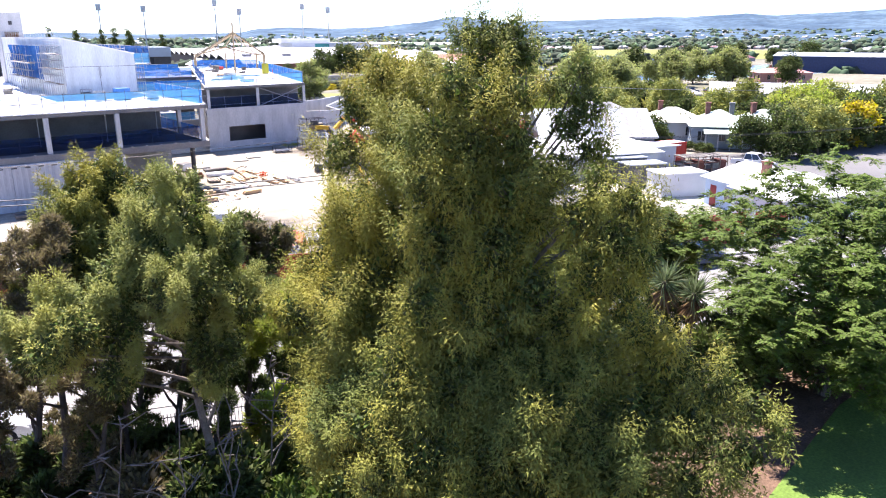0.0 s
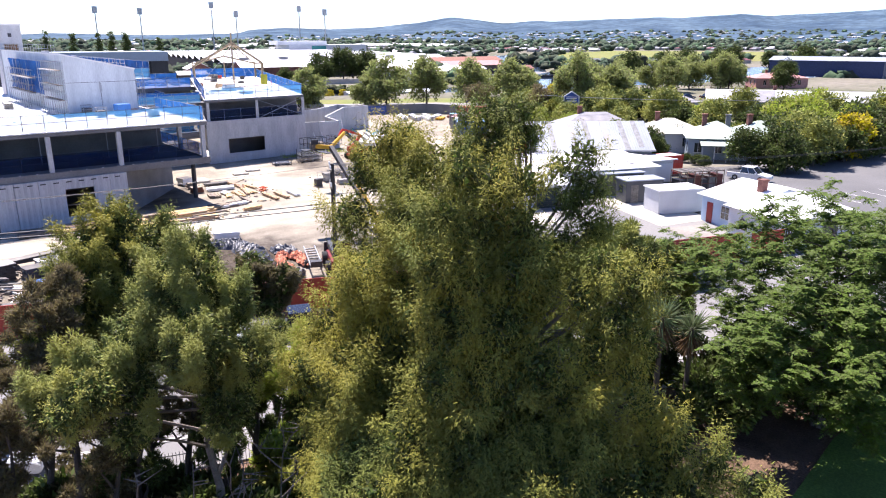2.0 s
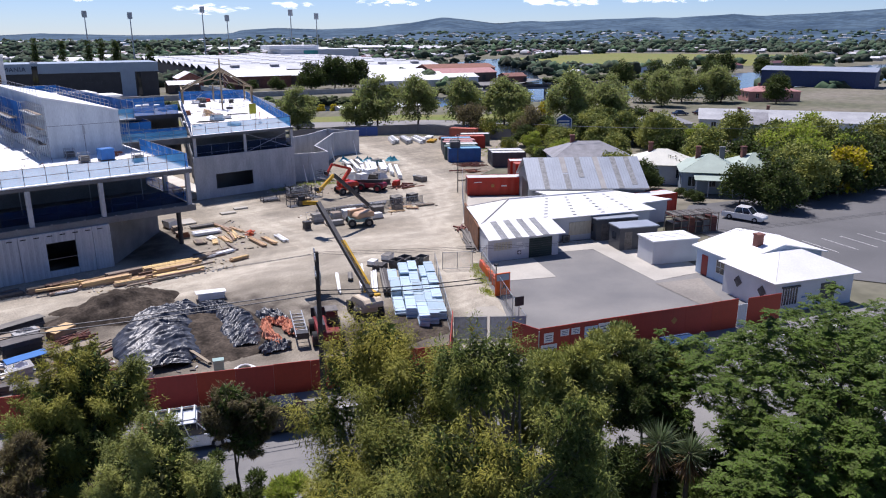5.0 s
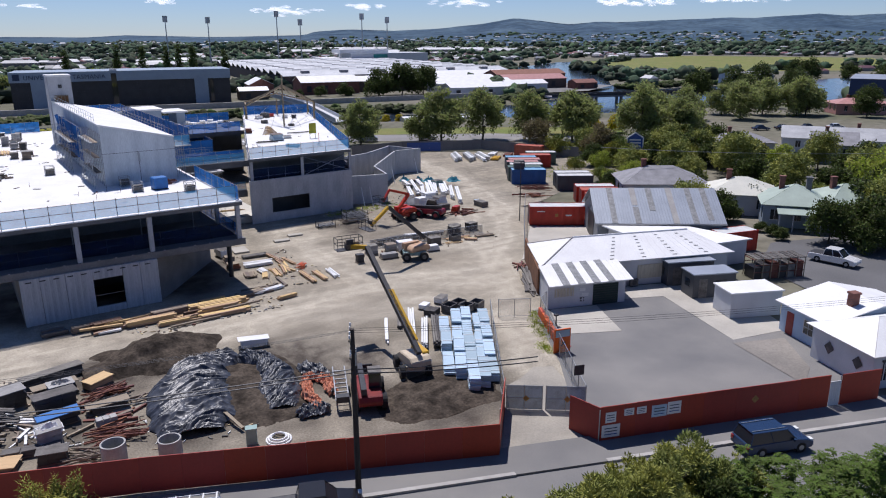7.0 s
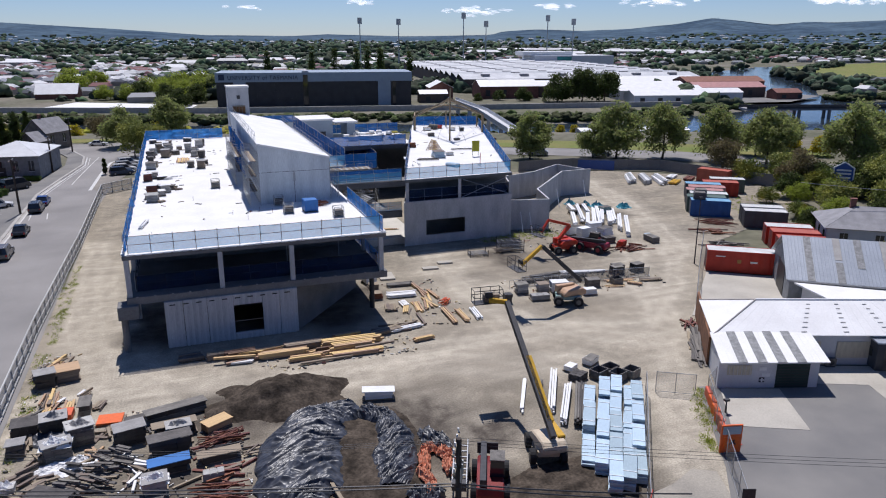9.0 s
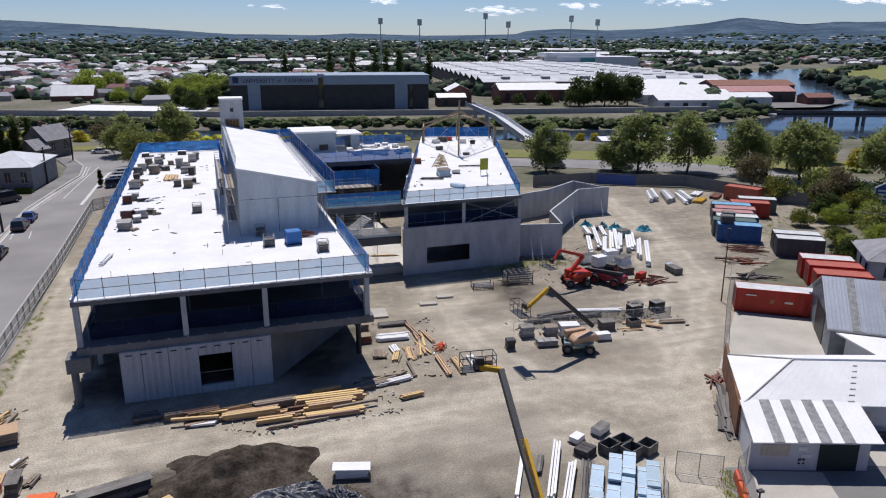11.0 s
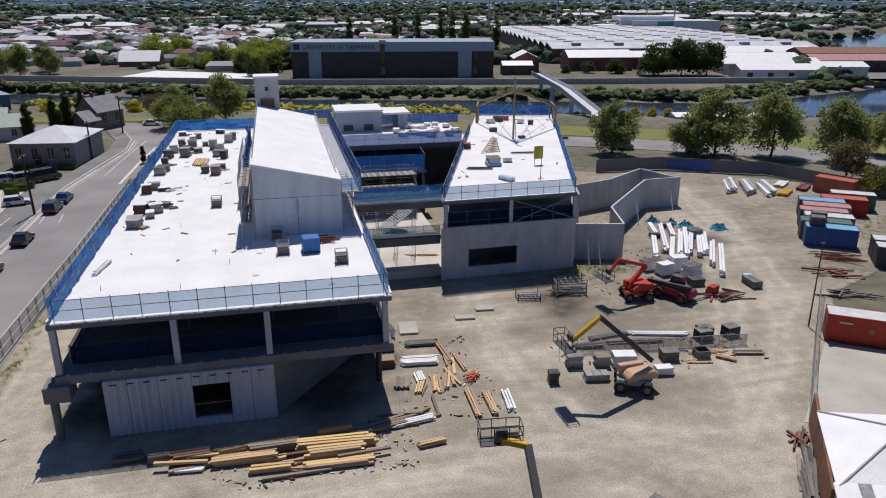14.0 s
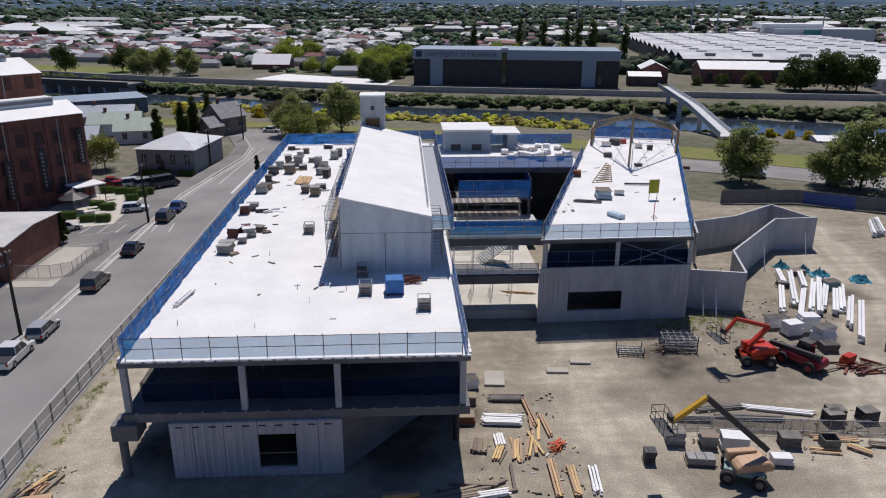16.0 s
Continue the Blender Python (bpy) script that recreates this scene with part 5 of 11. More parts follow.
WATTLE = [(0.1, -57.6, 11.3, 1.5), (1.1, -58.0, 10.5, 1.2), (-1.2, -57.7, 10.0, 1.3), (-0.3, -59.1, 10.0, 1.4), (1.2, -59.3, 9.1, 1.0), (-2.9, -57.4, 9.1, 1.2), (-3.8, -57.0, 8.2, 1.0),
          (-2.0, -58.2, 8.8, 1.1), (0.4, -59.2, 7.8, 1.1), (0.8, -57.0, 11.7, 1.0), (-3.1, -59.0, 9.3, 0.9), (-3.8, -59.0, 8.9, 0.8), (2.1, -57.5, 8.4, 1.0), (1.2, -58.0, 7.4, 0.9),
          (-2.3, -59.0, 7.7, 0.8), (0.1, -58.3, 9.2, 1.2), (0.6, -58.0, 6.5, 0.7)]
tree("wattle_tree", (0.2, -58.2, 0.05), [(x, y, z - 0.35, r * 0.92) for x, y, z, r in WATTLE], 0.2, LEAF_WATTLE, 10, 200000, 0.095, 0.028,
     "slender grey-green wattle with bare pale lower limbs", seed=5, fork=0.3, plume=0.42, droop=0.2, bark=BARK_PALE)
tree("wattle_tree", (-0.3, -50.2, 0.05), [(0.5, -49.7, 11.1, 1.1), (-0.4, -49.5, 10.0, 1.5), (1.3, -50.7, 10.3, 1.2), (-1.5, -50.4, 8.8, 1.4), (0.2, -50.5, 8.7, 1.5),
     (-2.7, -51.2, 7.7, 1.2), (-3.4, -52.4, 6.7, 1.1), (-0.8, -51.0, 7.2, 1.3), (0.8, -51.0, 7.0, 1.2), (-1.6, -51.6, 5.9, 1.1)], 0.28, LEAF_SHEOAK, 12, 130000, 0.13, 0.036,
     "dark olive wattle by the street fence", seed=6, fork=0.3, plume=0.42, droop=0.25)
tree("wattle_tree", (-3.4, -53.6, 0.05), [(-3.1, -52.0, 9.0, 1.0), (-3.0, -52.5, 7.7, 1.1), (-4.2, -53.0, 6.9, 1.2), (-2.3, -53.0, 6.5, 1.0), (-2.2, -51.5, 9.4, 0.8), (-1.4, -53.5, 6.9, 0.9), (-4.6, -54.0, 5.6, 1.1), (-5.4, -53.2, 7.6, 1.1)],
     0.18, LEAF_DUSK, 20, 60000, 0.18, 0.04, "brown-tinged wattle with reddish dry foliage", seed=15, fork=0.3, low=0.16, high=0.36, spread=0.2, shell=0.2)
tree("wattle_tree", (5.6, -51.4, 0.1), [(5.4, -50.4, 8.5, 1.0), (6.4, -51.2, 8.0, 0.9), (5.7, -51.0, 7.0, 0.9), (4.9, -50.2, 7.8, 0.8)], 0.14, LEAF_DUSK, 12, 26000, 0.14, 0.036,
     "small brownish-olive wattle with bare branches", seed=7, fork=0.4, plume=0.34, droop=0.2)
tree("wattle_tree", (4.0, -55.8, 0.05), [(5.0, -55.8, 7.4, 0.8), (4.0, -56.7, 6.4, 0.9), (3.4, -55.2, 5.8, 0.9), (4.6, -56.4, 5.4, 0.8), (3.4, -56.6, 6.8, 0.6)], 0.14, LEAF_LIME, 20, 30000, 0.17, 0.045,
     "small yellow-green wattle with pale leaves", seed=8, fork=0.4, low=0.16, high=0.36, spread=0.2)
tree("wattle_tree", (4.9, -55.9, 0.05), [(4.9, -56.0, 5.6, 0.9), (5.0, -56.0, 4.4, 0.9), (4.8, -56.3, 3.0, 0.9), (4.4, -56.0, 4.8, 0.8), (5.3, -55.8, 1.8, 0.9)], 0.16, LEAF_DARK, 24, 22000, 0.2, 0.06,
     "dark ivy-clad trunk beside the railing", seed=18, fork=0.1, low=0.16, high=0.36)
for k, (x, y, h) in enumerate(((-3.6, -51.0, 7.2), (-0.4, -52.4, 7.4), (2.0, -51.8, 7.0), (3.4, -53.6, 6.6), (-5.4, -54.6, 7.0), (-1.6, -55.0, 8.0), (0.6, -54.0, 8.5), (2.4, -53.2, 7.6), (-2.6, -55.6, 7.0), (1.4, -55.4, 7.2))):
    tree("bare_tree", (x, y, 0.05), [(x + 0.6, y - 0.3, h, 0.7), (x - 0.7, y + 0.2, h * 0.9, 0.8), (x + 0.1, y - 0.5, h * 0.72, 0.7), (x - 0.5, y - 0.2, h * 0.55, 0.6), (x + 0.6, y, h * 0.48, 0.6)], 0.17, LEAF_DARK if k % 2 else LEAF_DUSK, 14, 13000, 0.18, 0.045,
         "dark-trunked tree with sparse lower foliage", group="dark trunks by the railing", seed=60 + k, fork=0.25, low=0.16, high=0.34, spread=0.3)
for k, (x, y) in enumerate(((-1.9, -61.0), (0.4, -60.2), (-3.6, -60.2), (2.0, -58.6))):
    base = Vector((0, 0, 0))
    dead = thing("dead_sapling", x, y, 0.05, 0, "leafless pale grey sapling with tangled twigs", "sapling", "dead saplings")
    part("trunk", limbs((0, 0, 0), [(random.Random(k * 7 + q).uniform(-1.4, 1.4), random.Random(k * 9 + q + 50).uniform(-0.9, 0.9), 3.2 + 0.55 * q, 0.9) for q in range(7)], 0.05, 0.3, 90 + k), BARK_PALE, dead)
FEATHER = [(27.0, -62.6, 8.9, 2.0), (28.0, -64.7, 9.1, 2.2), (25.6, -60.7, 7.4, 2.0), (26.8, -66.7, 8.4, 2.2), (24.6, -64.0, 7.2, 2.0), (24.0, -66.3, 6.9, 2.0),
           (23.9, -62.8, 5.5, 1.6), (22.2, -65.5, 5.1, 1.8), (21.9, -67.9, 5.4, 1.8), (20.9, -64.9, 4.2, 1.4), (24.4, -68.2, 6.3, 2.0), (21.2, -69.1, 4.2, 1.3),
           (29.4, -67.6, 7.7, 2.5), (23.8, -69.6, 5.0, 2.0), (31, -63, 8.5, 2.4), (33, -67, 7.5, 2.4), (21.9, -68.0, 4.0, 1.2), (21.4, -69.2, 3.2, 1.0), (20.4, -65.4, 6.0, 1.2), (19.9, -66.2, 5.0, 1.1),
           (20.4, -64.2, 5.2, 1.2), (25.6, -67.2, 5.6, 1.6), (22.2, -65.2, 6.8, 1.4), (25.4, -70.4, 4.2, 1.6), (27.6, -69.0, 5.4, 1.8)]
tree("feathery_tree", (26.5, -65.5, 0.05), FEATHER, 0.36, LEAF_FEATHER, 10, 0, 0.58, 0.08, "broad bright-green tree with feathery leaves", seed=11, fork=0.25, fronds=10)
tree("feathery_tree", (26.6, -57.0, 0.05), [(27.6, -57.4, 6.4, 1.4), (25.4, -56.8, 6.7, 1.5), (26.0, -58.8, 6.4, 1.5), (24.0, -58.6, 5.2, 1.2)], 0.2, LEAF_FEATHER, 14, 0, 0.5, 0.065,
     "smaller green tree with airy foliage", seed=12, fork=0.3, fronds=9)
tree("wattle_tree", (22.4, -58.6, 0.05), [(22.0, -58.0, 5.8, 1.1), (24.2, -58.6, 4.2, 1.2), (24.3, -59.0, 2.7, 1.2), (20.6, -59.6, 4.0, 1.1), (21.2, -58.8, 2.6, 1.2), (23.2, -57.6, 6.6, 1.0)], 0.14, LEAF_DARK, 18, 40000, 0.2, 0.06,
     "dark green airy tree between the park trees", seed=19, fork=0.25, low=0.2, high=0.4, tri=False, spread=0.25)


def verge_tree(x, y, h, w, leaf, seed, fronds=0, label="leafy wattle at the street edge of the park"):
    """A bushy tree, leafed almost to the ground."""
    g = random.Random(seed)
    lobes = [(x + g.uniform(-.3, .3), y, h - w * 0.28, w * 0.28)]
    for k in range(10):
        a, t = k * 2.4 + g.random(), g.uniform(0.3, 0.86)
        r = w * 0.36 * g.uniform(0.6, 1.0) * (1.1 - 0.5 * t)
        lobes.append((x + math.cos(a) * r, y + math.sin(a) * r, h * t, w * g.uniform(0.2, 0.27)))
    tree("wattle_tree", (x, y, 0.05), lobes, 0.15, leaf, 14, 22000, 0.45 if fronds else 0.2, 0.06 if fronds else 0.07, label, group="verge trees", seed=seed, fork=0.2, low=0.18, high=0.4,
         spread=0.25, shell=0.15, out=0.4, tri=False, fronds=fronds)


for k, (x, y, h, w, leaf, fr) in enumerate(((16.2, -52.4, 6.6, 4.4, LEAF_SHEOAK, 0), (19.8, -53.6, 7.0, 4.6, LEAF_WATTLE, 0), (23.6, -54.2, 7.6, 4.6, LEAF_SHEOAK, 0), (26.2, -56.4, 7.4, 4.4, LEAF_WATTLE, 0),
                                            (18.6, -57.4, 6.6, 4.2, LEAF_WATTLE, 0), (14.4, -58.4, 6.0, 4.2, LEAF_DARK, 0), (30.6, -59.0, 7.6, 4.8, LEAF_FEATHER, 7), (35.0, -60.8, 7.8, 5.0, LEAF_FEATHER, 7), (39.6, -62.4, 8.0, 5.2, LEAF_FEATHER, 7))):
    verge_tree(x, y, h, w, leaf, 140 + k, fr, "feathery green tree at the street edge of the park" if fr else "leafy wattle at the street edge of the park")


# ---- fences and gates ----
def board_fence(pts, h, mat, label, panel=2.4, thick=0.06, name="hoarding", category="fence", z=0.0, post=True):
    f = thing(name, pts[0][0], pts[0][1], z, 0, label, category)
    for (ax, ay), (bx, by) in zip(pts, pts[1:]):
        d = Vector((bx - ax, by - ay))
        k = max(1, round(d.length / panel))
        turn = math.atan2(d.y, d.x)
        for i in range(k):
            c = Vector((ax, ay)) + d * (i + 0.5) / k
            m = pose(c.x - pts[0][0], c.y - pts[0][1], 0.04, 0, 0, math.degrees(turn))
            piece("panel", f, mat, m, d.length / k - 0.012, thick, h + random.uniform(-0.02, 0.02))
            if post:
                e = Vector((ax, ay)) + d * i / k
                back = Vector((-d.y, d.x)).normalized() * 0.1
                rod("post", f, STEEL, (e.x - pts[0][0] + back.x, e.y - pts[0][1] + back.y, 0), (e.x - pts[0][0] + back.x, e.y - pts[0][1] + back.y, h - 0.1), 0.04)
    return f


def mesh_fence(pts, h, label, panel=2.4, net=MESH, name="mesh_fence", rails=(0.05, 1.0), z=0.0, post=0.03, group="", steel=None, rail=0.024):
    steel = steel or STEEL
    f = thing(name, pts[0][0], pts[0][1], z, 0, label, "fence", group)
    bm = bmesh.new()
    for (ax, ay), (bx, by) in zip(pts, pts[1:]):
        a, b = Vector((ax - pts[0][0], ay - pts[0][1], 0)), Vector((bx - pts[0][0], by - pts[0][1], 0))
        bm.faces.new([bm.verts.new(p) for p in (a + Vector((0, 0, 0.1)), b + Vector((0, 0, 0.1)), b + Vector((0, 0, h)), a + Vector((0, 0, h)))])
        k = max(1, round((b - a).length / panel))
        for i in range(k + 1):
            p = a.lerp(b, i / k)
            rod("post", f, steel, p, p + Vector((0, 0, h + 0.05)), post)
        for r in rails:
            rod("rail", f, steel, a + Vector((0, 0, h * r)), b + Vector((0, 0, h * r)), rail)
    part("mesh", bm, net, f, "fine wire mesh")
    return f


board_fence([(-8.6, -26.6), (5.4, -32.2), (24.9, -41.0), (29.2, -36.2)], 2.3, RED, "dark red painted site hoarding of flat panels")
board_fence([(31.3, -43.4), (47.9, -49.3)], 2.55, RED, "dark red painted hoarding with small notices")
board_fence([(48.9, -49.6), (52.1, -50.7)], 2.45, RED, "short length of dark red hoarding beside the cottage")
board_fence([(31.3, -43.4), (30.9, -41.0)], 2.5, RED, "short return of dark red hoarding at the gate")
g = thing("side_gate", 48.4, -49.45, 0, -19.5, "narrow pale cream boarded gate in the hoarding", "gate")
for k in range(5):
    piece("board", g, WHITE_WALL, Matrix.Translation((-0.36 + k * 0.18, 0, 0.06)), 0.16, 0.04, 2.0)
hx = math.degrees(math.atan2(-5.9, 16.6))
for s, zz, w, h, mt in ((0.7, 1.4, 0.75, 0.75, PANELSIGN), (0.75, 0.35, 1.3, 0.9, PANELSIGN), (2.0, 1.75, 0.7, 0.5, PANELSIGN), (2.9, 1.75, 0.7, 0.5, PANELSIGN), (4.2, 1.35, 1.1, 0.85, BLUEPACK), (5.3, 1.4, 1.0, 0.9, PANELSIGN)):
    d = Vector((16.6, -5.9)).normalized()
    p = Vector((31.3, -43.4)) + d * s + Vector((d.y, -d.x)) * 0.05
    sg = thing("notice_board", p.x, p.y, zz, hx, "small pale notice screwed to the red hoarding", "sign", "notices on the hoarding")
    piece("face", sg, mt, Matrix.Identity(4), w, 0.02, h)
    for q in range(3):
        piece("print_bar", sg, LETTER if q else SIGNBLUE, Matrix.Translation((0, -0.012, h * (0.2 + 0.24 * q))), w * 0.7, 0.006, h * 0.07)
d = Vector((16.6, -5.9)).normalized()
p = Vector((31.3, -43.4)) + d * 11.4 + Vector((d.y, -d.x)) * 0.04
sg = thing("diamond_mark", p.x, p.y, 1.45, hx, "small faded gold diamond mark on the hoarding", "sign")
piece("face", sg, material("dull_gold", (0.42, 0.22, 0.06), 0.6), pose(0, 0, 0, 0, 45, 0), 0.42, 0.02, 0.42)
SHADE = material("grey_blue_shadecloth", (0.20, 0.29, 0.42), 0.85, var=0.25, scale=2, fine=15, bump=0.3, clear=0.12)
for (ax, ay), (bx, by) in (((29.1, -36.5), (31.1, -38.05)), ((31.3, -38.2), (33.5, -39.9))):
    f = mesh_fence([(ax, ay), (bx, by)], 1.9, "site gate hung with grey-blue shadecloth", 1.3, SHADE, "site_gate", (0.05, 0.5, 1.0), group="site gates")
    m = Vector((bx - ax, by - ay)) * 0.5
    dd = Vector((m.y, -m.x)).normalized() * 0.03
    piece("gold_mark", f, bpy.data.materials["dull_gold"], Matrix.Translation((m.x + dd.x, m.y + dd.y, 0.8)) @ pose(0, 0, 0, 0, 45, math.degrees(math.atan2(m.y, m.x))), 0.34, 0.02, 0.34)
mesh_fence([(29.1, -36.3), (30.9, -33.6), (38.7, -22.2)], 1.9, "galvanised mesh fence beside the stacked panels", 2.4)
mesh_fence([(33.6, -39.8), (43.0, -24.4), (44.6, -23.4)], 1.9, "galvanised mesh fence along the yard", 2.4)
mesh_fence([(39.6, -22.3), (42.2, -23.9)], 1.8, "thin metal swing gate across the driveway", 1.3, MESH, "driveway_gate", (0.05, 1.0))
mesh_fence([(46.5, -20.6), (53.6, -9.6), (64.0, 2.8), (72.0, 12.0)], 2.0, "galvanised mesh fence beside the driveway", 2.4)
mesh_fence([(-9.3, -24), (-9.4, 8), (-8.7, 40), (-8.6, 76), (-3.8, 80.5)], 1.9, "pale grey mesh fence along the street with thick rails", 2.4, material("grey_mesh", (0.40, 0.40, 0.39), 0.7, var=0.2, clear=0.5, bump=0.1), "street_fence", (0.1, 0.55, 1.0), post=0.08, steel=material("pale_grey_paint", (0.52, 0.52, 0.50), 0.6, var=0.2, scale=1.0, fine=8, bump=0.1), rail=0.085)
rack = thing("temporary_fence", 39.0, 4.3, 0, -3, "low row of temporary mesh fence panels", "fence")
for k in range(8):
    for r in (0.1, 1.1):
        rod("rail", rack, STEEL, (k * 2.1, 0, r), (k * 2.1 + 2.0, 0, r), 0.022)
    for q in (0, 1.0, 2.0):
        rod("upright", rack, STEEL, (k * 2.1 + q, 0, 0.02), (k * 2.1 + q, 0, 1.12), 0.022)
board_fence([(72.3, 71.0), (85.0, 70.8), (93.3, 66.0), (101.5, 62.5), (107.2, 49), (121, 22)], 2.3, CONC_D, "dark grey boundary hoarding by the river road", 2.4)
board_fence([(86, 70.2), (92.5, 66.0)], 2.0, SIGNBLUE, "blue-clothed gate in the boundary hoarding", 2.4, name="rear_gate", category="gate")
iron = thing("iron_railing", *street(-14, -46.9), 0.1, math.degrees(math.atan2(-0.35, 0.9367)), "black iron railing along the park", "fence")
for k in range(0, 300):
    rod("bar", iron, DARK_STEEL, (k * 0.14, 0, 0), (k * 0.14, 0, 1.25), 0.012)
for z in (0.15, 1.1):
    rod("rail", iron, DARK_STEEL, (0, 0, z), (44, 0, z), 0.022)

# ---- power poles and wires ----
POLEWOOD = material("tarred_pole_wood", (0.075, 0.06, 0.05), 0.9, var=0.3, scale=2, fine=18, bump=0.4, stretch=(3, 3, 0.4))


def power_pole(x, y, h, rz, label, lean=0.0, arms=2, box=False):
    p = thing("power_pole", x, y, 0, rz, label, "power pole")
    tube_part("pole", p, POLEWOOD, (0, 0, 0), (lean, 0, h), 0.19, 0.13, 10)
    for k in range(arms):
        z = h - 0.3 - k * 1.1
        piece("crossarm", p, OLD_WOOD, Matrix.Translation((lean * z / h, 0.12, z)), 2.2 - 0.5 * k, 0.12, 0.12)
        for q in (-0.9, -0.35, 0.35, 0.9):
            rod("insulator", p, PANELSIGN, (q * (1 - 0.22 * k), 0.12, z + 0.12), (q * (1 - 0.22 * k), 0.12, z + 0.3), 0.05)
    if box:
        for q in (-0.35, 0.0, 0.35):
            rod("fuse", p, STEEL, (q, -0.15, h - 2.0), (q, -0.15, h - 1.3), 0.05)
        piece("bracket", p, DARK_STEEL, Matrix.Translation((0.5, 0, h - 2.6)), 1.3, 0.15, 0.15)
    return p


power_pole(15.6, -39.8, 10.5, 62, "tall dark timber power pole with crossarms and fuses", 0.0, 2, True)
power_pole(-19.9, 24.6, 9.0, 80, "dark timber power pole beside the street", 0.0, 2)
power_pole(-19.8, 63.9, 9.0, 85, "leaning dark timber power pole by the cars", -0.5, 1)
power_pole(-20.2, 104, 7.5, 85, "thin timber pole beside the footpath", 0.0, 1)
power_pole(-19.5, 133, 8.5, 60, "timber pole at the bend", 0.0, 1)
for x, y, h in ((65.2, 5.2, 8.5), (42.6, -27.0, 1.0)):
    lp = thing("light_pole", x, y, 0, 0, "thin grey metal pole beside the driveway", "pole")
    tube_part("pole", lp, DARK_STEEL, (0, 0, 0), (0, 0, h), 0.08, 0.05)
    piece("lamp_head", lp, DARK_STEEL, Matrix.Translation((0, 0, h)), 0.4, 0.3, 0.15)


def wire(a, b, sag, r, mat, name, label):
    w = thing(name, a[0], a[1], a[2], 0, label, "cable")
    bm = bmesh.new()
    a, b = Vector(a), Vector(b)
    pts = [a.lerp(b, i / 24) - a - Vector((0, 0, sag * 4 * (i / 24) * (1 - i / 24))) for i in range(25)]
    across = (b - a).cross(Vector((0, 0, 1))).normalized()
    rings = [[bm.verts.new(p + across * (math.cos(k * math.tau / 5) * r) + Vector((0, 0, math.sin(k * math.tau / 5) * r))) for k in range(5)] for p in pts]
    for r0, r1 in zip(rings, rings[1:]):
        for k in range(5):
            bm.faces.new((r0[k], r0[(k + 1) % 5], r1[(k + 1) % 5], r1[k]))
    part("strand", bm, mat, w)


for k in range(2):
    wire((15.6, -39.5 + k * 0.3, 8.0 - k * 0.35), (25.7, -43.4, 7.6 - k * 0.3), 0.15, 0.035, DARK_STEEL, "power_cable", "black twisted power cable with pale marker bands")
    wire((15.6, -39.5 + k * 0.3, 8.0 - k * 0.35), (-24, -25.5, 8.4 - k * 0.3), 0.5, 0.035, DARK_STEEL, "power_cable", "black twisted power cable with pale marker bands")
for k in range(3):
    wire((15.0 + k * 0.6, -39.8, 10.4), (62 + k, -58, 9.6), 0.7, 0.009, DARK_STEEL, "power_wire", "thin bare overhead wire")
    wire((15.0 + k * 0.6, -39.8, 10.4), (-30 + k, -23, 9.6), 0.7, 0.009, DARK_STEEL, "power_wire", "thin bare overhead wire")
wire((86, 10, 8.2), (150, -32, 8.0), 1.2, 0.03, STEEL, "power_wire", "pale overhead cable above the cottages")
sp = thing("yard_sign", 33.4, -39.2, 0, -20, "small black square sign on a thin post", "sign")
rod("post", sp, STEEL, (0, 0, 0), (0, 0, 3.2), 0.04)
piece("face", sp, DARK_STEEL, Matrix.Translation((0, -0.05, 2.6)), 0.75, 0.03, 0.75)

# ---- vehicles ----
def wheel(parent, x, y, r, w, rim=STEEL):
    bm = bmesh.new()
    tube(bm, (x, y - w / 2, r), (x, y + w / 2, r), r, n=18)
    wl = part("wheel", bm, TYRE, parent, bevel=0.0)
    tube_part("rim", wl, rim, (x, y - w / 2 - 0.012, r), (x, y + w / 2 + 0.012, r), r * 0.5, n=12)


CARS = {}


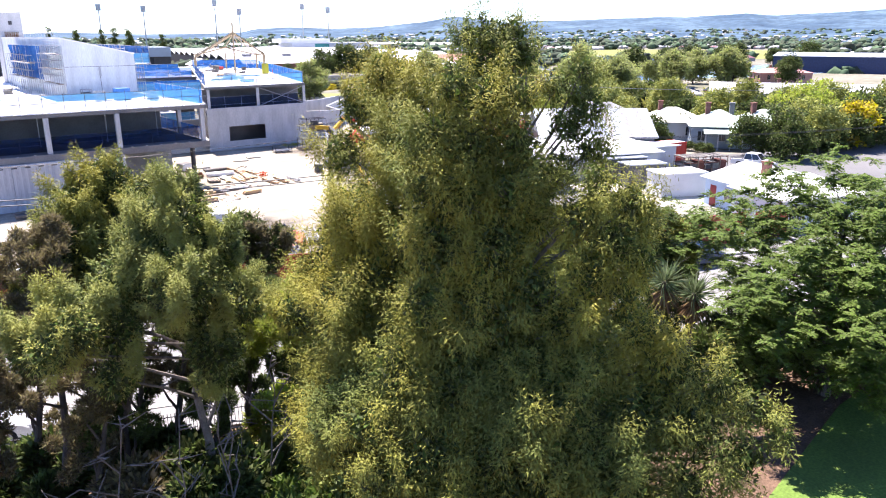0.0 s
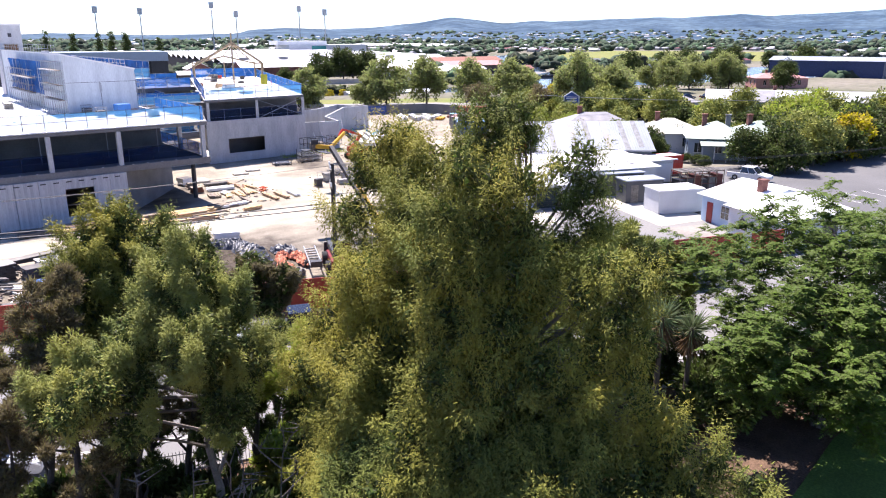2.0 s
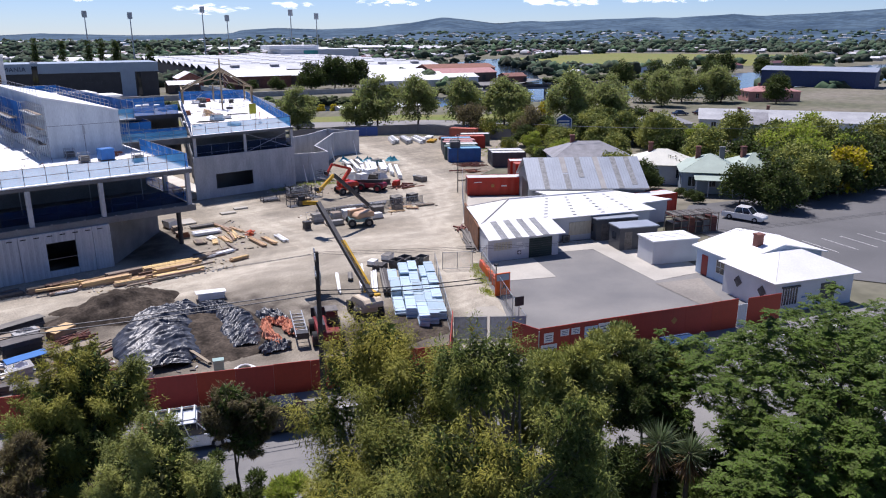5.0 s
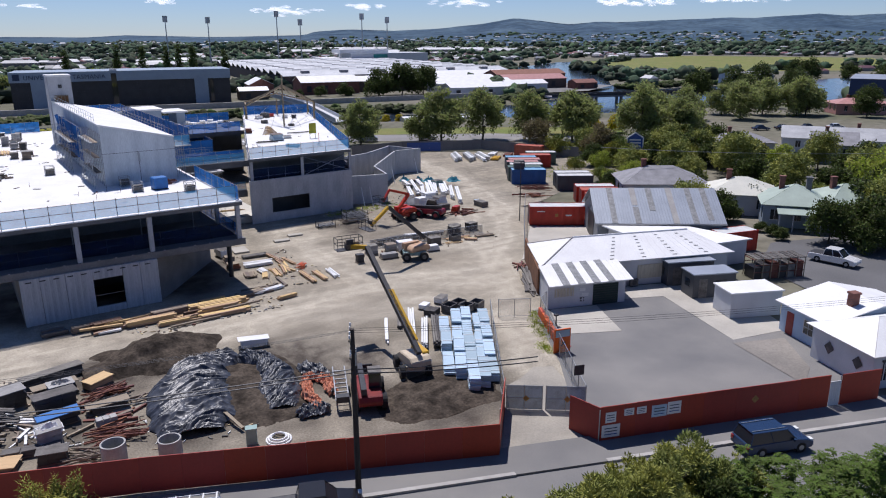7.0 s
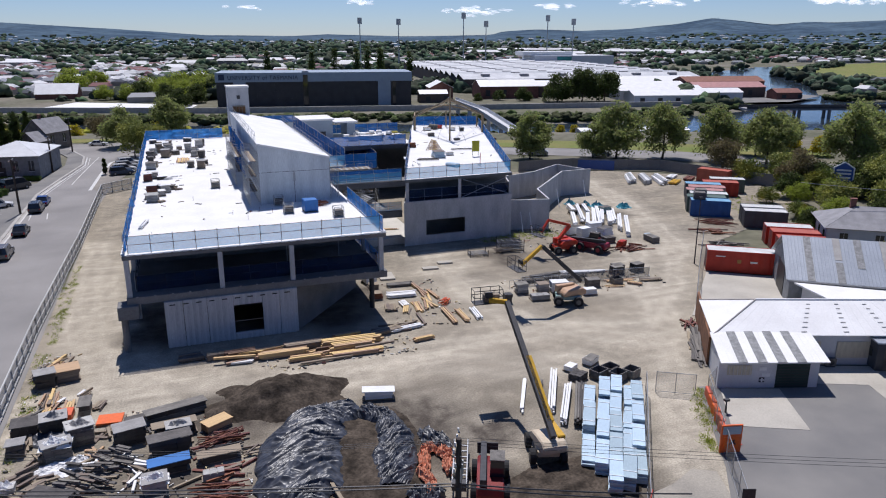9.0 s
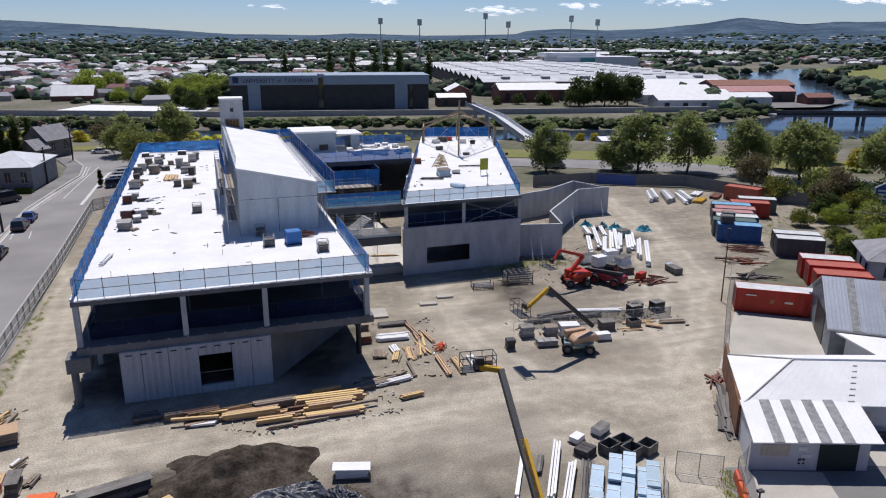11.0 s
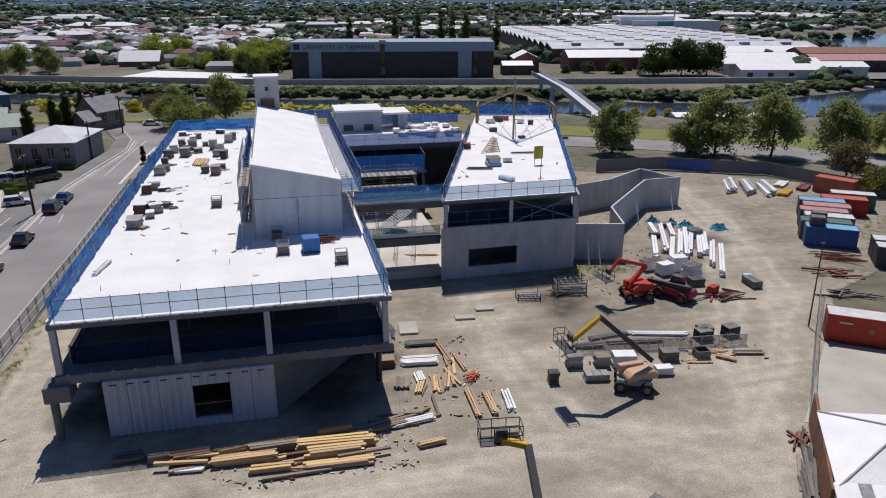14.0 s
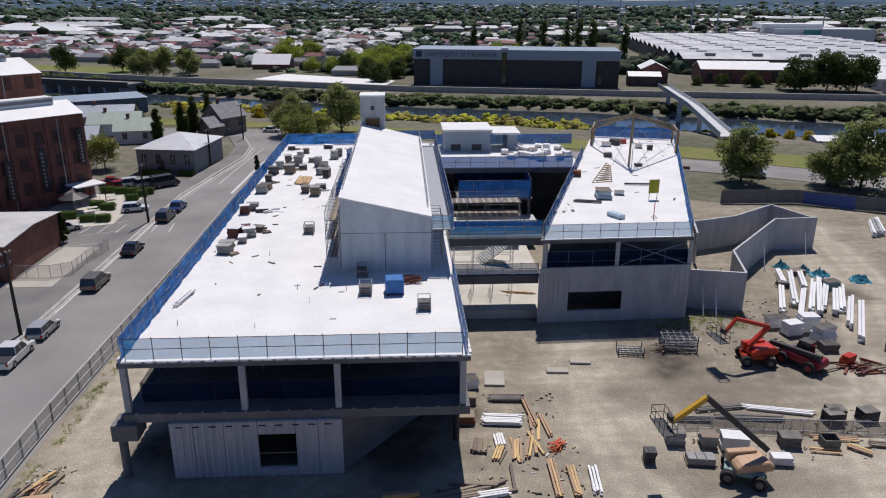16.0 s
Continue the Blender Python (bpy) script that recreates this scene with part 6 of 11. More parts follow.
def car(kind, paint, x, y, rz, label, z=0.035, group=""):
    """kind: suv, hatch, sedan, ute, van. It faces along local x."""
    key = (kind, paint)
    if key in CARS:
        c = copy_thing(CARS[key], pose(x, y, z, 0, 0, rz))
        return tagged(c, label, "car", group)
    L, W, H, hood, rear = {"suv": (4.75, 1.9, 1.72, 1.25, 0.15), "hatch": (4.2, 1.78, 1.47, 1.15, 0.2), "sedan": (4.7, 1.82, 1.44, 1.25, 0.85),
                           "ute": (5.3, 1.9, 1.78, 1.35, 1.65), "van": (5.0, 1.95, 2.2, 0.6, 0.05)}[kind]
    mat = CAR_PAINTS[paint]
    c = thing("car", x, y, z, rz, label, "car", group)
    belt, sill = H * 0.56, 0.28
    bm = bmesh.new()
    prof = [(-L / 2, sill + 0.12), (-L / 2 + 0.06, belt - 0.05), (-L / 2 + 0.3, belt), (L / 2 - hood, belt + 0.03), (L / 2 - 0.35, belt - 0.1), (L / 2 - 0.03, belt - 0.28),
            (L / 2, sill + 0.15), (L / 2 - 0.15, sill), (-L / 2 + 0.15, sill)]
    outline(bm, prof[::-1], Matrix.Identity(4), W)
    part("body", bm, mat, c, "glossy %s paintwork" % paint, 0.045)
    x0, x1 = -L / 2 + rear, L / 2 - hood
    bm = bmesh.new()
    lo = [(x0, -W / 2 + 0.05), (x1, -W / 2 + 0.05), (x1, W / 2 - 0.05), (x0, W / 2 - 0.05)]
    f, b = (0.72, 0.22) if kind != "sedan" else (0.75, 0.6)
    hi = [(x0 + b, -W / 2 + 0.2), (x1 - f, -W / 2 + 0.2), (x1 - f, W / 2 - 0.2), (x0 + b, W / 2 - 0.2)]
    vl, vh = [bm.verts.new((p, q, belt - 0.01)) for p, q in lo], [bm.verts.new((p, q, H - 0.05)) for p, q in hi]
    for i in range(4):
        bm.faces.new((vl[i], vl[(i + 1) % 4], vh[(i + 1) % 4], vh[i]))
    bm.faces.new(vh)
    part("glasshouse", bm, GLASS, c, "dark tinted glazing round the cabin")
    bm = bmesh.new()
    quadbox(bm, Matrix.Translation(((x0 + b + x1 - f) / 2, 0, H - 0.06)), x1 - f - x0 - b + 0.1, W - 0.34, 0.06)
    part("roof", bm, mat, c, bevel=0.02)
    for s in (-1, 1):
        for px, qx in ((x0 + 0.02, x0 + b), (x1 - 0.02, x1 - f), ((x0 + x1) / 2, (x0 + x1 + b - f) / 2)):
            rod("pillar", c, mat, (px, s * (W / 2 - 0.06), belt), (qx, s * (W / 2 - 0.2), H - 0.04), 0.035)
        box_part("headlight", c, LAMPLENS, L / 2 - 0.22, s * (W / 2 - 0.28) - 0.18, belt - 0.3, L / 2 + 0.005, s * (W / 2 - 0.28) + 0.18, belt - 0.16)
        box_part("tail_light", c, TAILLENS, -L / 2 - 0.005, s * (W / 2 - 0.15) - 0.1, belt - 0.35, -L / 2 + 0.1, s * (W / 2 - 0.15) + 0.1, belt - 0.08)
        box_part("mirror", c, mat, x1 - 0.35, s * (W / 2 + 0.08) - 0.1, belt, x1 - 0.2, s * (W / 2 + 0.08) + 0.1, belt + 0.14)
        for px in (-L * 0.29, L * 0.31):
            wheel(c, px, s * (W / 2 - 0.1), 0.36, 0.22)
    if kind == "ute":
        box_part("tray_cover", c, DARK_STEEL, -L / 2 + 0.1, -W / 2 + 0.1, belt - 0.02, x0 - 0.05, W / 2 - 0.1, belt + 0.03)
    if kind in ("suv", "van"):
        for s in (-0.55, 0.55):
            rod("roof_rail", c, STEEL, (x0 + b, s, H + 0.03), (x1 - f, s, H + 0.03), 0.025)
    CARS[key] = c
    return c


car("suv", "navy", 39.9, -50.1, -20.5, "dark navy SUV with roof bars parked at the kerb")
car("ute", "black", 12.8, -40.0, -22, "black double-cab utility parked beside the hoarding")
car("suv", "white", -5.0, -45.2, -21, "white four-wheel drive parked beside the park railing")
car("ute", "white", 82.0, -31.2, -82, "white double-cab utility parked behind the cottage")
work_ute = car("ute", "white", 7.5, -38.2, -22, "white utility with a ladder rack parked beside the hoarding")
for s_ in (-0.8, 0.8):
    rod("rack_rail", work_ute, STEEL, (-2.4, s_, 2.0), (0.6, s_, 2.0), 0.04)
    for q in (-2.4, -0.9, 0.6):
        rod("rack_post", work_ute, STEEL, (q, s_, 1.0), (q, s_, 2.0), 0.03)
for q in range(5):
    rod("rack_bar", work_ute, PANELSIGN, (-2.3 + 0.7 * q, -0.8, 2.04), (-2.3 + 0.7 * q, 0.8, 2.04), 0.05)
box_part("tool_box", work_ute, ORANGE, -2.4, -0.6, 1.05, -1.2, 0.6, 1.5, "orange tool box")
for kind, paint, x, y, label in (("ute", "white", -18.0, 19.2, "white utility parked along the street"), ("hatch", "silver", -17.8, 25.0, "silver hatchback parked along the street"),
                                 ("suv", "bronze", -17.6, 38.0, "grey-brown wagon parked along the street"), ("sedan", "black", -17.5, 50.2, "black sedan parked along the street"),
                                 ("suv", "charcoal", -17.7, 65.6, "dark grey SUV parked along the street"), ("sedan", "blue", -17.5, 71.2, "blue sedan parked along the street")):
    car(kind, paint, x, y, 90, label, group="cars along the street")
for kind, paint, x, y, rz, label in (("hatch", "white", -24.0, 70.6, 15, "white hatchback on the forecourt"), ("sedan", "red", -34.2, 88.6, 20, "red sedan by the mill"), ("hatch", "red", -31.6, 86.2, 50, "red hatchback by the mill"),
                                     ("suv", "white", -29.8, 87.2, 30, "white wagon by the mill"), ("suv", "silver", -27.4, 87.0, 40, "silver wagon by the mill"), ("hatch", "white", -30.6, 60.4, 40, "white hatchback beside the planters"),
                                     ("suv", "white", -26.5, 27.0, 40, "white van-like wagon beside the brick shed"), ("van", "charcoal", -24.2, 86.8, 40, "dark van by the hedge")):
    car(kind, paint, x, y, rz, label, 0.03, "cars on the forecourt")
for k, (paint, y) in enumerate((("navy", 96.5), ("white", 100.2), ("silver", 104.0), ("white", 108.4))):
    car("suv", paint, -6.4 + 0.3 * k, y, 12, "parked %s car beside the fence corner" % paint, 0.03, "cars parked by the corner")
car("sedan", "white", -14.5, 143.5, -8, "white car driving on the river road", 0.04)
car("van", "silver", 86.5, 90.0, -25, "silver people carrier on the river road", 0.04)
car("suv", "white", 100.5, 84.0, -27, "white car on the river road", 0.04)
for k, (paint, x, y) in enumerate((("navy", 186, 46), ("black", 192, 43), ("charcoal", 199, 40), ("white", 206, 36), ("silver", 150, 40))):
    car("sedan", paint, x, y, -30, "parked %s car in the far car park" % paint, 0.03, "cars in the far car park")


# ---- machines ----
def boom_lift(x, y, rz, turn, joints, body, boom, chassis, label, jib=None):
    """joints: the boom's bends as (reach, height), in the turret's own plane."""
    m = thing("boom_lift", x, y, 0.0, rz, label, "boom lift")
    bm = bmesh.new()
    quadbox(bm, Matrix.Translation((0, 0, 0.55)), 2.7, 1.5, 0.45)
    part("chassis", bm, chassis, m, bevel=0.06)
    for sx in (-1.05, 1.05):
        rod("axle", m, DARK_STEEL, (sx, -1.05, 0.5), (sx, 1.05, 0.5), 0.1)
        for sy in (-1.05, 1.05):
            wheel(m, sx, sy, 0.52, 0.4, GREYPACK)
    c, s = math.cos(radians(turn)), math.sin(radians(turn))
    R = Matrix.Rotation(radians(turn), 4, "Z")
    bm = bmesh.new()
    pr = [(-1.75, 1.02), (-1.8, 1.5), (-1.35, 1.8), (0.5, 1.7), (0.95, 1.4), (1.0, 1.02)]
    outline(bm, pr[::-1], R, 1.75)
    part("turret", bm, body, m, "rounded counterweight and engine cover", 0.09)
    bm = bmesh.new()
    quadbox(bm, R @ Matrix.Translation((0, -0.7, 1.2)), 2.2, 0.55, 0.75)
    part("engine_cover", bm, body if body == PEACH else boom, m, bevel=0.05)
    pts = [Vector((r * c, r * s, h)) for r, h in joints]
    if jib:
        pts.append(pts[-1] + R.to_3x3() @ Vector(jib))
    for k, (a, b) in enumerate(zip(pts, pts[1:])):
        dv = b - a
        w = 0.4 - 0.06 * k
        bm = bmesh.new()
        quadbox(bm, Matrix.LocRotScale(a, dv.to_track_quat("Z", "X"), None), w, w, dv.length)
        arm = part("boom", bm, DARK_STEEL if k == 0 and boom != LIFT_RED else boom, m, "telescopic boom section", 0.02)
        rod("hydraulic_ram", m, STEEL, a + Vector((0, 0, -0.2)), a.lerp(b, 0.35), 0.06)
        if k == 0 and body == CREAM:
            bm = bmesh.new()
            quadbox(bm, Matrix.LocRotScale(a.lerp(b, 0.1) + Vector((s, -c, 0)) * 0.16, dv.to_track_quat("Z", "X"), None), w, w + 0.06, dv.length * 0.46)
            part("boom_sleeve", bm, boom, arm, bevel=0.02)
    e = pts[-1]
    bk = new("basket")
    bk.parent = m
    bk.matrix_local = Matrix.Translation(e) @ R
    box_part("basket_floor", bk, DARK_STEEL, 0.03, -1.15, -0.38, 0.97, 1.15, -0.32)
    for z in (0.2, 0.75):
        for sx in (0.03, 0.97):
            rod("basket_rail", bk, DARK_STEEL, (sx, -1.15, z), (sx, 1.15, z), 0.03)
        for sy in (-1.15, 1.15):
            rod("basket_rail", bk, DARK_STEEL, (0.03, sy, z), (0.97, sy, z), 0.03)
    for sy in (-1.15, -0.4, 0.4, 1.15):
        for sx in (0.03, 0.97):
            rod("basket_post", bk, DARK_STEEL, (sx, sy, -0.3), (sx, sy, 0.75), 0.025)
    if jib:
        box_part("tool_load", bk, OLD_WOOD, 0.25, -0.95, -0.32, 0.8, 0.3, 0.3, "brown timber and tools stacked in the basket", 0.03)
    box_part("control_box", bk, DARK_STEEL, 0.0, -0.3, 0.2, 0.2, 0.3, 0.6)
    return m


boom_lift(26.9, -27.4, 72, 84 - 72, [(-1.3, 2.0), (8.75, 8.0)], CREAM, YELLOW, CREAM, "cream and yellow boom lift with its boom raised", (0.5, 1.3, 0.1))
boom_lift(43.1, -1.75, -25, 208, [(-1.5, 2.3), (3.5, 6.8), (5.9, 5.0)], PEACH, YELLOW, TEAL, "cream and yellow boom lift with folded jib on grey wheels")
boom_lift(52.1, 15.5, -10, 198, [(0.9, 1.8), (-0.9, 3.6), (2.6, 4.7), (3.7, 3.2)], LIFT_RED, LIFT_RED, LIFT_RED, "red articulated boom lift folded beside the wing")


def telehandler(x, y, rz, paint, label):
    m = thing("telehandler", x, y, 0, rz, label, "telehandler")
    bm = bmesh.new()
    outline(bm, [(2.1, 0.6), (2.1, 1.1), (0.9, 1.3), (-2.0, 1.35), (-2.2, 0.9), (-2.1, 0.6)], Matrix.Identity(4), 1.7)
    part("body", bm, paint, m, "painted chassis and engine cover", 0.07)
    bm = bmesh.new()
    lo, hi = [(-0.7, -0.9), (0.9, -0.9), (0.9, 0.05), (-0.7, 0.05)], [(-0.6, -0.85), (0.5, -0.85), (0.5, 0.0), (-0.6, 0.0)]
    vl, vh = [bm.verts.new((p, q, 1.2)) for p, q in lo], [bm.verts.new((p, q, 2.4)) for p, q in hi]
    for i in range(4):
        bm.faces.new((vl[i], vl[(i + 1) % 4], vh[(i + 1) % 4], vh[i]))
    bm.faces.new(vh)
    part("cab", bm, GLASS, m, "dark glazed cab")
    box_part("cab_roof", m, GREYPACK, -0.65, -0.9, 2.4, 0.55, 0.05, 2.48)
    for px in (-1.3, 1.35):
        for sy in (-1.0, 1.0):
            wheel(m, px, sy, 0.58, 0.42, paint)
    bm = bmesh.new()
    quadbox(bm, Matrix.LocRotScale((-2.0, 0.45, 1.7), Vector((1, 0, -0.06)).to_track_quat("Z", "Y"), None), 0.4, 0.45, 5.0)
    part("boom", bm, DARK_STEEL, m, bevel=0.02)
    bm = bmesh.new()
    quadbox(bm, Matrix.Translation((3.0, 0.2, 0.7)), 0.12, 1.4, 0.8)
    for sy in (-0.35, 0.75):
        quadbox(bm, Matrix.Translation((3.6, sy, 0.45)), 1.2, 0.12, 0.07)
    part("fork_carriage", bm, DARK_STEEL, m)
    return m


telehandler(21.7, -29.8, 66, material("dull_red_machine_paint", (0.22, 0.02, 0.018), 0.45), "red telehandler with dark cab seen from above")
telehandler(56.1, 14.6, 122, material("dark_red_machine_paint", (0.30, 0.02, 0.035), 0.4), "dark red telehandler parked beside the wrapped beams")
tr = thing("trailer", 20.6, -27.4, 0, 67, "small galvanised trailer with ladder frame", "trailer")
for k in range(7):
    piece("rung", tr, STEEL, Matrix.Translation((-2.4 + k * 0.7, 0, 0.8)), 0.08, 0.9, 0.1)
for s in (-0.45, 0.45):
    rod("side_rail", tr, STEEL, (-3.0, s, 0.85), (2.6, s, 0.85), 0.06)
    wheel(tr, -0.5, s * 1.3, 0.32, 0.2)
box_part("headboard", tr, DARK_STEEL, -3.2, -0.45, 0.75, -2.6, 0.45, 1.2)


# ---- stacks and clutter ----
PALEPACK = material("pale_pallet_load", (0.42, 0.41, 0.39), 0.8, var=0.2, scale=2, fine=14, bump=0.15, rand=0.25)
TEALWRAP = material("teal_plastic_wrap", (0.05, 0.30, 0.38), 0.4, var=0.2, scale=2, fine=9, bump=0.2)
GREYMESH = material("dull_mesh", (0.22, 0.23, 0.24), 0.6, 0.2, clear=0.4, bump=0.1)
RUST = material("red_oxide_steel", (0.21, 0.072, 0.05), 0.7, 0.2, var=0.25, scale=3, fine=20, bump=0.1, rand=0.3)

def timber_stack(x, y, rz, length, width, layers, mat, label, z=0.0, jitter=0.12, name="timber_stack", group="timber stacks", bearers=True, bw=0.16, bh=0.07):
    s = thing(name, x, y, z, rz, label, "timber", group)
    g = random.Random(int(x * 131 + y * 17))
    if bearers:
        for q in (-0.3, 0.3):
            piece("bearer", s, OLD_WOOD, Matrix.Translation((length * q, 0, 0)), 0.1, width, 0.1)
    n = max(2, int(width / (bw + 0.02)))
    for k in range(layers):
        for i in range(n):
            if g.random() < 0.12 and k == layers - 1:
                continue
            l = length * g.uniform(0.8, 1.0)
            piece("board", s, mat, pose(g.uniform(-1, 1) * jitter * length * 0.5, -width / 2 + (i + 0.5) * width / n + g.uniform(-.02, .02), 0.1 + k * (bh + 0.006), 0, 0, g.uniform(-1, 1) * jitter * 18), l, bw, bh)
    return s


DARKPINE = material("dark_stained_timber", (0.15, 0.085, 0.055), 0.8, var=0.25, scale=1.2, fine=22, bump=0.1, rand=0.25, stretch=(0.3, 3, 3))
for x, y, rz, l, w, k, mt in ((4.35, -3.2, 3, 2.2, 0.8, 3, GREYPACK), (6.45, -3.6, 2, 1.6, 0.9, 3, OLD_WOOD), (8.6, -4.2, 3, 2.9, 0.9, 4, DARKPINE), (8.9, -3.7, 6, 3.2, 0.5, 1, PINE), (12.9, -3.5, 7, 6.2, 0.5, 2, PINE),
                              (12.2, -5.1, 0, 4.8, 0.8, 3, PINE), (14.2, -4.3, 2, 3.8, 0.8, 4, OLD_WOOD), (18.5, -4.75, -3, 5.8, 1.0, 4, PINE), (18.4, -5.8, -1, 4.2, 0.9, 4, PINE), (14.0, -6.5, -2, 3.4, 0.7, 2, PINE),
                              (18.6, -7.0, -2, 5.2, 0.8, 2, PINE), (15.6, -7.6, 2, 5.4, 0.4, 1, OLD_WOOD), (18.6, -2.8, 4, 2.9, 0.5, 2, PINE), (8.6, -5.4, -4, 2.0, 0.4, 1, WRAP), (16.2, -5.5, 1, 2.6, 0.6, 3, DARKPINE)):
    timber_stack(x, y, rz, l, w, k, mt, "long stack of squared sawn timber on bearers", jitter=0.07, bw=0.24, bh=0.16)
for x, y, rz, l, w, k, mt, lb in ((21.9, -3.2, 12, 4.6, 0.8, 4, OLD_WOOD, "stack of weathered planks"), (24.5, -2.9, 10, 3.6, 0.7, 3, WRAP, "bundle of white-wrapped lengths"), (25.3, -5.9, 8, 2.2, 0.7, 4, PINE, "short stack of pale timber"),
                                  (26.0, 2.2, 70, 2.4, 0.6, 2, PINE, "small fan of pale boards"), (27.4, 2.4, 82, 3.0, 0.8, 2, PINE, "small fan of pale boards"), (28.4, 2.6, 75, 3.0, 0.5, 3, PINE, "small fan of pale boards"),
                                  (29.6, -1.2, 88, 4.4, 0.6, 3, PINE, "pack of long pale boards"), (30.9, -1.6, 88, 3.6, 0.55, 3, PINE, "pack of long pale boards"), (32.4, -1.6, 84, 3.2, 0.7, 3, WRAP, "pack of white battens"),
                                  (29.2, 7.6, 95, 4.6, 0.5, 3, PINE, "pack of long pale boards"), (30.2, 5.6, 95, 3.4, 0.4, 2, PINE, "loose pale boards on the ground"),
                                  (26.8, 6.4, -6, 3.4, 1.3, 4, WRAP, "stack of pale precast beams"), (27.6, 9.8, -4, 3.2, 0.9, 3, GREYPACK, "stack of grey lengths"),
                                  (24.6, 3.0, 80, 1.8, 1.3, 3, OLD_WOOD, "stack of old boards by the wing"), (26.2, 3.6, 92, 1.6, 0.8, 3, WRAP, "small pale stack of blocks")):
    timber_stack(x, y, rz, l, w, k, mt, lb, jitter=0.06)


def crate(x, y, z, rz, sx, sy, sz, mat, label, name="pallet_load", group="pallets on the site", wrap=True, lid=None):
    """A pallet with its load of stacked courses."""
    p = thing(name, x, y, z, rz, label, "pallet", group)
    for q in (-0.4, 0.4):
        piece("pallet_runner", p, OLD_WOOD, Matrix.Translation((0, q * sy, 0)), sx, 0.09, 0.1)
    piece("pallet_deck", p, OLD_WOOD, Matrix.Translation((0, 0, 0.1)), sx, sy, 0.03)
    g = random.Random(int(x * 91 + y * 37))
    k = max(1, int(sz / 0.28))
    for c in range(k):
        o = piece("course", p, mat, pose(g.uniform(-.05, .05), g.uniform(-.05, .05), 0.13 + c * sz / k, 0, 0, g.uniform(-4, 4)), sx * g.uniform(0.82, 1.0), sy * g.uniform(0.85, 1.0), sz / k)
        if mat not in (WRAP, BLUEBOX, ORANGE, BLUEPACK):
            o.data = grooved_box(mat)
    if lid:
        piece("lid", p, lid, pose(0, 0, 0.13 + sz, g.uniform(-2, 2), g.uniform(-2, 2), g.uniform(-5, 5)), sx * 1.04, sy * 1.03, 0.05)
    elif wrap and mat is not ORANGE and g.random() < 0.4:
        piece("top_sheet", p, g.choice((WRAP, GREYPACK, OLD_WOOD, GREYPACK, GREYPACK)), Matrix.Translation((0, 0, 0.13 + sz)), sx * 1.0, sy * 0.96, 0.02)
    return p


def loose_boards(x, y, rz, n, l, sx, sy, mat, label, lift=0.25, turn=14):
    """Boards thrown down across one another."""
    o = thing("board_pile", x, y, 0, rz, label, "timber", "piles of boards")
    g = random.Random(int(x * 53 + y * 29))
    for i in range(n):
        z = lift * (i / n) * g.random()
        piece("board", o, mat if g.random() < 0.75 else OLD_WOOD, pose(g.gauss(0, sx), g.gauss(0, sy), 0.01 + z, 0, g.uniform(-1.5, 1.5), g.gauss(0, turn)), l * g.uniform(0.45, 1.05), g.uniform(0.1, 0.26), g.uniform(0.06, 0.2))
    return o


loose_boards(11.0, -4.6, 4, 9, 4.0, 1.6, 0.5, PINE, "loose yellow planks thrown on the timber stacks", 0.75, 6)
loose_boards(16.8, -6.3, -3, 11, 4.4, 1.8, 0.7, PINE, "loose yellow planks thrown on the timber stacks", 0.8, 6)
loose_boards(26.5, -0.2, 60, 4, 3.4, 1.2, 0.7, PINE, "scatter of pale boards near the wing", 0.15, 25)
loose_boards(29.4, 4.6, 95, 6, 4.0, 1.0, 0.5, PINE, "scatter of long pale boards near the wing", 0.15, 12)
loose_boards(23.4, -2.4, 8, 18, 3.8, 1.2, 0.5, OLD_WOOD, "pile of grey weathered boards", 0.3)
loose_boards(-1.4, -14.2, 14, 8, 2.4, 0.8, 0.4, OLD_WOOD, "few dark weathered boards", 0.2, 30)
loose_boards(5.6, -22.4, 4, 14, 2.2, 0.8, 0.6, RUST, "pile of rusty red steel props", 0.3, 25)
loose_boards(-5.2, -19.4, 0, 10, 1.8, 0.8, 0.6, OLD_WOOD, "few brown timber offcuts", 0.3, 40)
loose_boards(8.2, -20.2, 10, 6, 2.2, 0.4, 0.5, OLD_WOOD, "few grey planks beside the black sheet", 0.2)
for x, y, rz, n, l, mt, lb in ((-6.3, -7.6, 92, 13, 2.7, PINE, "splayed pile of pinkish boards by the fence"), (-3.9, -7.3, 60, 6, 1.3, WRAP, "few white frames on the gravel"), (-7.6, -1.6, 80, 10, 2.2, GREYPACK, "grey stacked frames against the fence"), (-6.6, -0.6, 65, 9, 2.4, PINE, "yellow formwork boards by the fence"),
                               (-7.0, -13.8, 85, 9, 2.0, OLD_WOOD, "brown boards leaning by the fence"), (-6.6, -18.2, 30, 9, 2.0, OLD_WOOD, "brown boards heaped by the fence"), (0.6, -19.4, -48, 5, 2.2, WRAP, "few pale battens beside the block stacks"), (-7.4, -10.2, 40, 7, 1.6, GREYPACK, "grey offcuts along the fence"), (6.2, -17.9, 4, 10, 2.4, RUST, "rusty lengths in a low pile")):
    loose_boards(x, y, rz, n, l, 0.35, 0.4, mt, lb, 0.5, 12)
loose_boards(-6.4, -24.0, 60, 14, 2.4, 0.8, 0.6, OLD_WOOD, "pile of weathered boards by the hoarding", 0.3, 30)
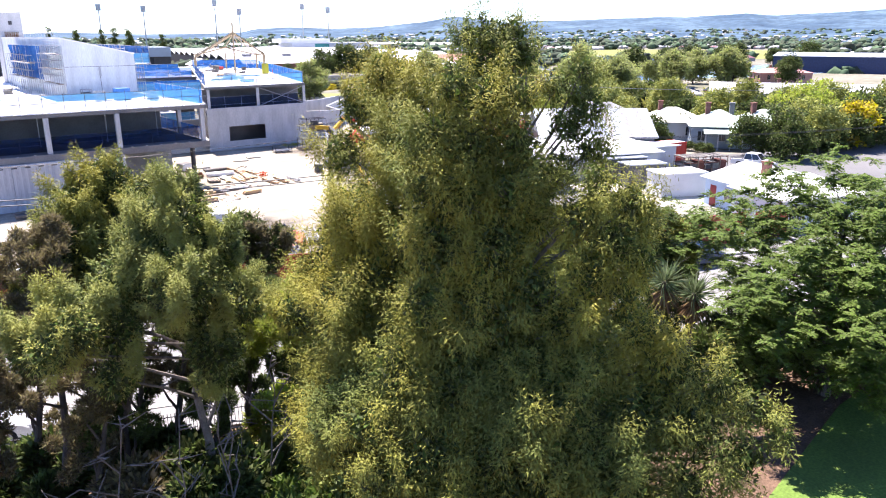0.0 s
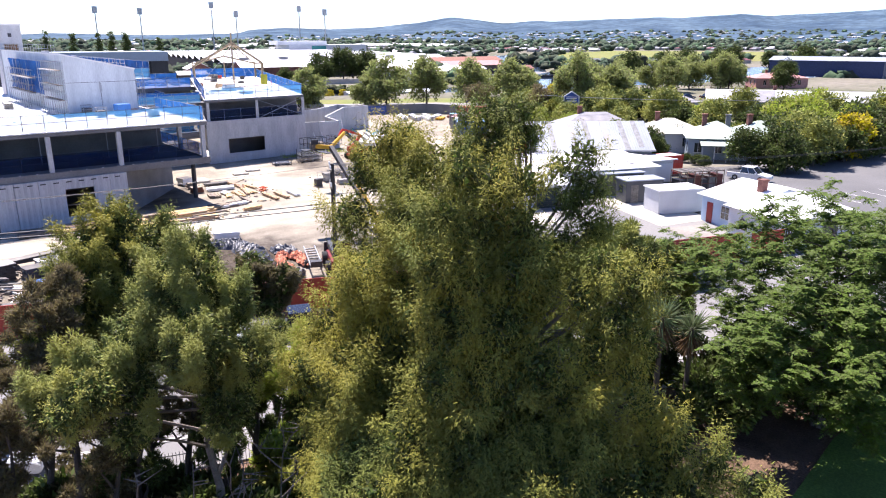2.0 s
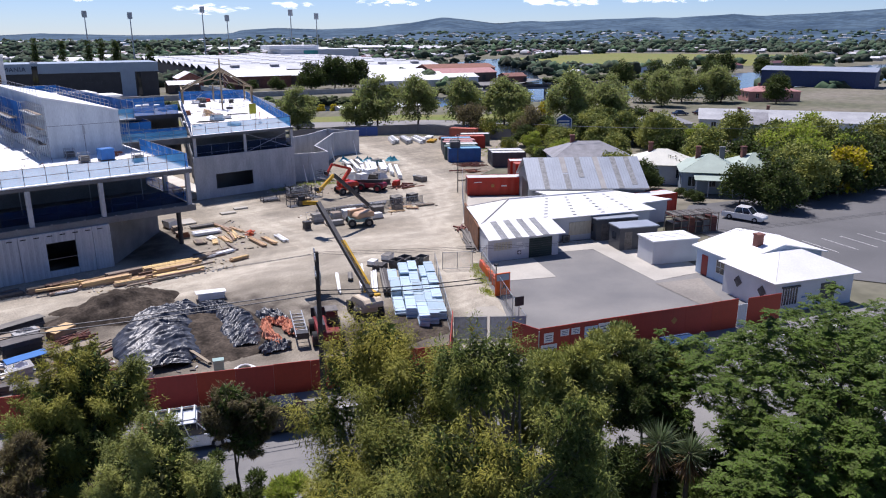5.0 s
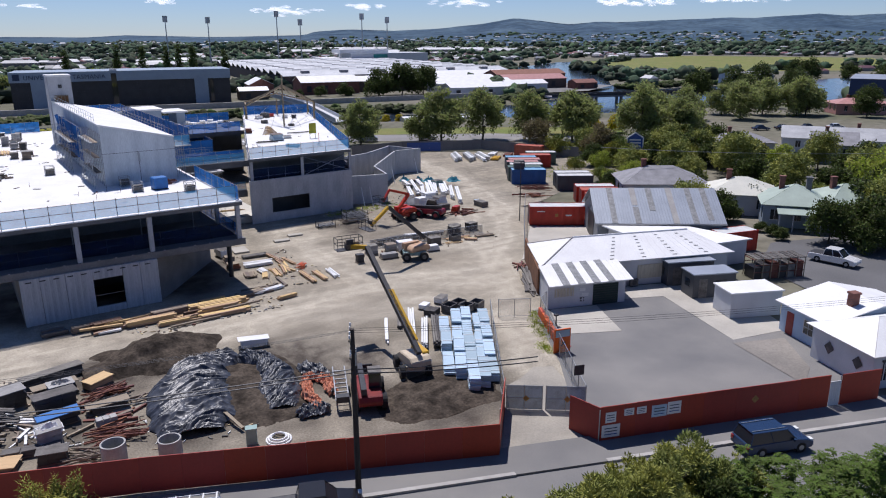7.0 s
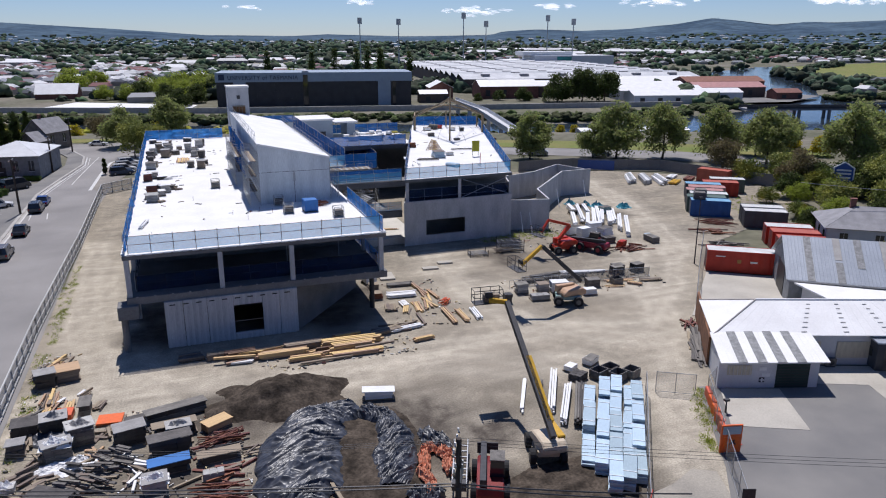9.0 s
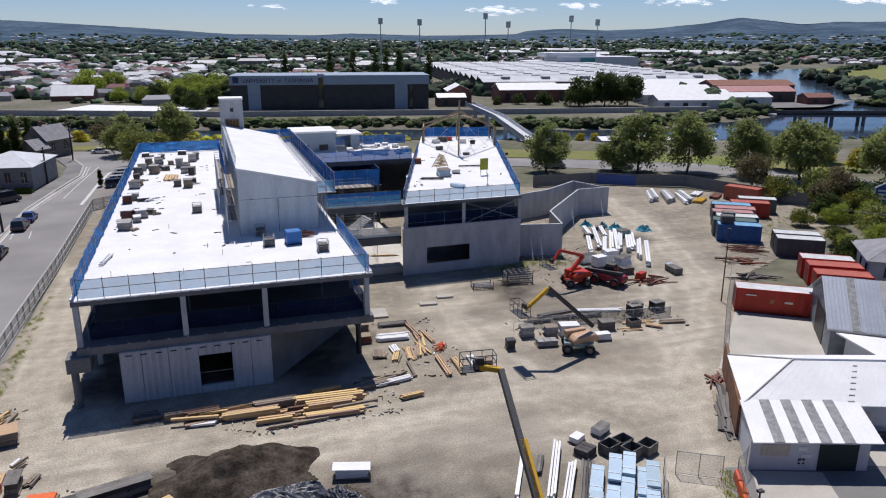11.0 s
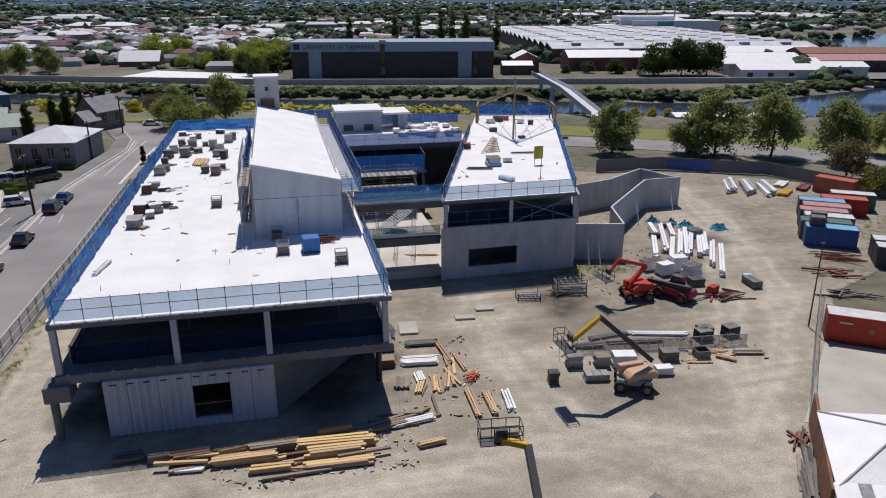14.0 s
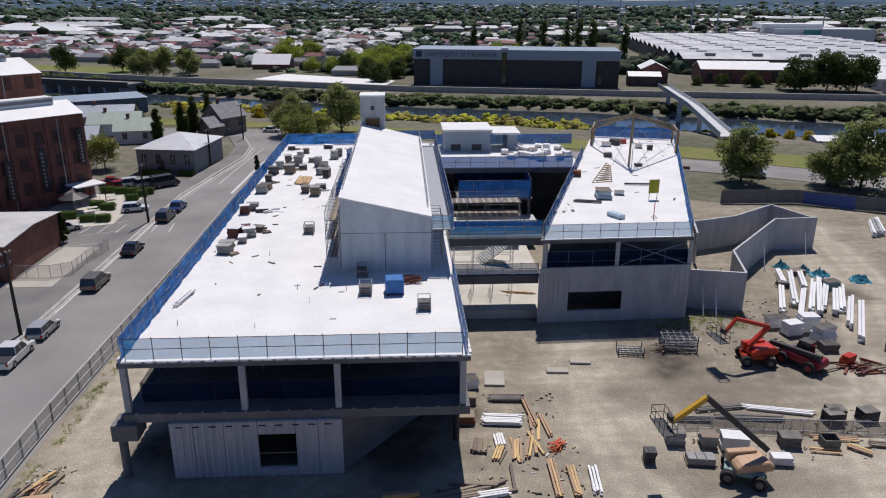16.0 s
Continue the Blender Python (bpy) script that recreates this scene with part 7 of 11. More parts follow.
# clutter in the front corner of the site
for x, y, rz, sx, sy, sz, mt, lid, lb in ((-0.1, -15.9, 8, 2.1, 1.4, 1.15, DARKCLAD, PALEPACK, "black bin with a pale metal lid"), (3.0, -13.1, 15, 4.4, 1.1, 0.7, GREYPACK, GREYPACK, "long dark bundle of steel under a sheet"), (2.9, -15.9, 8, 3.0, 1.0, 0.8, DARKCLAD, OLD_WOOD, "long low wooden crate of parts"),
                                          (2.6, -18.6, 6, 2.8, 1.2, 1.3, DARKCLAD, GREYPACK, "tall dark grey pallet load of boxes"), (3.2, -17.1, 10, 1.7, 1.3, 1.3, DARKCLAD, PALEPACK, "dark crate topped with crumpled white sheeting"), (2.5, -20.7, 4, 2.6, 1.1, 0.7, DARKCLAD, BLUEBOX, "dark load under a blue sheet"),
                                          (1.7, -23.2, 3, 1.5, 1.4, 1.1, PALEPACK, PALEPACK, "pale plastic-wrapped pallet load of sacks"), (-1.6, -12.4, -8, 2.0, 1.5, 0.14, ORANGE, None, "flat orange plastic sheet on a pallet"), (0.2, -12.9, 12, 1.7, 0.7, 0.2, PINE, None, "low stack of yellow boards"),
                                          (-4.9, -10.6, -5, 1.2, 1.3, 0.4, ORANGE, None, "orange plastic crate stack"), (-3.5, -10.2, 0, 0.9, 1.8, 0.8, GREYPACK, GREYPACK, "dark stack of ribbed frames"), (-5.3, -12.7, 4, 1.8, 1.5, 1.2, DARKCLAD, PALEPACK, "dark bin with a dull grey lid"),
                                          (-3.4, -14.7, 10, 1.8, 1.5, 1.3, GREYPACK, PALEPACK, "plastic-wrapped pallet of grey blocks"), (-4.7, -16.4, 20, 1.9, 1.5, 1.1, GREYPACK, PALEPACK, "pallet of blocks under pale sheets"), (-7.2, -12.4, 0, 1.8, 1.5, 0.9, DARKCLAD, GREYPACK, "dark dusty pallet load of blocks"),
                                          (-4.3, -22.4, -28, 2.6, 1.3, 0.8, GREYPACK, GREYPACK, "grey stack of panels"),
                                          (-7.4, -19.8, 0, 1.5, 1.0, 0.4, PALEPACK, None, "pale sacks on a pallet"), (-7.4, -15.0, 5, 1.2, 1.2, 0.8, GREYPACK, PALEPACK, "grey pallet load by the fence"), (5.7, -20.4, 6, 2.8, 0.9, 0.45, DARKCLAD, OLD_WOOD, "low bundle of dark tubes"), (5.2, -22.6, 0, 1.5, 0.8, 0.45, PALEPACK, None, "small pale bundle of wrapped lengths"),
                                          (5.8, -16.0, 28, 2.0, 1.1, 0.5, PINE, PINE, "yellow strapped timber formwork"), (18.2, -15.6, -14, 2.5, 1.0, 0.6, WRAP, WRAP, "pale stack of boards beside the black sheeting"), (-7.0, -4.4, 10, 1.6, 1.5, 1.2, DARKCLAD, PALEPACK, "dark stack of boards by the fence"),
                                          (-5.5, -3.4, 10, 1.9, 1.6, 0.9, OLD_WOOD, PINE, "yellow stack of formwork timber"), (-1.4, -24.6, -20, 2.4, 1.5, 0.25, OLD_WOOD, PINE, "flat stack of weathered boards"), (1.6, -25.6, -12, 1.8, 1.1, 0.7, DARKCLAD, GREYPACK, "dark load on a pallet"), (0.6, -23.9, -10, 3.4, 0.9, 0.4, GREYPACK, None, "row of dark frames on the ground")):
    crate(x, y, 0, rz, sx, sy, sz, mt, lb, lid=lid)
for x, y, rz in ((-0.8, -18.3, -36), (-1.6, -19.5, -30), (-2.5, -20.7, -40), (-3.6, -21.6, -32)):
    loose_boards(x, y, rz, 26, 1.5, 0.7, 0.35, GREYPACK, "slumped stack of dark ribbed panels", 1.2, 9)
for k, (x, y, rz, mt) in enumerate(((-6.0, -17.4, 20, OLD_WOOD), (-2.2, -16.8, -30, PINE), (0.4, -21.6, 40, WRAP), (-6.0, -20.8, 70, OLD_WOOD), (4.6, -19.0, 10, RUST), (-1.0, -14.2, 80, OLD_WOOD), (1.2, -14.4, -15, GREYPACK), (-3.0, -18.0, 15, WRAP))):
    loose_boards(x, y, rz, 9, 1.6, 0.5, 0.4, mt, "scattered offcuts between the stacked loads", 0.3, 40)
for x, y, rz, l, mt in ((-6.2, -9.4, 78, 2.6, PINE), (-4.8, -9.2, 86, 2.2, PINE), (-6.6, -3.0, 60, 2.8, OLD_WOOD), (-7.6, -1.6, 75, 3.4, OLD_WOOD), (-2.6, -9.6, 70, 1.4, OLD_WOOD), (-7.2, -11.6, 65, 2.0, OLD_WOOD), (-0.4, -18.0, -50, 2.6, WRAP), (-7.0, -22.5, 10, 2.0, WRAP)):
    timber_stack(x, y, rz, l, 0.8, 2, mt, "loose boards dropped near the fence", jitter=0.3)


def rebar_heap(x, y, rz, n, l, w, mat, label):
    s = thing("steel_heap", x, y, 0, rz, label, "steel", "heaps of steel")
    g = random.Random(int(x * 7 + y * 13))
    for i in range(n):
        z = 0.08 + g.random() * 0.45
        a = Vector((g.uniform(-.5, .5) * w, g.uniform(-.5, .5) * w, z))
        t = g.gauss(0, 0.35)
        dv = Vector((math.cos(t), math.sin(t), g.uniform(-.06, .06))) * l * g.uniform(0.5, 1)
        rod("bar", s, mat, a - dv / 2, a + dv / 2, g.uniform(0.03, 0.06))
    return s


rebar_heap(6.2, -18.2, 15, 26, 3.4, 1.2, RUST, "heap of red-painted steel props")
rebar_heap(5.4, -24.8, -15, 40, 3.2, 1.6, RUST, "tangle of rusty red steel frames")
rebar_heap(3.6, -26.6, -20, 24, 3.0, 1.2, OLD_WOOD, "heap of brown timber and steel offcuts")
rebar_heap(6.2, -19.6, 5, 18, 2.6, 0.6, DARK_STEEL, "low heap of dark steel tubes")
rebar_heap(9.2, -26.4, 20, 26, 1.8, 1.0, STEEL, "grey steel basket frames beside the black sheet")
for x, y, l, w, k in ((45.9, 18.9, 3.2, 2.2, 5), (40.8, 17.9, 2.4, 1.4, 2)):
    fs = thing("frame_stack", x, y, 0, -8, "stack of grey steel scaffold frames", "scaffold frames", "stacks of frames")
    for q in range(k):
        z = 0.12 + q * 0.28
        for yy in (-w / 2, -w / 6, w / 6, w / 2):
            rod("rail", fs, STEEL if q % 2 else DARK_STEEL, (-l / 2, yy, z), (l / 2, yy + 0.05 * q, z), 0.045)
        for i in range(6):
            rod("rung", fs, STEEL, (-l / 2 + l * i / 5, -w / 2, z), (-l / 2 + l * i / 5, w / 2, z), 0.035)
    for sx in (-l / 2, l / 2):
        for sy in (-w / 2, w / 2):
            rod("upright", fs, DARK_STEEL, (sx, sy, 0), (sx, sy, 0.3 + k * 0.28), 0.05)
rebar_heap(44.6, 18.2, 0, 14, 2.8, 0.6, OLD_WOOD, "loose battens near the wing")
rebar_heap(61.4, 13.6, 30, 16, 1.6, 1.0, RUST, "heap of rusty machine parts")
crate(60.6, 14.6, 0, 25, 1.3, 0.9, 0.9, LIFT_RED, "red compressor housing on a skid", "compressor", "", False)
rebar_heap(82.0, 21.2, -20, 34, 4.5, 3.0, RUST, "heap of rusty steel beside the containers")
rebar_heap(30.6, 2.6, 50, 18, 1.6, 0.5, ORANGE, "tangle of orange plastic tube")


def heap(name, x, y, rx, ry, h, mat, label, cat, seed, rough=0.3, z=0.0, smooth=True, power=1.4):
    ob = thing(name, x, y, z, 0, label, cat)
    bm = bmesh.new()
    n = 56
    rows = []
    for j in range(n + 1):
        row = []
        for i in range(n + 1):
            u, v = 2 * i / n - 1, 2 * j / n - 1
            r = math.sqrt(u * u + v * v)
            edge = 1 + 0.4 * noise.noise(Vector((u * 1.5 + seed, v * 1.5, 2)))
            k = max(0, 1 - (r / edge) ** power)
            q = noise.fractal(Vector((u * 3 + seed, v * 3, 5)), 1.0, 2.0, 5)
            row.append(bm.verts.new((u * rx * 1.15, v * ry * 1.15, h * k * (1 + rough * q) + (0.04 * abs(q) if k > 0 else 0) - (0.1 if k <= 0 else 0))))
        rows.append(row)
    for r0, r1 in zip(rows, rows[1:]):
        for i in range(n):
            bm.faces.new((r0[i], r0[i + 1], r1[i + 1], r1[i]))
    part("mound", bm, mat, ob, smooth=smooth)
    return ob


heap("soil_heap", 10.8, -13.2, 5.0, 3.2, 1.7, SOIL, "dark brown heap of soil", "soil", 1)
heap("soil_heap", 14.6, -22.4, 4.2, 6.2, 0.55, SOIL, "low dark mound of soil between the black sheets", "soil", 7, 0.5)
heap("soil_heap", 26.6, -32.0, 4.6, 3.0, 0.3, SOIL, "low spread of dark soil beside the hoarding", "soil", 12, 0.6)
for k, (x, y, r) in enumerate(((-4.9, -18.0, 1.5), (-3.4, -17.3, 0.9), (-6.4, -22.0, 1.1))):
    heap("plastic_wrap", x, y, r, r * 0.7, 0.25, WRAP, "crumpled white plastic wrapping on the ground", "plastic", 60 + k, 0.9, smooth=False)


for k, (x, y, z, r) in enumerate(((-3.4, -14.7, 1.32, 0.85), (-4.7, -16.4, 1.12, 0.9), (3.2, -17.1, 1.32, 0.75), (1.7, -23.2, 1.12, 0.75), (-5.3, -12.7, 1.22, 0.7), (-7.4, -19.8, 0.42, 0.6))):
    heap("plastic_wrap", x, y, r, r * 0.75, 0.35, WRAP if k % 2 else PALEPACK, "crumpled pale plastic sheet thrown over a load", "plastic", 80 + k, 0.9, z, False)
heap("plastic_sheet", -5.6, -13.6, 1.6, 1.0, 0.5, TARP, "dark plastic sheeting bunched among pallets", "tarpaulin", 41, 0.7)


def tarp(x, y, rz, sx, sy, h, seed, label, mat=TARP):
    """Crumpled sheeting: sharp ridges over a low mound."""
    ob = thing("plastic_sheet", x, y, 0, rz, label, "tarpaulin")
    bm = bmesh.new()
    nx = ny = 84 if sx * sy > 4 else 36
    rows = []
    for j in range(ny + 1):
        row = []
        for i in range(nx + 1):
            u, v = 2 * i / nx - 1, 2 * j / ny - 1
            e = (1 + 0.3 * noise.noise(Vector((u * 2 + seed, v * 2, 0)))) * (1 - 0.24 * abs(u * v))
            base = h * max(0, 1 - (u * u + v * v) * 0.55)
            wx, wy = u + 0.3 * noise.noise(Vector((u * 2, v * 2, seed))), v + 0.3 * noise.noise(Vector((u * 2, v * 2, seed + 9)))
            f = 1 - abs(noise.noise(Vector((wx * 3.2 + wy * 1.4 + seed, wy * 1.8, 1))))
            f2 = 1 - abs(noise.noise(Vector((wx * 6.5 + wy * 2.4 + seed, wy * 2.2, 4))))
            f3 = 1 - abs(noise.noise(Vector((wx * 7 - wy * 9 + seed, wy * 14 + wx * 5, 8))))
            row.append(bm.verts.new((u * sx * e, v * sy * e, 0.02 + base + (0.38 * f ** 5 + 0.24 * f2 ** 6 + 0.07 * f3 ** 5) * (0.35 + 0.65 * min(1, 3 * (1.05 - max(abs(u), abs(v))))))))
        rows.append(row)
    for r0, r1 in zip(rows, rows[1:]):
        for i in range(nx):
            bm.faces.new((r0[i], r0[i + 1], r1[i + 1], r1[i]))
    part("sheet", bm, mat, ob, smooth=True)
    return ob


def swath(path, label, seed, mat=TARP):
    """Sheeting drawn along a bent line of (x, y, half width, height), gathered into folds that run down its slopes."""
    x0, y0 = path[0][:2]
    ob = thing("plastic_sheet", x0, y0, 0, 0, label, "tarpaulin")
    bm = bmesh.new()
    n, m = 230, 100
    keys = np.linspace(0, 1, len(path))
    rows = []
    for i in range(n + 1):
        t = i / n
        x, y, w, h = (float(np.interp(t, keys, [p[q] for p in path])) for q in range(4))
        xa, ya = (float(np.interp(max(0, t - 0.06), keys, [p[q] for p in path])) for q in range(2))
        xb, yb = (float(np.interp(min(1, t + 0.06), keys, [p[q] for p in path])) for q in range(2))
        side = Vector((-(yb - ya), xb - xa)).normalized()
        row = []
        for j in range(m + 1):
            v = 2 * j / m - 1
            e = 1 + 0.2 * noise.noise(Vector((t * 9 + seed, 3 if v > 0 else 8, 0)))
            q = Vector((t * 15 + seed, v * 0.8, 2))
            q.x += 1.8 * noise.noise(Vector((t * 4, v * 1.4, seed))) + v * 1.6
            f = 1 - abs(noise.noise(q))
            f2 = 1 - abs(noise.noise(Vector((q.x * 2.1, v * 1.7 + t * 3, 7))))
            f3 = 1 - abs(noise.noise(Vector((q.x * 4.0 + v * 2, v * 3 - t * 8, 11))))
            edge = min(1, 4 * (1.02 - abs(v)), 30 * t + 0.1, 30 * (1 - t) + 0.1)
            z = h * max(0, 1 - v * v) ** 0.8 + (0.24 * f ** 5 + 0.19 * f2 ** 5 + 0.09 * f3 ** 4) * (0.3 + 0.7 * edge)
            row.append(bm.verts.new((x + side.x * v * w * e - x0, y + side.y * v * w * e - y0, 0.02 + z)))
        rows.append(row)
    for r0, r1 in zip(rows, rows[1:]):
        for j in range(m):
            bm.faces.new((r0[j], r0[j + 1], r1[j + 1], r1[j]))
    part("sheet", bm, mat, ob, smooth=True)
    return ob


swath([(9.8, -27.6, 2.0, 0.5), (10.4, -24.8, 3.0, 0.8), (11.3, -21.2, 3.1, 1.1), (12.9, -18.2, 2.4, 1.0), (15.9, -16.9, 1.1, 0.6)], "crumpled glossy black plastic sheet over a ring of soil", 3)
swath([(16.4, -17.5, 0.9, 0.5), (17.8, -19.4, 1.0, 0.6), (17.7, -22.0, 1.3, 0.7), (16.8, -24.8, 1.7, 0.6), (16.0, -27.6, 1.0, 0.25)], "crumpled black plastic sheet trailing over soil", 8)
tarp(20.2, -23.4, 25, 0.8, 1.6, 0.3, 15, "torn black plastic sheet beside orange netting")
tarp(17.6, -29.2, -10, 1.3, 0.8, 0.25, 21, "bunched black plastic scraps")
for k, (x, y, sx, sy, rz) in enumerate(((18.7, -25.6, 0.45, 1.1, -15), (18.2, -27.6, 0.4, 1.2, 10), (18.0, -29.0, 0.35, 0.8, -20), (20.3, -25.4, 0.5, 0.9, 20), (20.0, -27.0, 0.45, 1.0, -5), (19.4, -24.4, 0.6, 0.5, 0))):
    tarp(x, y, rz, sx, sy, 0.2, 31 + k, "bunched strip of faded orange barrier mesh", SALMON)
for x, y, r, h in ((4.7, -28.3, 0.75, 1.6), (7.8, -29.3, 0.72, 1.35)):
    p = thing("concrete_pipe", x, y, 0, 0, "pale concrete pipe section standing on end", "pipe", "pipe sections")
    bm = bmesh.new()
    n = 24
    for k in range(n):
        a, b = k * math.tau / n, (k + 1) * math.tau / n
        q = [[(math.cos(t) * R, math.sin(t) * R, z) for t in (a, b)] for R in (r, r - 0.1) for z in (0, h)]
        vo = [[bm.verts.new(v) for v in e] for e in q]
        for e, f in ((0, 1), (3, 2), (1, 3), (2, 0)):
            bm.faces.new((vo[e][0], vo[e][1], vo[f][1], vo[f][0]))
    bmesh.ops.remove_doubles(bm, verts=bm.verts[:], dist=0.001)
    part("pipe_wall", bm, PIPE, p, smooth=False)
ds = thing("plank", 12.2, -26.6, 0, 100, "long grey plank lying over the soil edge", "timber")
piece("board", ds, OLD_WOOD, pose(0, 0, 0.5, 0, -6, 0), 4.6, 0.24, 0.08)
cb = thing("cabinet", 12.6, -30.6, 0, -20, "green service cabinet beside the hoarding", "cabinet")
box_part("body", cb, TEAL, -0.35, -0.25, 0, 0.35, 0.25, 1.1, bevel=0.02)
box_part("lid", cb, TEAL, -0.38, -0.28, 1.1, 0.38, 0.28, 1.18)
coil = thing("hose_coil", 14.2, -31.2, 0, 0, "pale coil of hose on the ground", "hose")
for k in range(3):
    bm = bmesh.new()
    r = 0.8 - 0.15 * k
    for i in range(20):
        a, b = i * math.tau / 20, (i + 1) * math.tau / 20
        tube(bm, (math.cos(a) * r, math.sin(a) * r, 0.06 + k * 0.1), (math.cos(b) * r, math.sin(b) * r, 0.06 + k * 0.1), 0.07, n=6, caps=False)
    part("loop", bm, WRAP, coil)
# pale blue and white panel packs by the driveway
g = random.Random(5)
for (ax, ay), (bx, by) in (((28.6, -30.2), (34.6, -20.4)), ((28.9, -31.4), (36.3, -19.9)), ((28.7, -33.3), (37.4, -19.9)), ((29.8, -33.2), (37.3, -22.0)), ((30.8, -32.9), (38.1, -21.8))):
    run = Vector((bx - ax, by - ay))
    n = max(3, round(run.length / 3.4))
    for q in range(n):
        p = Vector((ax, ay)) + run * ((q + 0.5) / n)
        s = thing("panel_pack", p.x, p.y, 0.0, math.degrees(math.atan2(run.y, run.x)) + g.uniform(-1.5, 1.5), "pale blue strapped pack of long wall panels", "panel pack", "packs of panels")
        l, k = run.length / n - g.uniform(0.05, 0.5), g.choice((3, 4, 5, 6))
        for c in range(k):
            piece("panel", s, BLUEPACK, pose(g.uniform(-.12, .12), g.uniform(-.03, .03), 0.1 + c * 0.17, 0, 0, g.uniform(-.6, .6)), l, 0.86, 0.15)
        for c in (-0.3, 0.3):
            piece("strap", s, WRAP, Matrix.Translation((c * l, 0, 0.1)), 0.05, 0.9, 0.17 * k + 0.012)
            piece("bearer", s, OLD_WOOD, Matrix.Translation((c * l, 0, 0)), 0.12, 0.9, 0.1)
for x, y, sx, sy, sz, mt in ((35.1, -16.4, 1.2, 0.9, 0.4, WRAP), (37.4, -15.9, 1.5, 0.9, 0.5, WRAP), (34.8, -18.2, 1.4, 1.2, 0.5, GREYPACK)):
    crate(x, y, 0, 30, sx, sy, sz, mt, "loose load beside the steel bins")
for ax, ay, bx, by, w, k, mt in ((33.5, -16.4, 29.8, -22.8, 0.6, 4, WRAP), (33.3, -19.2, 29.8, -24.7, 0.55, 4, WRAP), (34.3, -19.6, 30.8, -25.4, 0.95, 5, GREYPACK), (30.6, -16.7, 27.7, -22.0, 0.3, 2, WRAP), (31.6, -17.6, 30.4, -19.6, 0.5, 2, GREYPACK)):
    d = Vector((ax - bx, ay - by))
    timber_stack((ax + bx) / 2, (ay + by) / 2, math.degrees(math.atan2(d.y, d.x)), d.length, w, k, mt, "bundle of white-wrapped and grey lengths by the panels", jitter=0.02, group="wrapped bundles", bw=0.14, bh=0.12)
for x, y, rz in ((36.6, -18.5, 20), (37.9, -18.2, 18), (37.9, -19.4, 20), (39.3, -19.3, 24), (51.5, 1.8, -6)):
    b = thing("steel_bin", x, y, 0.06, rz, "open dark grey steel waste bin", "bin", "steel bins")
    h = 0.75
    for sx, sy, wx, wy in ((-0.6, 0, 0.06, 1.0), (0.6, 0, 0.06, 1.0), (0, -0.5, 1.2, 0.06), (0, 0.5, 1.2, 0.06)):
        piece("side", b, GREYPACK, Matrix.Translation((sx, sy, 0)), wx, wy, h)
    piece("floor", b, DARK_STEEL, Matrix.Translation((0, 0, 0.02)), 1.2, 1.0, 0.05)
    for q in (-0.3, 0.3):
        piece("skid", b, DARK_STEEL, Matrix.Translation((q, 0, -0.06)), 0.12, 1.0, 0.06)
for x, y, sx, sy, sz, mt in ((24.6, 12.2, 1.5, 1.5, 0.8, WRAP), (24.4, 9.6, 1.3, 1.2, 0.6, OLD_WOOD), (23.9, 6.6, 1.3, 1.2, 0.6, RUST)):
    crate(x, y, 0, random.uniform(-10, 10), sx, sy, sz, mt, "pallet load among the stacked materials")
for x, y, sx, sy in ((27.0, 13.4, 1.8, 2.6), (33.0, 14.6, 2.0, 0.9), (35.5, 16.2, 1.9, 0.8)):
    s = thing("concrete_slab", x, y, 0, -5, "loose pale precast slab lying on the ground", "slab", "loose slabs")
    box_part("slab_body", s, SLABC, -sx / 2, -sy / 2, 0, sx / 2, sy / 2, 0.2, bevel=0.02)
# white-wrapped beams by the ramp walls
BEAMS = ((65.6, 38.2, 64.3, 34.0), (63.5, 33.1, 60.0, 25.9), (66.9, 37.7, 62.4, 27.7), (68.1, 37.6, 65.9, 32.1), (65.5, 31.7, 61.4, 24.7), (68.1, 34.3, 63.2, 25.8),
         (69.2, 35.1, 63.9, 25.3), (70.2, 35.1, 64.7, 26.1), (69.2, 31.6, 65.6, 25.3), (70.9, 33.3, 66.6, 25.6), (69.8, 29.4, 65.2, 22.0), (70.2, 28.1, 64.5, 18.8))
for ax, ay, bx, by in BEAMS:
    d = Vector((ax - bx, ay - by))
    timber_stack((ax + bx) / 2, (ay + by) / 2, math.degrees(math.atan2(d.y, d.x)), d.length * 1.03, 0.62, 3, WRAP, "white plastic-wrapped bundle of long beams", jitter=0.012, group="wrapped beams", bw=0.28, bh=0.22)
for x, y, r in ((67.3, 40.5, 0.9), (69.4, 38.9, 0.8), (70.6, 37.4, 1.1), (74.6, 35.4, 1.2)):
    heap("plastic_wrap", x, y, r, r * 0.8, 0.7, TEALWRAP, "crumpled heap of teal plastic wrap", "plastic", int(x), 0.8, smooth=False)
for x, y, sx, sy, sz, mt in ((57.8, 23.0, 2.4, 1.1, 1.1, WRAP), (58.6, 21.2, 2.0, 1.3, 1.3, WRAP), (60.6, 22.0, 2.0, 1.5, 1.7, WRAP), (61.0, 19.6, 2.2, 1.4, 1.5, WRAP), (66.9, 16.9, 1.1, 2.2, 0.5, BLUEPACK), (60.4, 17.6, 1.7, 1.4, 0.7, GREYPACK), (66.4, 16.0, 1.2, 2.4, 0.7, GREYPACK), (69.6, 33.2, 1.8, 1.4, 0.9, TEAL), (64.2, 34.0, 1.6, 1.2, 0.6, GREYPACK), (68.0, 38.0, 1.8, 1.4, 0.5, OLD_WOOD)):
    crate(x, y, 0, random.uniform(-20, 20), sx, sy, sz, mt, "white or grey pallet load by the wrapped beams")
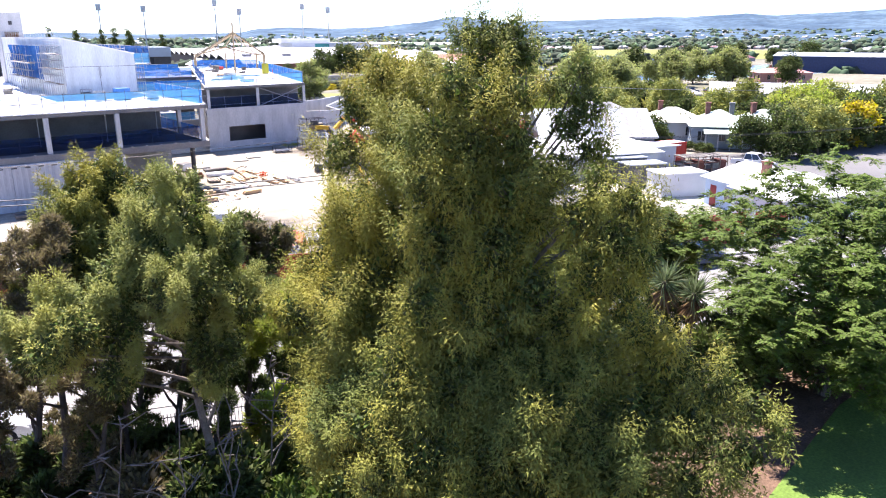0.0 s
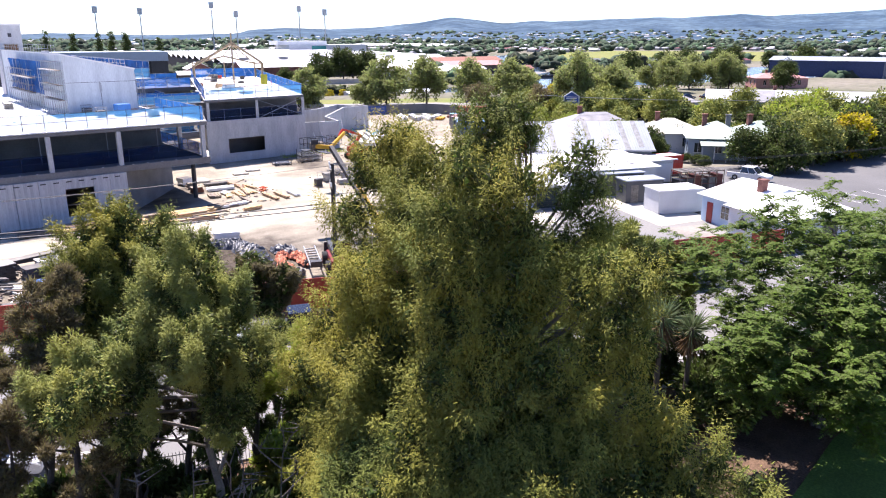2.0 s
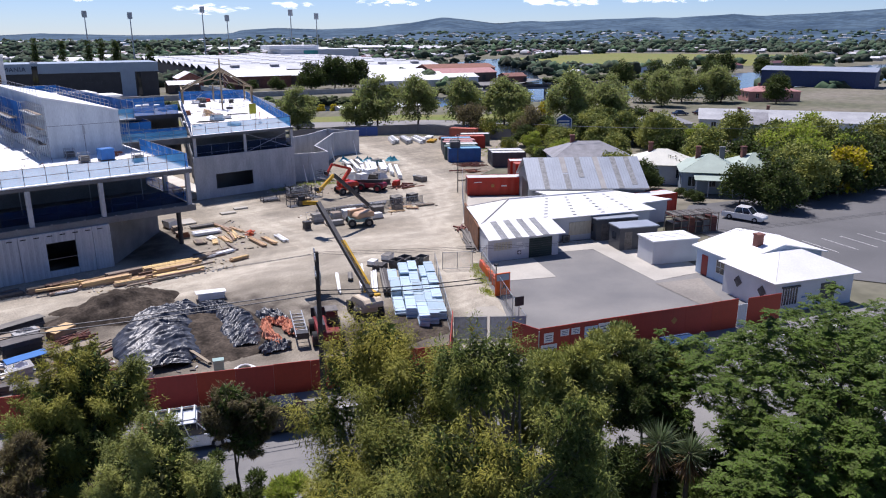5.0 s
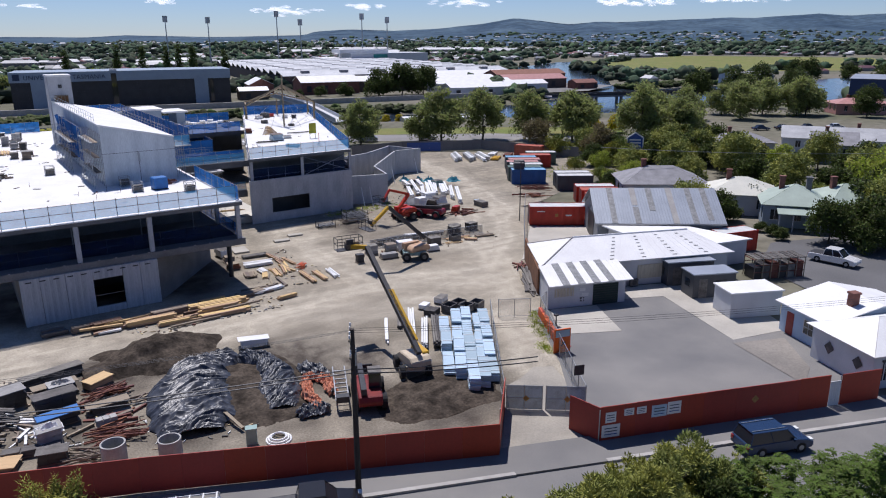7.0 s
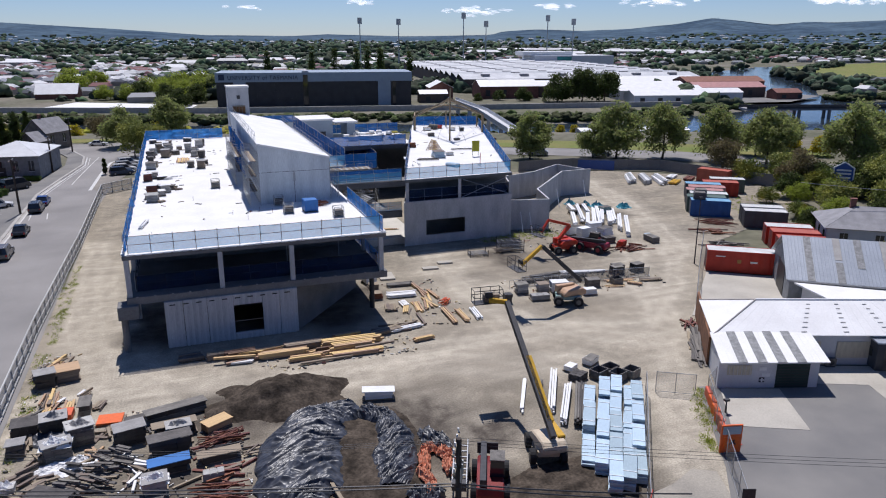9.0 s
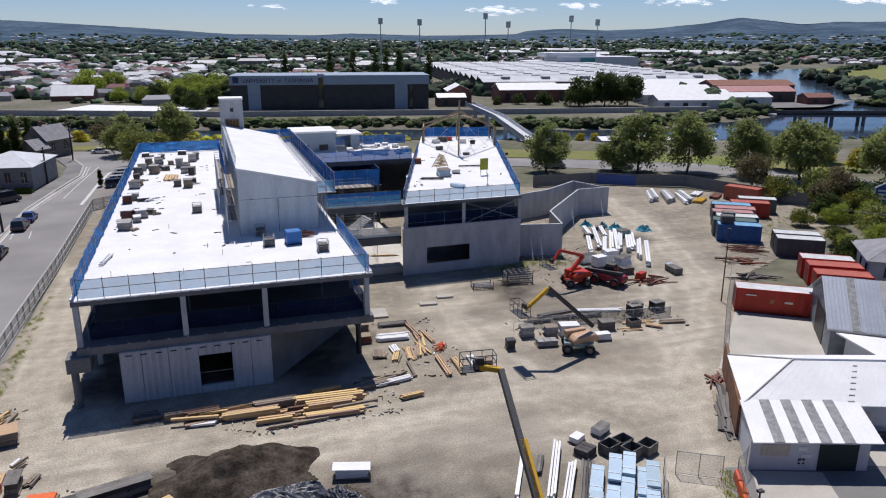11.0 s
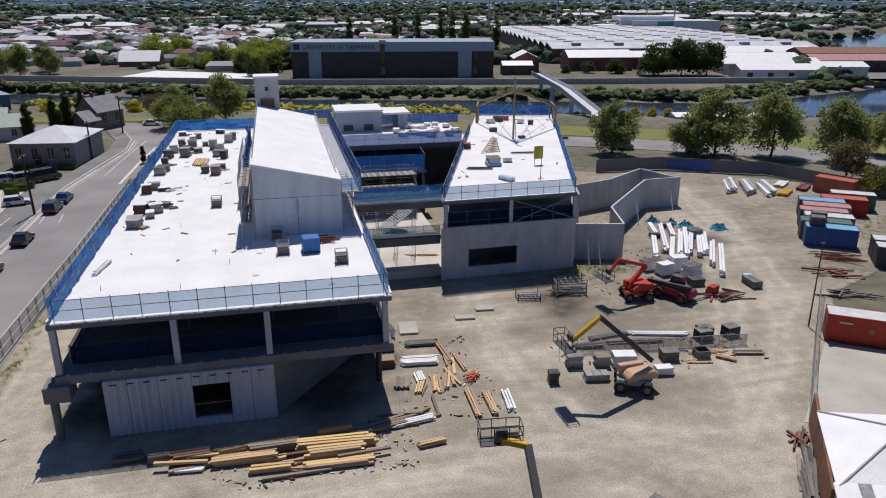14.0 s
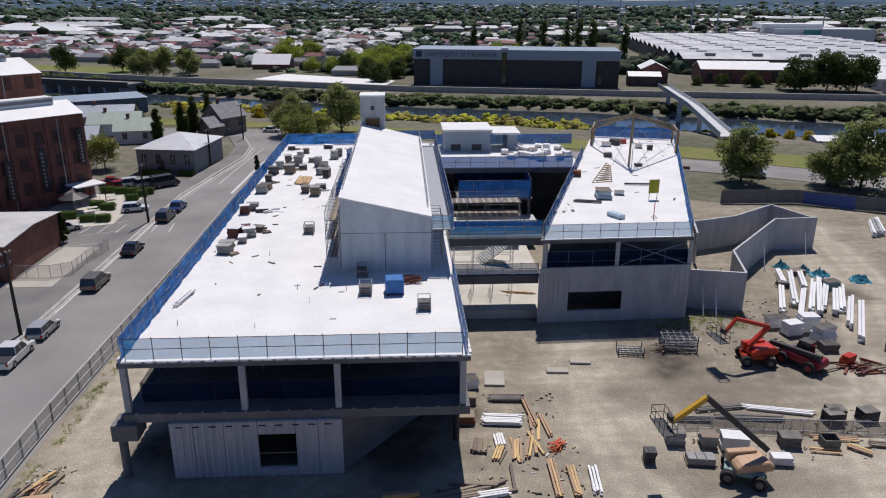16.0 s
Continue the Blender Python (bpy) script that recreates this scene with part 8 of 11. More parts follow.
for i in range(9):
    timber_stack(88.6 + i * 0.8, 55.0 - i * 0.5 + (i % 3), 62 + i, 8.0, 0.7, 4, STEEL if i % 2 else WRAP, "long pack of galvanised purlins by the rear gate", jitter=0.03, group="purlin packs", bw=0.3, bh=0.18)
for x, y in ((101, 52), (99, 55), (96, 50)):
    timber_stack(x, y, 40, 4.2, 1.6, 5, RUST if x > 100 else (YELLOW if x < 97 else WRAP), "stacked steel near the boundary hoarding", jitter=0.08)
mesh_fence([(40.8, 4.9), (49, 4.0), (56.9, 3.1)], 1.1, "low temporary fence panels laid along the stacks", 2.4, GREYMESH, "fence_panel")
for x, y, rz in ((54.1, 5.6, -6), (56.6, 5.2, 8), (53.6, 5.0, 3)):
    pl = thing("pallet_stack", x, y, 0, rz, "tall stack of dark empty pallets", "pallets", "stacks of pallets")
    for q in range(7):
        piece("pallet_deck", pl, GREYPACK, pose(0.02 * (q % 3), 0, q * 0.15 + 0.1, 0, 0, q % 2 * 3), 1.4, 1.1, 0.04)
        for w in (-0.48, 0, 0.48):
            piece("pallet_runner", pl, DARK_STEEL, Matrix.Translation((0, w, q * 0.15)), 1.4, 0.1, 0.1)
for ax, ay, bx, by, k, mt in ((47.2, 7.6, 52.9, 6.1, 2, WRAP), (43.0, 7.2, 47.4, 7.7, 2, GREYPACK), (44.0, 6.2, 50.0, 5.4, 2, GREYPACK), (52.8, 1.7, 54.2, 0.4, 2, PINE), (49.5, 1.3, 52.2, 0.8, 1, PINE), (50.6, 2.9, 54.4, 2.4, 1, PINE), (54.6, 1.8, 57.4, 1.2, 2, OLD_WOOD), (41.0, 6.0, 44.0, 5.6, 3, GREYPACK)):
    d = Vector((ax - bx, ay - by))
    timber_stack((ax + bx) / 2, (ay + by) / 2, math.degrees(math.atan2(d.y, d.x)), d.length, 0.7, k, mt, "long planks and steel lengths laid side by side", jitter=0.05)
for x, y, sx, sy, sz, mt in ((44.0, 1.9, 2.0, 1.3, 1.1, WRAP), (39.8, 2.9, 1.4, 1.2, 1.0, PALEPACK), (42.2, 2.4, 1.3, 1.2, 0.9, PALEPACK), (48.5, 2.1, 1.6, 1.2, 0.8, GREYPACK), (46.7, -0.2, 1.7, 0.9, 0.6, WRAP), (40.8, 0.3, 2.2, 1.2, 0.5, PALEPACK), (37.0, 0.6, 0.9, 0.9, 0.9, DARK_STEEL)):
    crate(x, y, 0, -8, sx, sy, sz, mt, "strapped load on a pallet beside the fence panels")
loose_boards(48.8, -15.6, 57, 26, 6.5, 1.6, 0.28, GREYPACK, "long bundle of grey pipes along the fence", 0.3, 3)
loose_boards(51.6, -11.8, 57, 14, 2.4, 0.5, 0.3, RUST, "short rusty lengths along the fence", 0.3, 20)
loose_boards(78.4, 16.8, -20, 16, 3.4, 1.6, 0.8, RUST, "rusty steel beams on the gravel", 0.3, 14)
loose_boards(74.8, 11.2, -12, 16, 3.0, 1.4, 0.7, GREYPACK, "grey scrap lengths by the container", 0.3, 25)
loose_boards(61.2, 13.4, -2, 18, 3.0, 1.2, 0.6, RUST, "rusty implement frame and scrap", 0.4, 35)
# orange barriers at the driveway
for k in range(6):
    p = Vector((42.8, -24.8)).lerp(Vector((39.4, -31.0)), k / 5)
    b = thing("road_barrier", p.x, p.y, 0.04, 62 + k * 3, "scuffed orange plastic water barrier", "barrier", "orange barriers")
    bm = bmesh.new()
    outline(bm, [(-0.75, 0), (0.75, 0), (0.7, 0.35), (0.62, 0.85), (-0.62, 0.85), (-0.7, 0.35)], Matrix.Identity(4), 0.35)
    part("shell", bm, ORANGE, b, bevel=0.05)
sg = thing("arrow_sign", 39.0, -31.6, 0.04, -15, "orange framed sign board with pale blue panel and black arrow", "sign")
box_part("frame", sg, ORANGE, -0.75, -0.06, 0.0, 0.75, 0.06, 2.1)
box_part("upper_face", sg, BLUEPACK, -0.65, -0.08, 1.4, 0.65, -0.06, 2.0)
piece("lower_face", sg, ORANGE, Matrix.Translation((0, -0.075, 0.3)), 1.1, 0.03, 0.9)
for s in (-45, 45):
    piece("arrow", sg, DARK_STEEL, pose(0.1, -0.1, 0.75, 0, s, 0), 0.5, 0.02, 0.12)
cn = thing("traffic_cone", 40.3, -31.0, 0.04, 0, "small red traffic cone", "cone")
tube_part("cone", cn, LIFT_RED, (0, 0, 0.03), (0, 0, 0.7), 0.17, 0.04)
box_part("base", cn, LIFT_RED, -0.2, -0.2, 0, 0.2, 0.2, 0.04)

# ---- clutter on the roofs ----
cell = thing("water_cube", 18.2, 12.4, ROOF, 5, "bright blue covered cube on the roof deck", "tank")
box_part("cover", cell, BLUEBOX, -0.75, -0.7, 0.1, 0.75, 0.7, 1.35, bevel=0.05)
box_part("skid", cell, DARK_STEEL, -0.75, -0.7, 0, 0.75, 0.7, 0.1)
for x, y, rz in ((15.8, 12.2, 0), (20.6, 8.8, 0), (9.1, 29.2, 0), (15.3, 16.4, 0)):
    c = thing("stillage_cage", x, y, ROOF, rz, "grey wire cage crate on the roof deck", "cage", "cage crates")
    for sx in (-0.5, 0.5):
        for sy in (-0.5, 0.5):
            rod("upright", c, STEEL, (sx, sy, 0), (sx, sy, 1.1), 0.04)
    for z in (0.15, 0.6, 1.1):
        for s in (-0.5, 0.5):
            rod("rail", c, STEEL, (-0.5, s, z), (0.5, s, z), 0.03)
            rod("rail", c, STEEL, (s, -0.5, z), (s, 0.5, z), 0.03)
    box_part("load", c, GREYPACK, -0.45, -0.45, 0.1, 0.45, 0.45, 0.75)
g = random.Random(21)
for k, (x, y, h) in enumerate(((1.7, 23.2, 0.7), (1.5, 25.0, 0.5), (2.7, 26.6, 0.5), (1.6, 28.3, 0.9), (3.0, 28.4, 0.8), (2.2, 30.4, 0.5), (3.6, 30.2, 0.4), (0.9, 36.8, 0.9), (1.5, 38.4, 0.7), (2.7, 37.8, 0.3), (1.1, 46.2, 0.8), (1.3, 48.2, 0.6), (1.0, 52.1, 0.8),
                            (0.9, 56.6, 1.0), (1.2, 60.2, 1.0), (2.1, 62.7, 1.3), (3.1, 57.2, 1.1), (3.6, 62.3, 1.2), (2.9, 60.0, 0.9), (3.1, 68.3, 0.8), (3.6, 71.3, 0.6), (6.6, 61.4, 1.3), (7.6, 59.6, 0.9), (8.5, 54.7, 1.0), (7.4, 56.4, 0.8), (8.0, 44.9, 1.0), (6.6, 46.3, 0.7),
                            (8.4, 47.6, 0.6), (8.5, 66.8, 1.1), (9.1, 68.7, 1.0), (5.2, 64.6, 0.5), (4.6, 59.8, 0.5), (6.8, 75.0, 0.5), (0.9, 74.4, 0.5))):
    crate(x, y, ROOF, g.uniform(-14, 14), g.uniform(0.8, 1.5), g.uniform(0.8, 1.4), h, g.choice((GREYPACK, PALEPACK, OLD_WOOD, PALEPACK, GREYPACK, RUST if y < 40 else DARKCLAD)), "pallet of building materials on the white roof deck", group="pallets on the roof", lid=g.choice((WRAP, PALEPACK, None, GREYPACK)))
    if k % 3 == 0:
        loose_boards(x + 0.9, y - 0.5, g.uniform(0, 90), 5, 1.1, 0.25, 0.25, WRAP if k % 2 else OLD_WOOD, "loose pieces beside the pallets on the roof", 0.25, 30).location.z = ROOF
timber_stack(5.6, 52.4, 88, 4.4, 1.9, 2, PINE, "pale timber frames laid on the roof deck", ROOF, 0.1, bearers=False)
timber_stack(1.0, 11.6, 80, 3.4, 0.5, 3, WRAP, "long pale boards on the roof deck", ROOF, 0.05)
rebar_heap(19.6, 14.6, 0, 20, 1.6, 0.8, RUST, "rusty brown scraps beside the rooftop hall").location.z = ROOF
for k in range(26):
    x, y = g.uniform(1, 22), g.uniform(3, 16) if k % 2 else g.uniform(17, 50)
    if x > 10 and y > 15:
        continue
    st = thing("floor_drain" if k % 3 == 0 else "steel_starter", x, y, ROOF, 0, "small dark fitting in the roof deck", "fitting", "roof fittings")
    if k % 3 == 0:
        box_part("grate", st, STEEL, -0.25, -0.18, 0, 0.25, 0.18, 0.012)
    else:
        rod("bar", st, RUST, (0, 0, 0), (0.02, 0, 0.5), 0.02)
lat = thing("timber_truss", 44.3, 49.2, BROOF, 0, "zigzag timber truss frame lying on the wing roof", "truss")
for k in range(9):
    p, q = Vector((0.2 + 0.55 * k, 1.35 * k, 0.05)), Vector((2.9 + 0.3 * k, 0.6 + 1.2 * k, 0.05))
    rod("rafter", lat, PINE, p, q, 0.06)
    rod("web", lat, PINE, q, Vector((0.2 + 0.55 * (k + 1), 1.35 * (k + 1), 0.05)), 0.05)
rod("chord", lat, OLD_WOOD, (0.0, 0, 0.05), (5.2, 12.2, 0.05), 0.07)
rod("chord", lat, OLD_WOOD, (2.8, 0.4, 0.05), (5.4, 10.6, 0.05), 0.07)
for x, y, rz, l, w, k, mt, lb in ((36.8, 36.2, 75, 2.4, 0.35, 2, WRAP, "short white-wrapped lengths on the wing roof"), (37.8, 36.2, 72, 2.2, 0.3, 2, WRAP, "short white-wrapped lengths on the wing roof"), (38.9, 36.8, 78, 2.4, 0.3, 2, WRAP, "short white-wrapped lengths on the wing roof"),
                                  (38.2, 41.6, 74, 2.2, 0.3, 2, WRAP, "short white-wrapped lengths on the wing roof"), (41.3, 39.5, -14, 3.6, 0.45, 3, GREYPACK, "dark steel truss section on the wing roof"), (50.2, 47.9, -6, 4.0, 0.4, 2, GREYPACK, "long grey bars on the wing roof")):
    timber_stack(x, y, rz, l, w, k, mt, lb, BROOF, 0.04, bearers=False)
for x, y, sx, sy, sz, mt in ((43.8, 41.8, 1.8, 2.4, 0.9, BLUEPACK), (46.2, 43.0, 1.2, 0.9, 0.35, WRAP), (43.2, 53.2, 1.0, 1.2, 0.7, RUST), (54.9, 76.0, 1.2, 1.8, 0.9, GREYPACK), (53.0, 74.4, 1.4, 1.2, 0.5, WRAP), (58.0, 72.9, 1.2, 1.2, 0.5, WRAP), (59.4, 71.4, 0.9, 1.2, 0.6, GREYPACK),
                             (56.6, 76.8, 1.0, 1.0, 0.6, LIFT_RED), (53.7, 59.2, 1.0, 0.8, 0.3, GREYPACK), (60.0, 57.0, 1.2, 0.7, 0.3, RUST), (51.0, 66.0, 1.2, 0.9, 0.5, GREYPACK)):
    crate(x, y, BROOF, g.uniform(-25, 25), sx, sy, sz, mt, "small load of materials on the wing roof", group="loads on the wing roof")
bag = thing("plastic_bundle", 43.0, 33.2, BROOF, 30, "pale blue plastic-wrapped bundle on the wing roof", "bundle")
box_part("wrapping", bag, BLUEPACK, -0.5, -1.1, 0, 0.5, 1.1, 0.5, bevel=0.15)
x, y = 49.7 - BL.x, 40.6 - BL.y
ys = thing("sign_board", x + BL.x, y + BL.y, BROOF, 5, "yellow sign board on a tall stand", "sign")
rod("leg", ys, DARK_STEEL, (-0.5, 0, 0), (-0.5, 0, 2.2), 0.04)
rod("leg", ys, DARK_STEEL, (0.5, 0, 0), (0.5, 0, 2.2), 0.04)
piece("face", ys, material("lime_yellow_paint", (0.42, 0.40, 0.03), 0.6), Matrix.Translation((0, -0.05, 0.8)), 1.3, 0.04, 1.7)
jk = thing("roof_jack", 47.1, 32.5, BROOF, 0, "red tripod stand on the wing roof", "stand")
rod("stem", jk, LIFT_RED, (0, 0, 0), (0, 0, 1.9), 0.05)
for k in range(3):
    rod("foot", jk, DARK_STEEL, (0, 0, 0.4), (math.cos(k * 2.1) * 0.4, math.sin(k * 2.1) * 0.4, 0), 0.03)
for k in range(16):
    x, y = bpt(g.uniform(0.08, 0.92), g.uniform(0.08, 0.95))
    sc = thing("offcut", x + BL.x, y + BL.y, BROOF, g.uniform(0, 180), "small stray offcut on the white deck", "offcut", "stray offcuts")
    piece("scrap", sc, g.choice((GREYPACK, OLD_WOOD, DARK_STEEL)), Matrix.Identity(4), g.uniform(0.3, 1.2), g.uniform(0.06, 0.25), 0.06)
for k in range(36):
    x, y = g.uniform(0.5, 12.5), g.uniform(4, 76)
    sc = thing("offcut", x, y, ROOF, g.uniform(0, 180), "small stray offcut on the white deck", "offcut", "stray offcuts")
    piece("scrap", sc, g.choice((GREYPACK, OLD_WOOD, DARK_STEEL, RUST)), Matrix.Identity(4), g.uniform(0.2, 0.9), g.uniform(0.06, 0.25), 0.06)
for k in range(26):
    x, y = 35 + g.uniform(0, 10), 64 + g.uniform(0, 12)
    crate(x, y, 8.93, g.uniform(0, 90), 1.4, 1.1, g.uniform(0.3, 0.7), WRAP, "white-wrapped pallet on the link roof", group="pallets on the link roof")


# ---- litter of the building site ----
def litter(name, zones, n, size, mat, label, seed):
    """Small offcuts and scraps lying flat on the ground."""
    q = np.random.default_rng(seed)
    box = np.array([(x, y, z) for z in (0, 1) for x, y in ((-.5, -.5), (.5, -.5), (.5, .5), (-.5, .5))], float)
    quads = np.array([(4, 5, 6, 7), (0, 1, 5, 4), (1, 2, 6, 5), (2, 3, 7, 6), (3, 0, 4, 7)])
    vs, fs = [], []
    for k in range(n):
        x0, y0, x1, y1 = zones[k % len(zones)]
        a = q.normal() * 0.5 + (0 if q.random() < 0.6 else 1.3)
        dims = np.array((size * q.uniform(0.3, 2.2), size * q.uniform(0.12, 0.6), q.uniform(0.02, 0.12)))
        c, t = math.cos(a), math.sin(a)
        v = box * dims
        vs.append(np.stack([v[:, 0] * c - v[:, 1] * t + q.uniform(x0, x1), v[:, 0] * t + v[:, 1] * c + q.uniform(y0, y1), v[:, 2] + 0.015], 1))
        fs.append(quads + 8 * k)
    me = bpy.data.meshes.new(name)
    me.from_pydata(np.concatenate(vs).tolist(), [], np.concatenate(fs).tolist())
    me.materials.append(mat)
    me.update()
    tagged(new(name, me), label, "litter", kind="stuff")


FRONT, REAR = [(-7.8, -24, 6, -11), (-8.2, -14, -5, 2), (0, -29, 16, -22), (10, -8.2, 24, -4)], [(24, -3, 32, 11), (39, 0, 58, 7.5), (42, 17, 62, 24), (44, 24, 66, 30)]
litter("wood_litter", FRONT + REAR, 300, 0.22, material("wood_offcuts", (0.40, 0.30, 0.20), 0.85, var=0.2, bump=0.1, island=0.5), "scattered timber offcuts on the gravel", 3)
litter("pale_litter", FRONT + REAR, 240, 0.18, material("pale_scraps", (0.66, 0.65, 0.62), 0.7, var=0.15, bump=0.1, island=0.3), "scattered white plastic and paper scraps", 5)
litter("dark_litter", FRONT + FRONT + REAR, 320, 0.22, material("dark_scraps", (0.10, 0.095, 0.09), 0.8, var=0.2, bump=0.1, island=0.6), "scattered dark steel and rubble scraps", 7)
litter("rust_litter", FRONT + REAR, 90, 0.2, material("rusty_scraps", (0.30, 0.11, 0.06), 0.8, var=0.2, bump=0.1, island=0.4), "scattered rusty steel scraps", 9)


# ---- sheds, cabins, containers and cottages east of the driveway ----
def wall_prism(name, pts, z0, z1, mat, parent, label=""):
    bm = bmesh.new()
    prism(bm, pts, z0, z1)
    return part(name, bm, mat, parent, label)


def roof_face(name, corners, mat, parent, label="", thick=0.09):
    """A roof plane with thickness, over its corners in order."""
    bm = bmesh.new()
    c = [Vector(v) for v in corners]
    n = (c[1] - c[0]).cross(c[2] - c[0]).normalized()
    n = n if n.z > 0 else -n
    lo, hi = [bm.verts.new(v) for v in c], [bm.verts.new(v + n * thick) for v in c]
    k = len(c)
    bm.faces.new(lo)
    bm.faces.new(hi)
    for i in range(k):
        bm.faces.new((lo[i], lo[(i + 1) % k], hi[(i + 1) % k], hi[i]))
    return part(name, bm, mat, parent, label)


def ribs(parent, a, b, c, d, n, mat, w=0.05, name="roof_rib"):
    """Standing ribs from the edge a-b up to the edge d-c."""
    a, b, c, d = Vector(a), Vector(b), Vector(c), Vector(d)
    up = (b - a).cross(d - a).normalized()
    up = up if up.z > 0 else -up
    for i in range(n):
        t = (i + 0.5) / n
        p, q = a.lerp(b, t) + up * 0.09, d.lerp(c, t) + up * 0.09
        rod(name, parent, mat, p, q, w)


def strip(parent, a, b, c, d, t0, t1, mat, s0=0.0, s1=1.0, name="skylight"):
    a, b, c, d = Vector(a), Vector(b), Vector(c), Vector(d)
    up = (b - a).cross(d - a).normalized()
    up = up if up.z > 0 else -up
    q = [a.lerp(b, t0).lerp(d.lerp(c, t0), s0), a.lerp(b, t1).lerp(d.lerp(c, t1), s0), a.lerp(b, t1).lerp(d.lerp(c, t1), s1), a.lerp(b, t0).lerp(d.lerp(c, t0), s1)]
    return roof_face(name, [v + up * 0.1 for v in q], mat, parent, thick=0.03)


SH = thing("white_shed", 47.3, -19.6, 0, 0, "long low shed with white sheet roof and striped lean-to", "shed")


def sh(x, y, z=None):
    return (x - 47.3, y + 19.6) if z is None else (x - 47.3, y + 19.6, z)


P0, P1, P2, P3 = (47.3, -19.6), (67.5, -27.1), (71.0, -19.2), (51.8, -12.8)
wall_prism("wall", [sh(*P0), sh(*P1), sh(*P2), sh(*P3)], 0, 2.9, WHITE_WALL, SH, "pale grey painted walls")
R0, R1 = (53.6, -17.4), (66.6, -22.2)
e = 0.3
Q0, Q1, Q2, Q3 = (46.9, -19.9), (67.9, -27.6), (71.4, -18.9), (51.6, -12.3)
za, zb = 2.85, 4.4
roof_face("roof_plane", [sh(*Q0, za), sh(*Q1, za), sh(*R1, zb), sh(*R0, zb)], WHITE_ROOF, SH, "weathered white corrugated roof")
roof_face("roof_plane", [sh(*Q3, za), sh(*Q0, za), sh(*R0, zb)], WHITE_ROOF, SH)
roof_face("roof_plane", [sh(*Q2, za), sh(*Q3, za), sh(*R0, zb), sh(*R1, zb)], WHITE_ROOF, SH)
roof_face("roof_plane", [sh(*Q1, za), sh(*Q2, za), sh(*R1, zb)], WHITE_ROOF, SH)
rod("ridge_cap", SH, WHITE_ROOF, sh(*R0, zb + 0.09), sh(*R1, zb + 0.09), 0.12)
for t in (Q0, Q3):
    rod("hip_cap", SH, KERB, sh(*t, za + 0.1), sh(*R0, zb + 0.1), 0.09)
F0, F1, F2, F3 = (44.7, -23.5), (52.5, -26.2), (55.0, -22.3), (47.0, -19.7)
wall_prism("lean_to_wall", [sh(*F0), sh(*F1), sh(*F2), sh(*F3)], 0, 2.5, WHITE_WALL, SH, "pale painted lean-to")
LA, LB, LC, LD = sh(44.4, -24.0, 2.45), sh(52.8, -26.9, 2.45), sh(55.2, -22.3, 3.0), sh(46.9, -19.5, 3.0)
roof_face("lean_to_roof", [LA, LB, LC, LD], WHITE_ROOF, SH, "white sheet roof with grey skylight strips")
for t in (0.16, 0.34, 0.52, 0.7):
    strip(SH, LA, LB, LC, LD, t, t + 0.085, SKYLIGHT)
ribs(SH, LA, LB, LC, LD, 18, WHITE_ROOF, 0.012)
ribs(SH, sh(*Q0, za), sh(*Q1, za), sh(*R1, zb), sh(*R0, zb), 26, WHITE_ROOF, 0.012)
for k in range(4):
    for q in range(7):
        strip(SH, sh(*Q0, za), sh(*Q1, za), sh(*R1, zb), sh(*R0, zb), 0.34 + k * 0.17, 0.342 + k * 0.17 + 0.02, SKYLIGHT, 0.08 + q * 0.13, 0.1 + q * 0.13, name="roof_batten")
fa = math.degrees(math.atan2(-2.7, 7.8))
fd, fn = Vector((7.8, -2.7)).normalized(), Vector((-2.7, -7.8)).normalized()


def on_front(s, z, w, h, mat, name, out=0.03, base=(44.7, -23.5), label="", parent=SH):
    p = Vector(base) + fd * s + fn * out
    ob = piece(name, parent, mat, pose(p.x - 47.3, p.y + 19.6, z, 0, 0, fa), w, 0.06, h)
    return tagged(ob, label)


on_front(6.1, 0.05, 2.7, 2.1, material("dark_green_roller_door", (0.02, 0.045, 0.04), 0.6), "roller_door", label="dark green roller door")
for k in range(8):
    on_front(6.1, 0.25 + k * 0.24, 2.66, 0.02, DARK_STEEL, "door_rib", 0.07)
on_front(1.7, 1.2, 2.0, 0.85, CURTAIN, "window", label="window with drawn pale blinds")
for k in range(6):
    on_front(0.85 + k * 0.34, 1.2, 0.03, 0.85, WHITE_WALL, "window_bar", 0.07)
on_front(3.6, 0.55, 0.42, 0.42, DARK_STEEL, "round_badge", 0.04)
on_front(3.6, 0.72, 0.36, 0.1, PANELSIGN, "badge_cross", 0.07)
on_front(3.6, 0.58, 0.1, 0.36, PANELSIGN, "badge_cross", 0.07)
on_front(3.6, 1.6, 0.6, 0.3, PANELSIGN, "notice", 0.04)
on_front(3.9, 1.05, 0.7, 0.3, PANELSIGN, "notice", 0.04)
for s, w in ((8.6, 1.6), (12.8, 4.0), (18.0, 1.5)):
    p = Vector(P0) + (Vector(P1) - Vector(P0)).normalized() * s + fn * 0.03
    tagged(piece("shop_window", SH, CURTAIN, pose(p.x - 47.3, p.y + 19.6, 0.7, 0, 0, fa), w, 0.06, 1.5), "wide window with pale curtains")
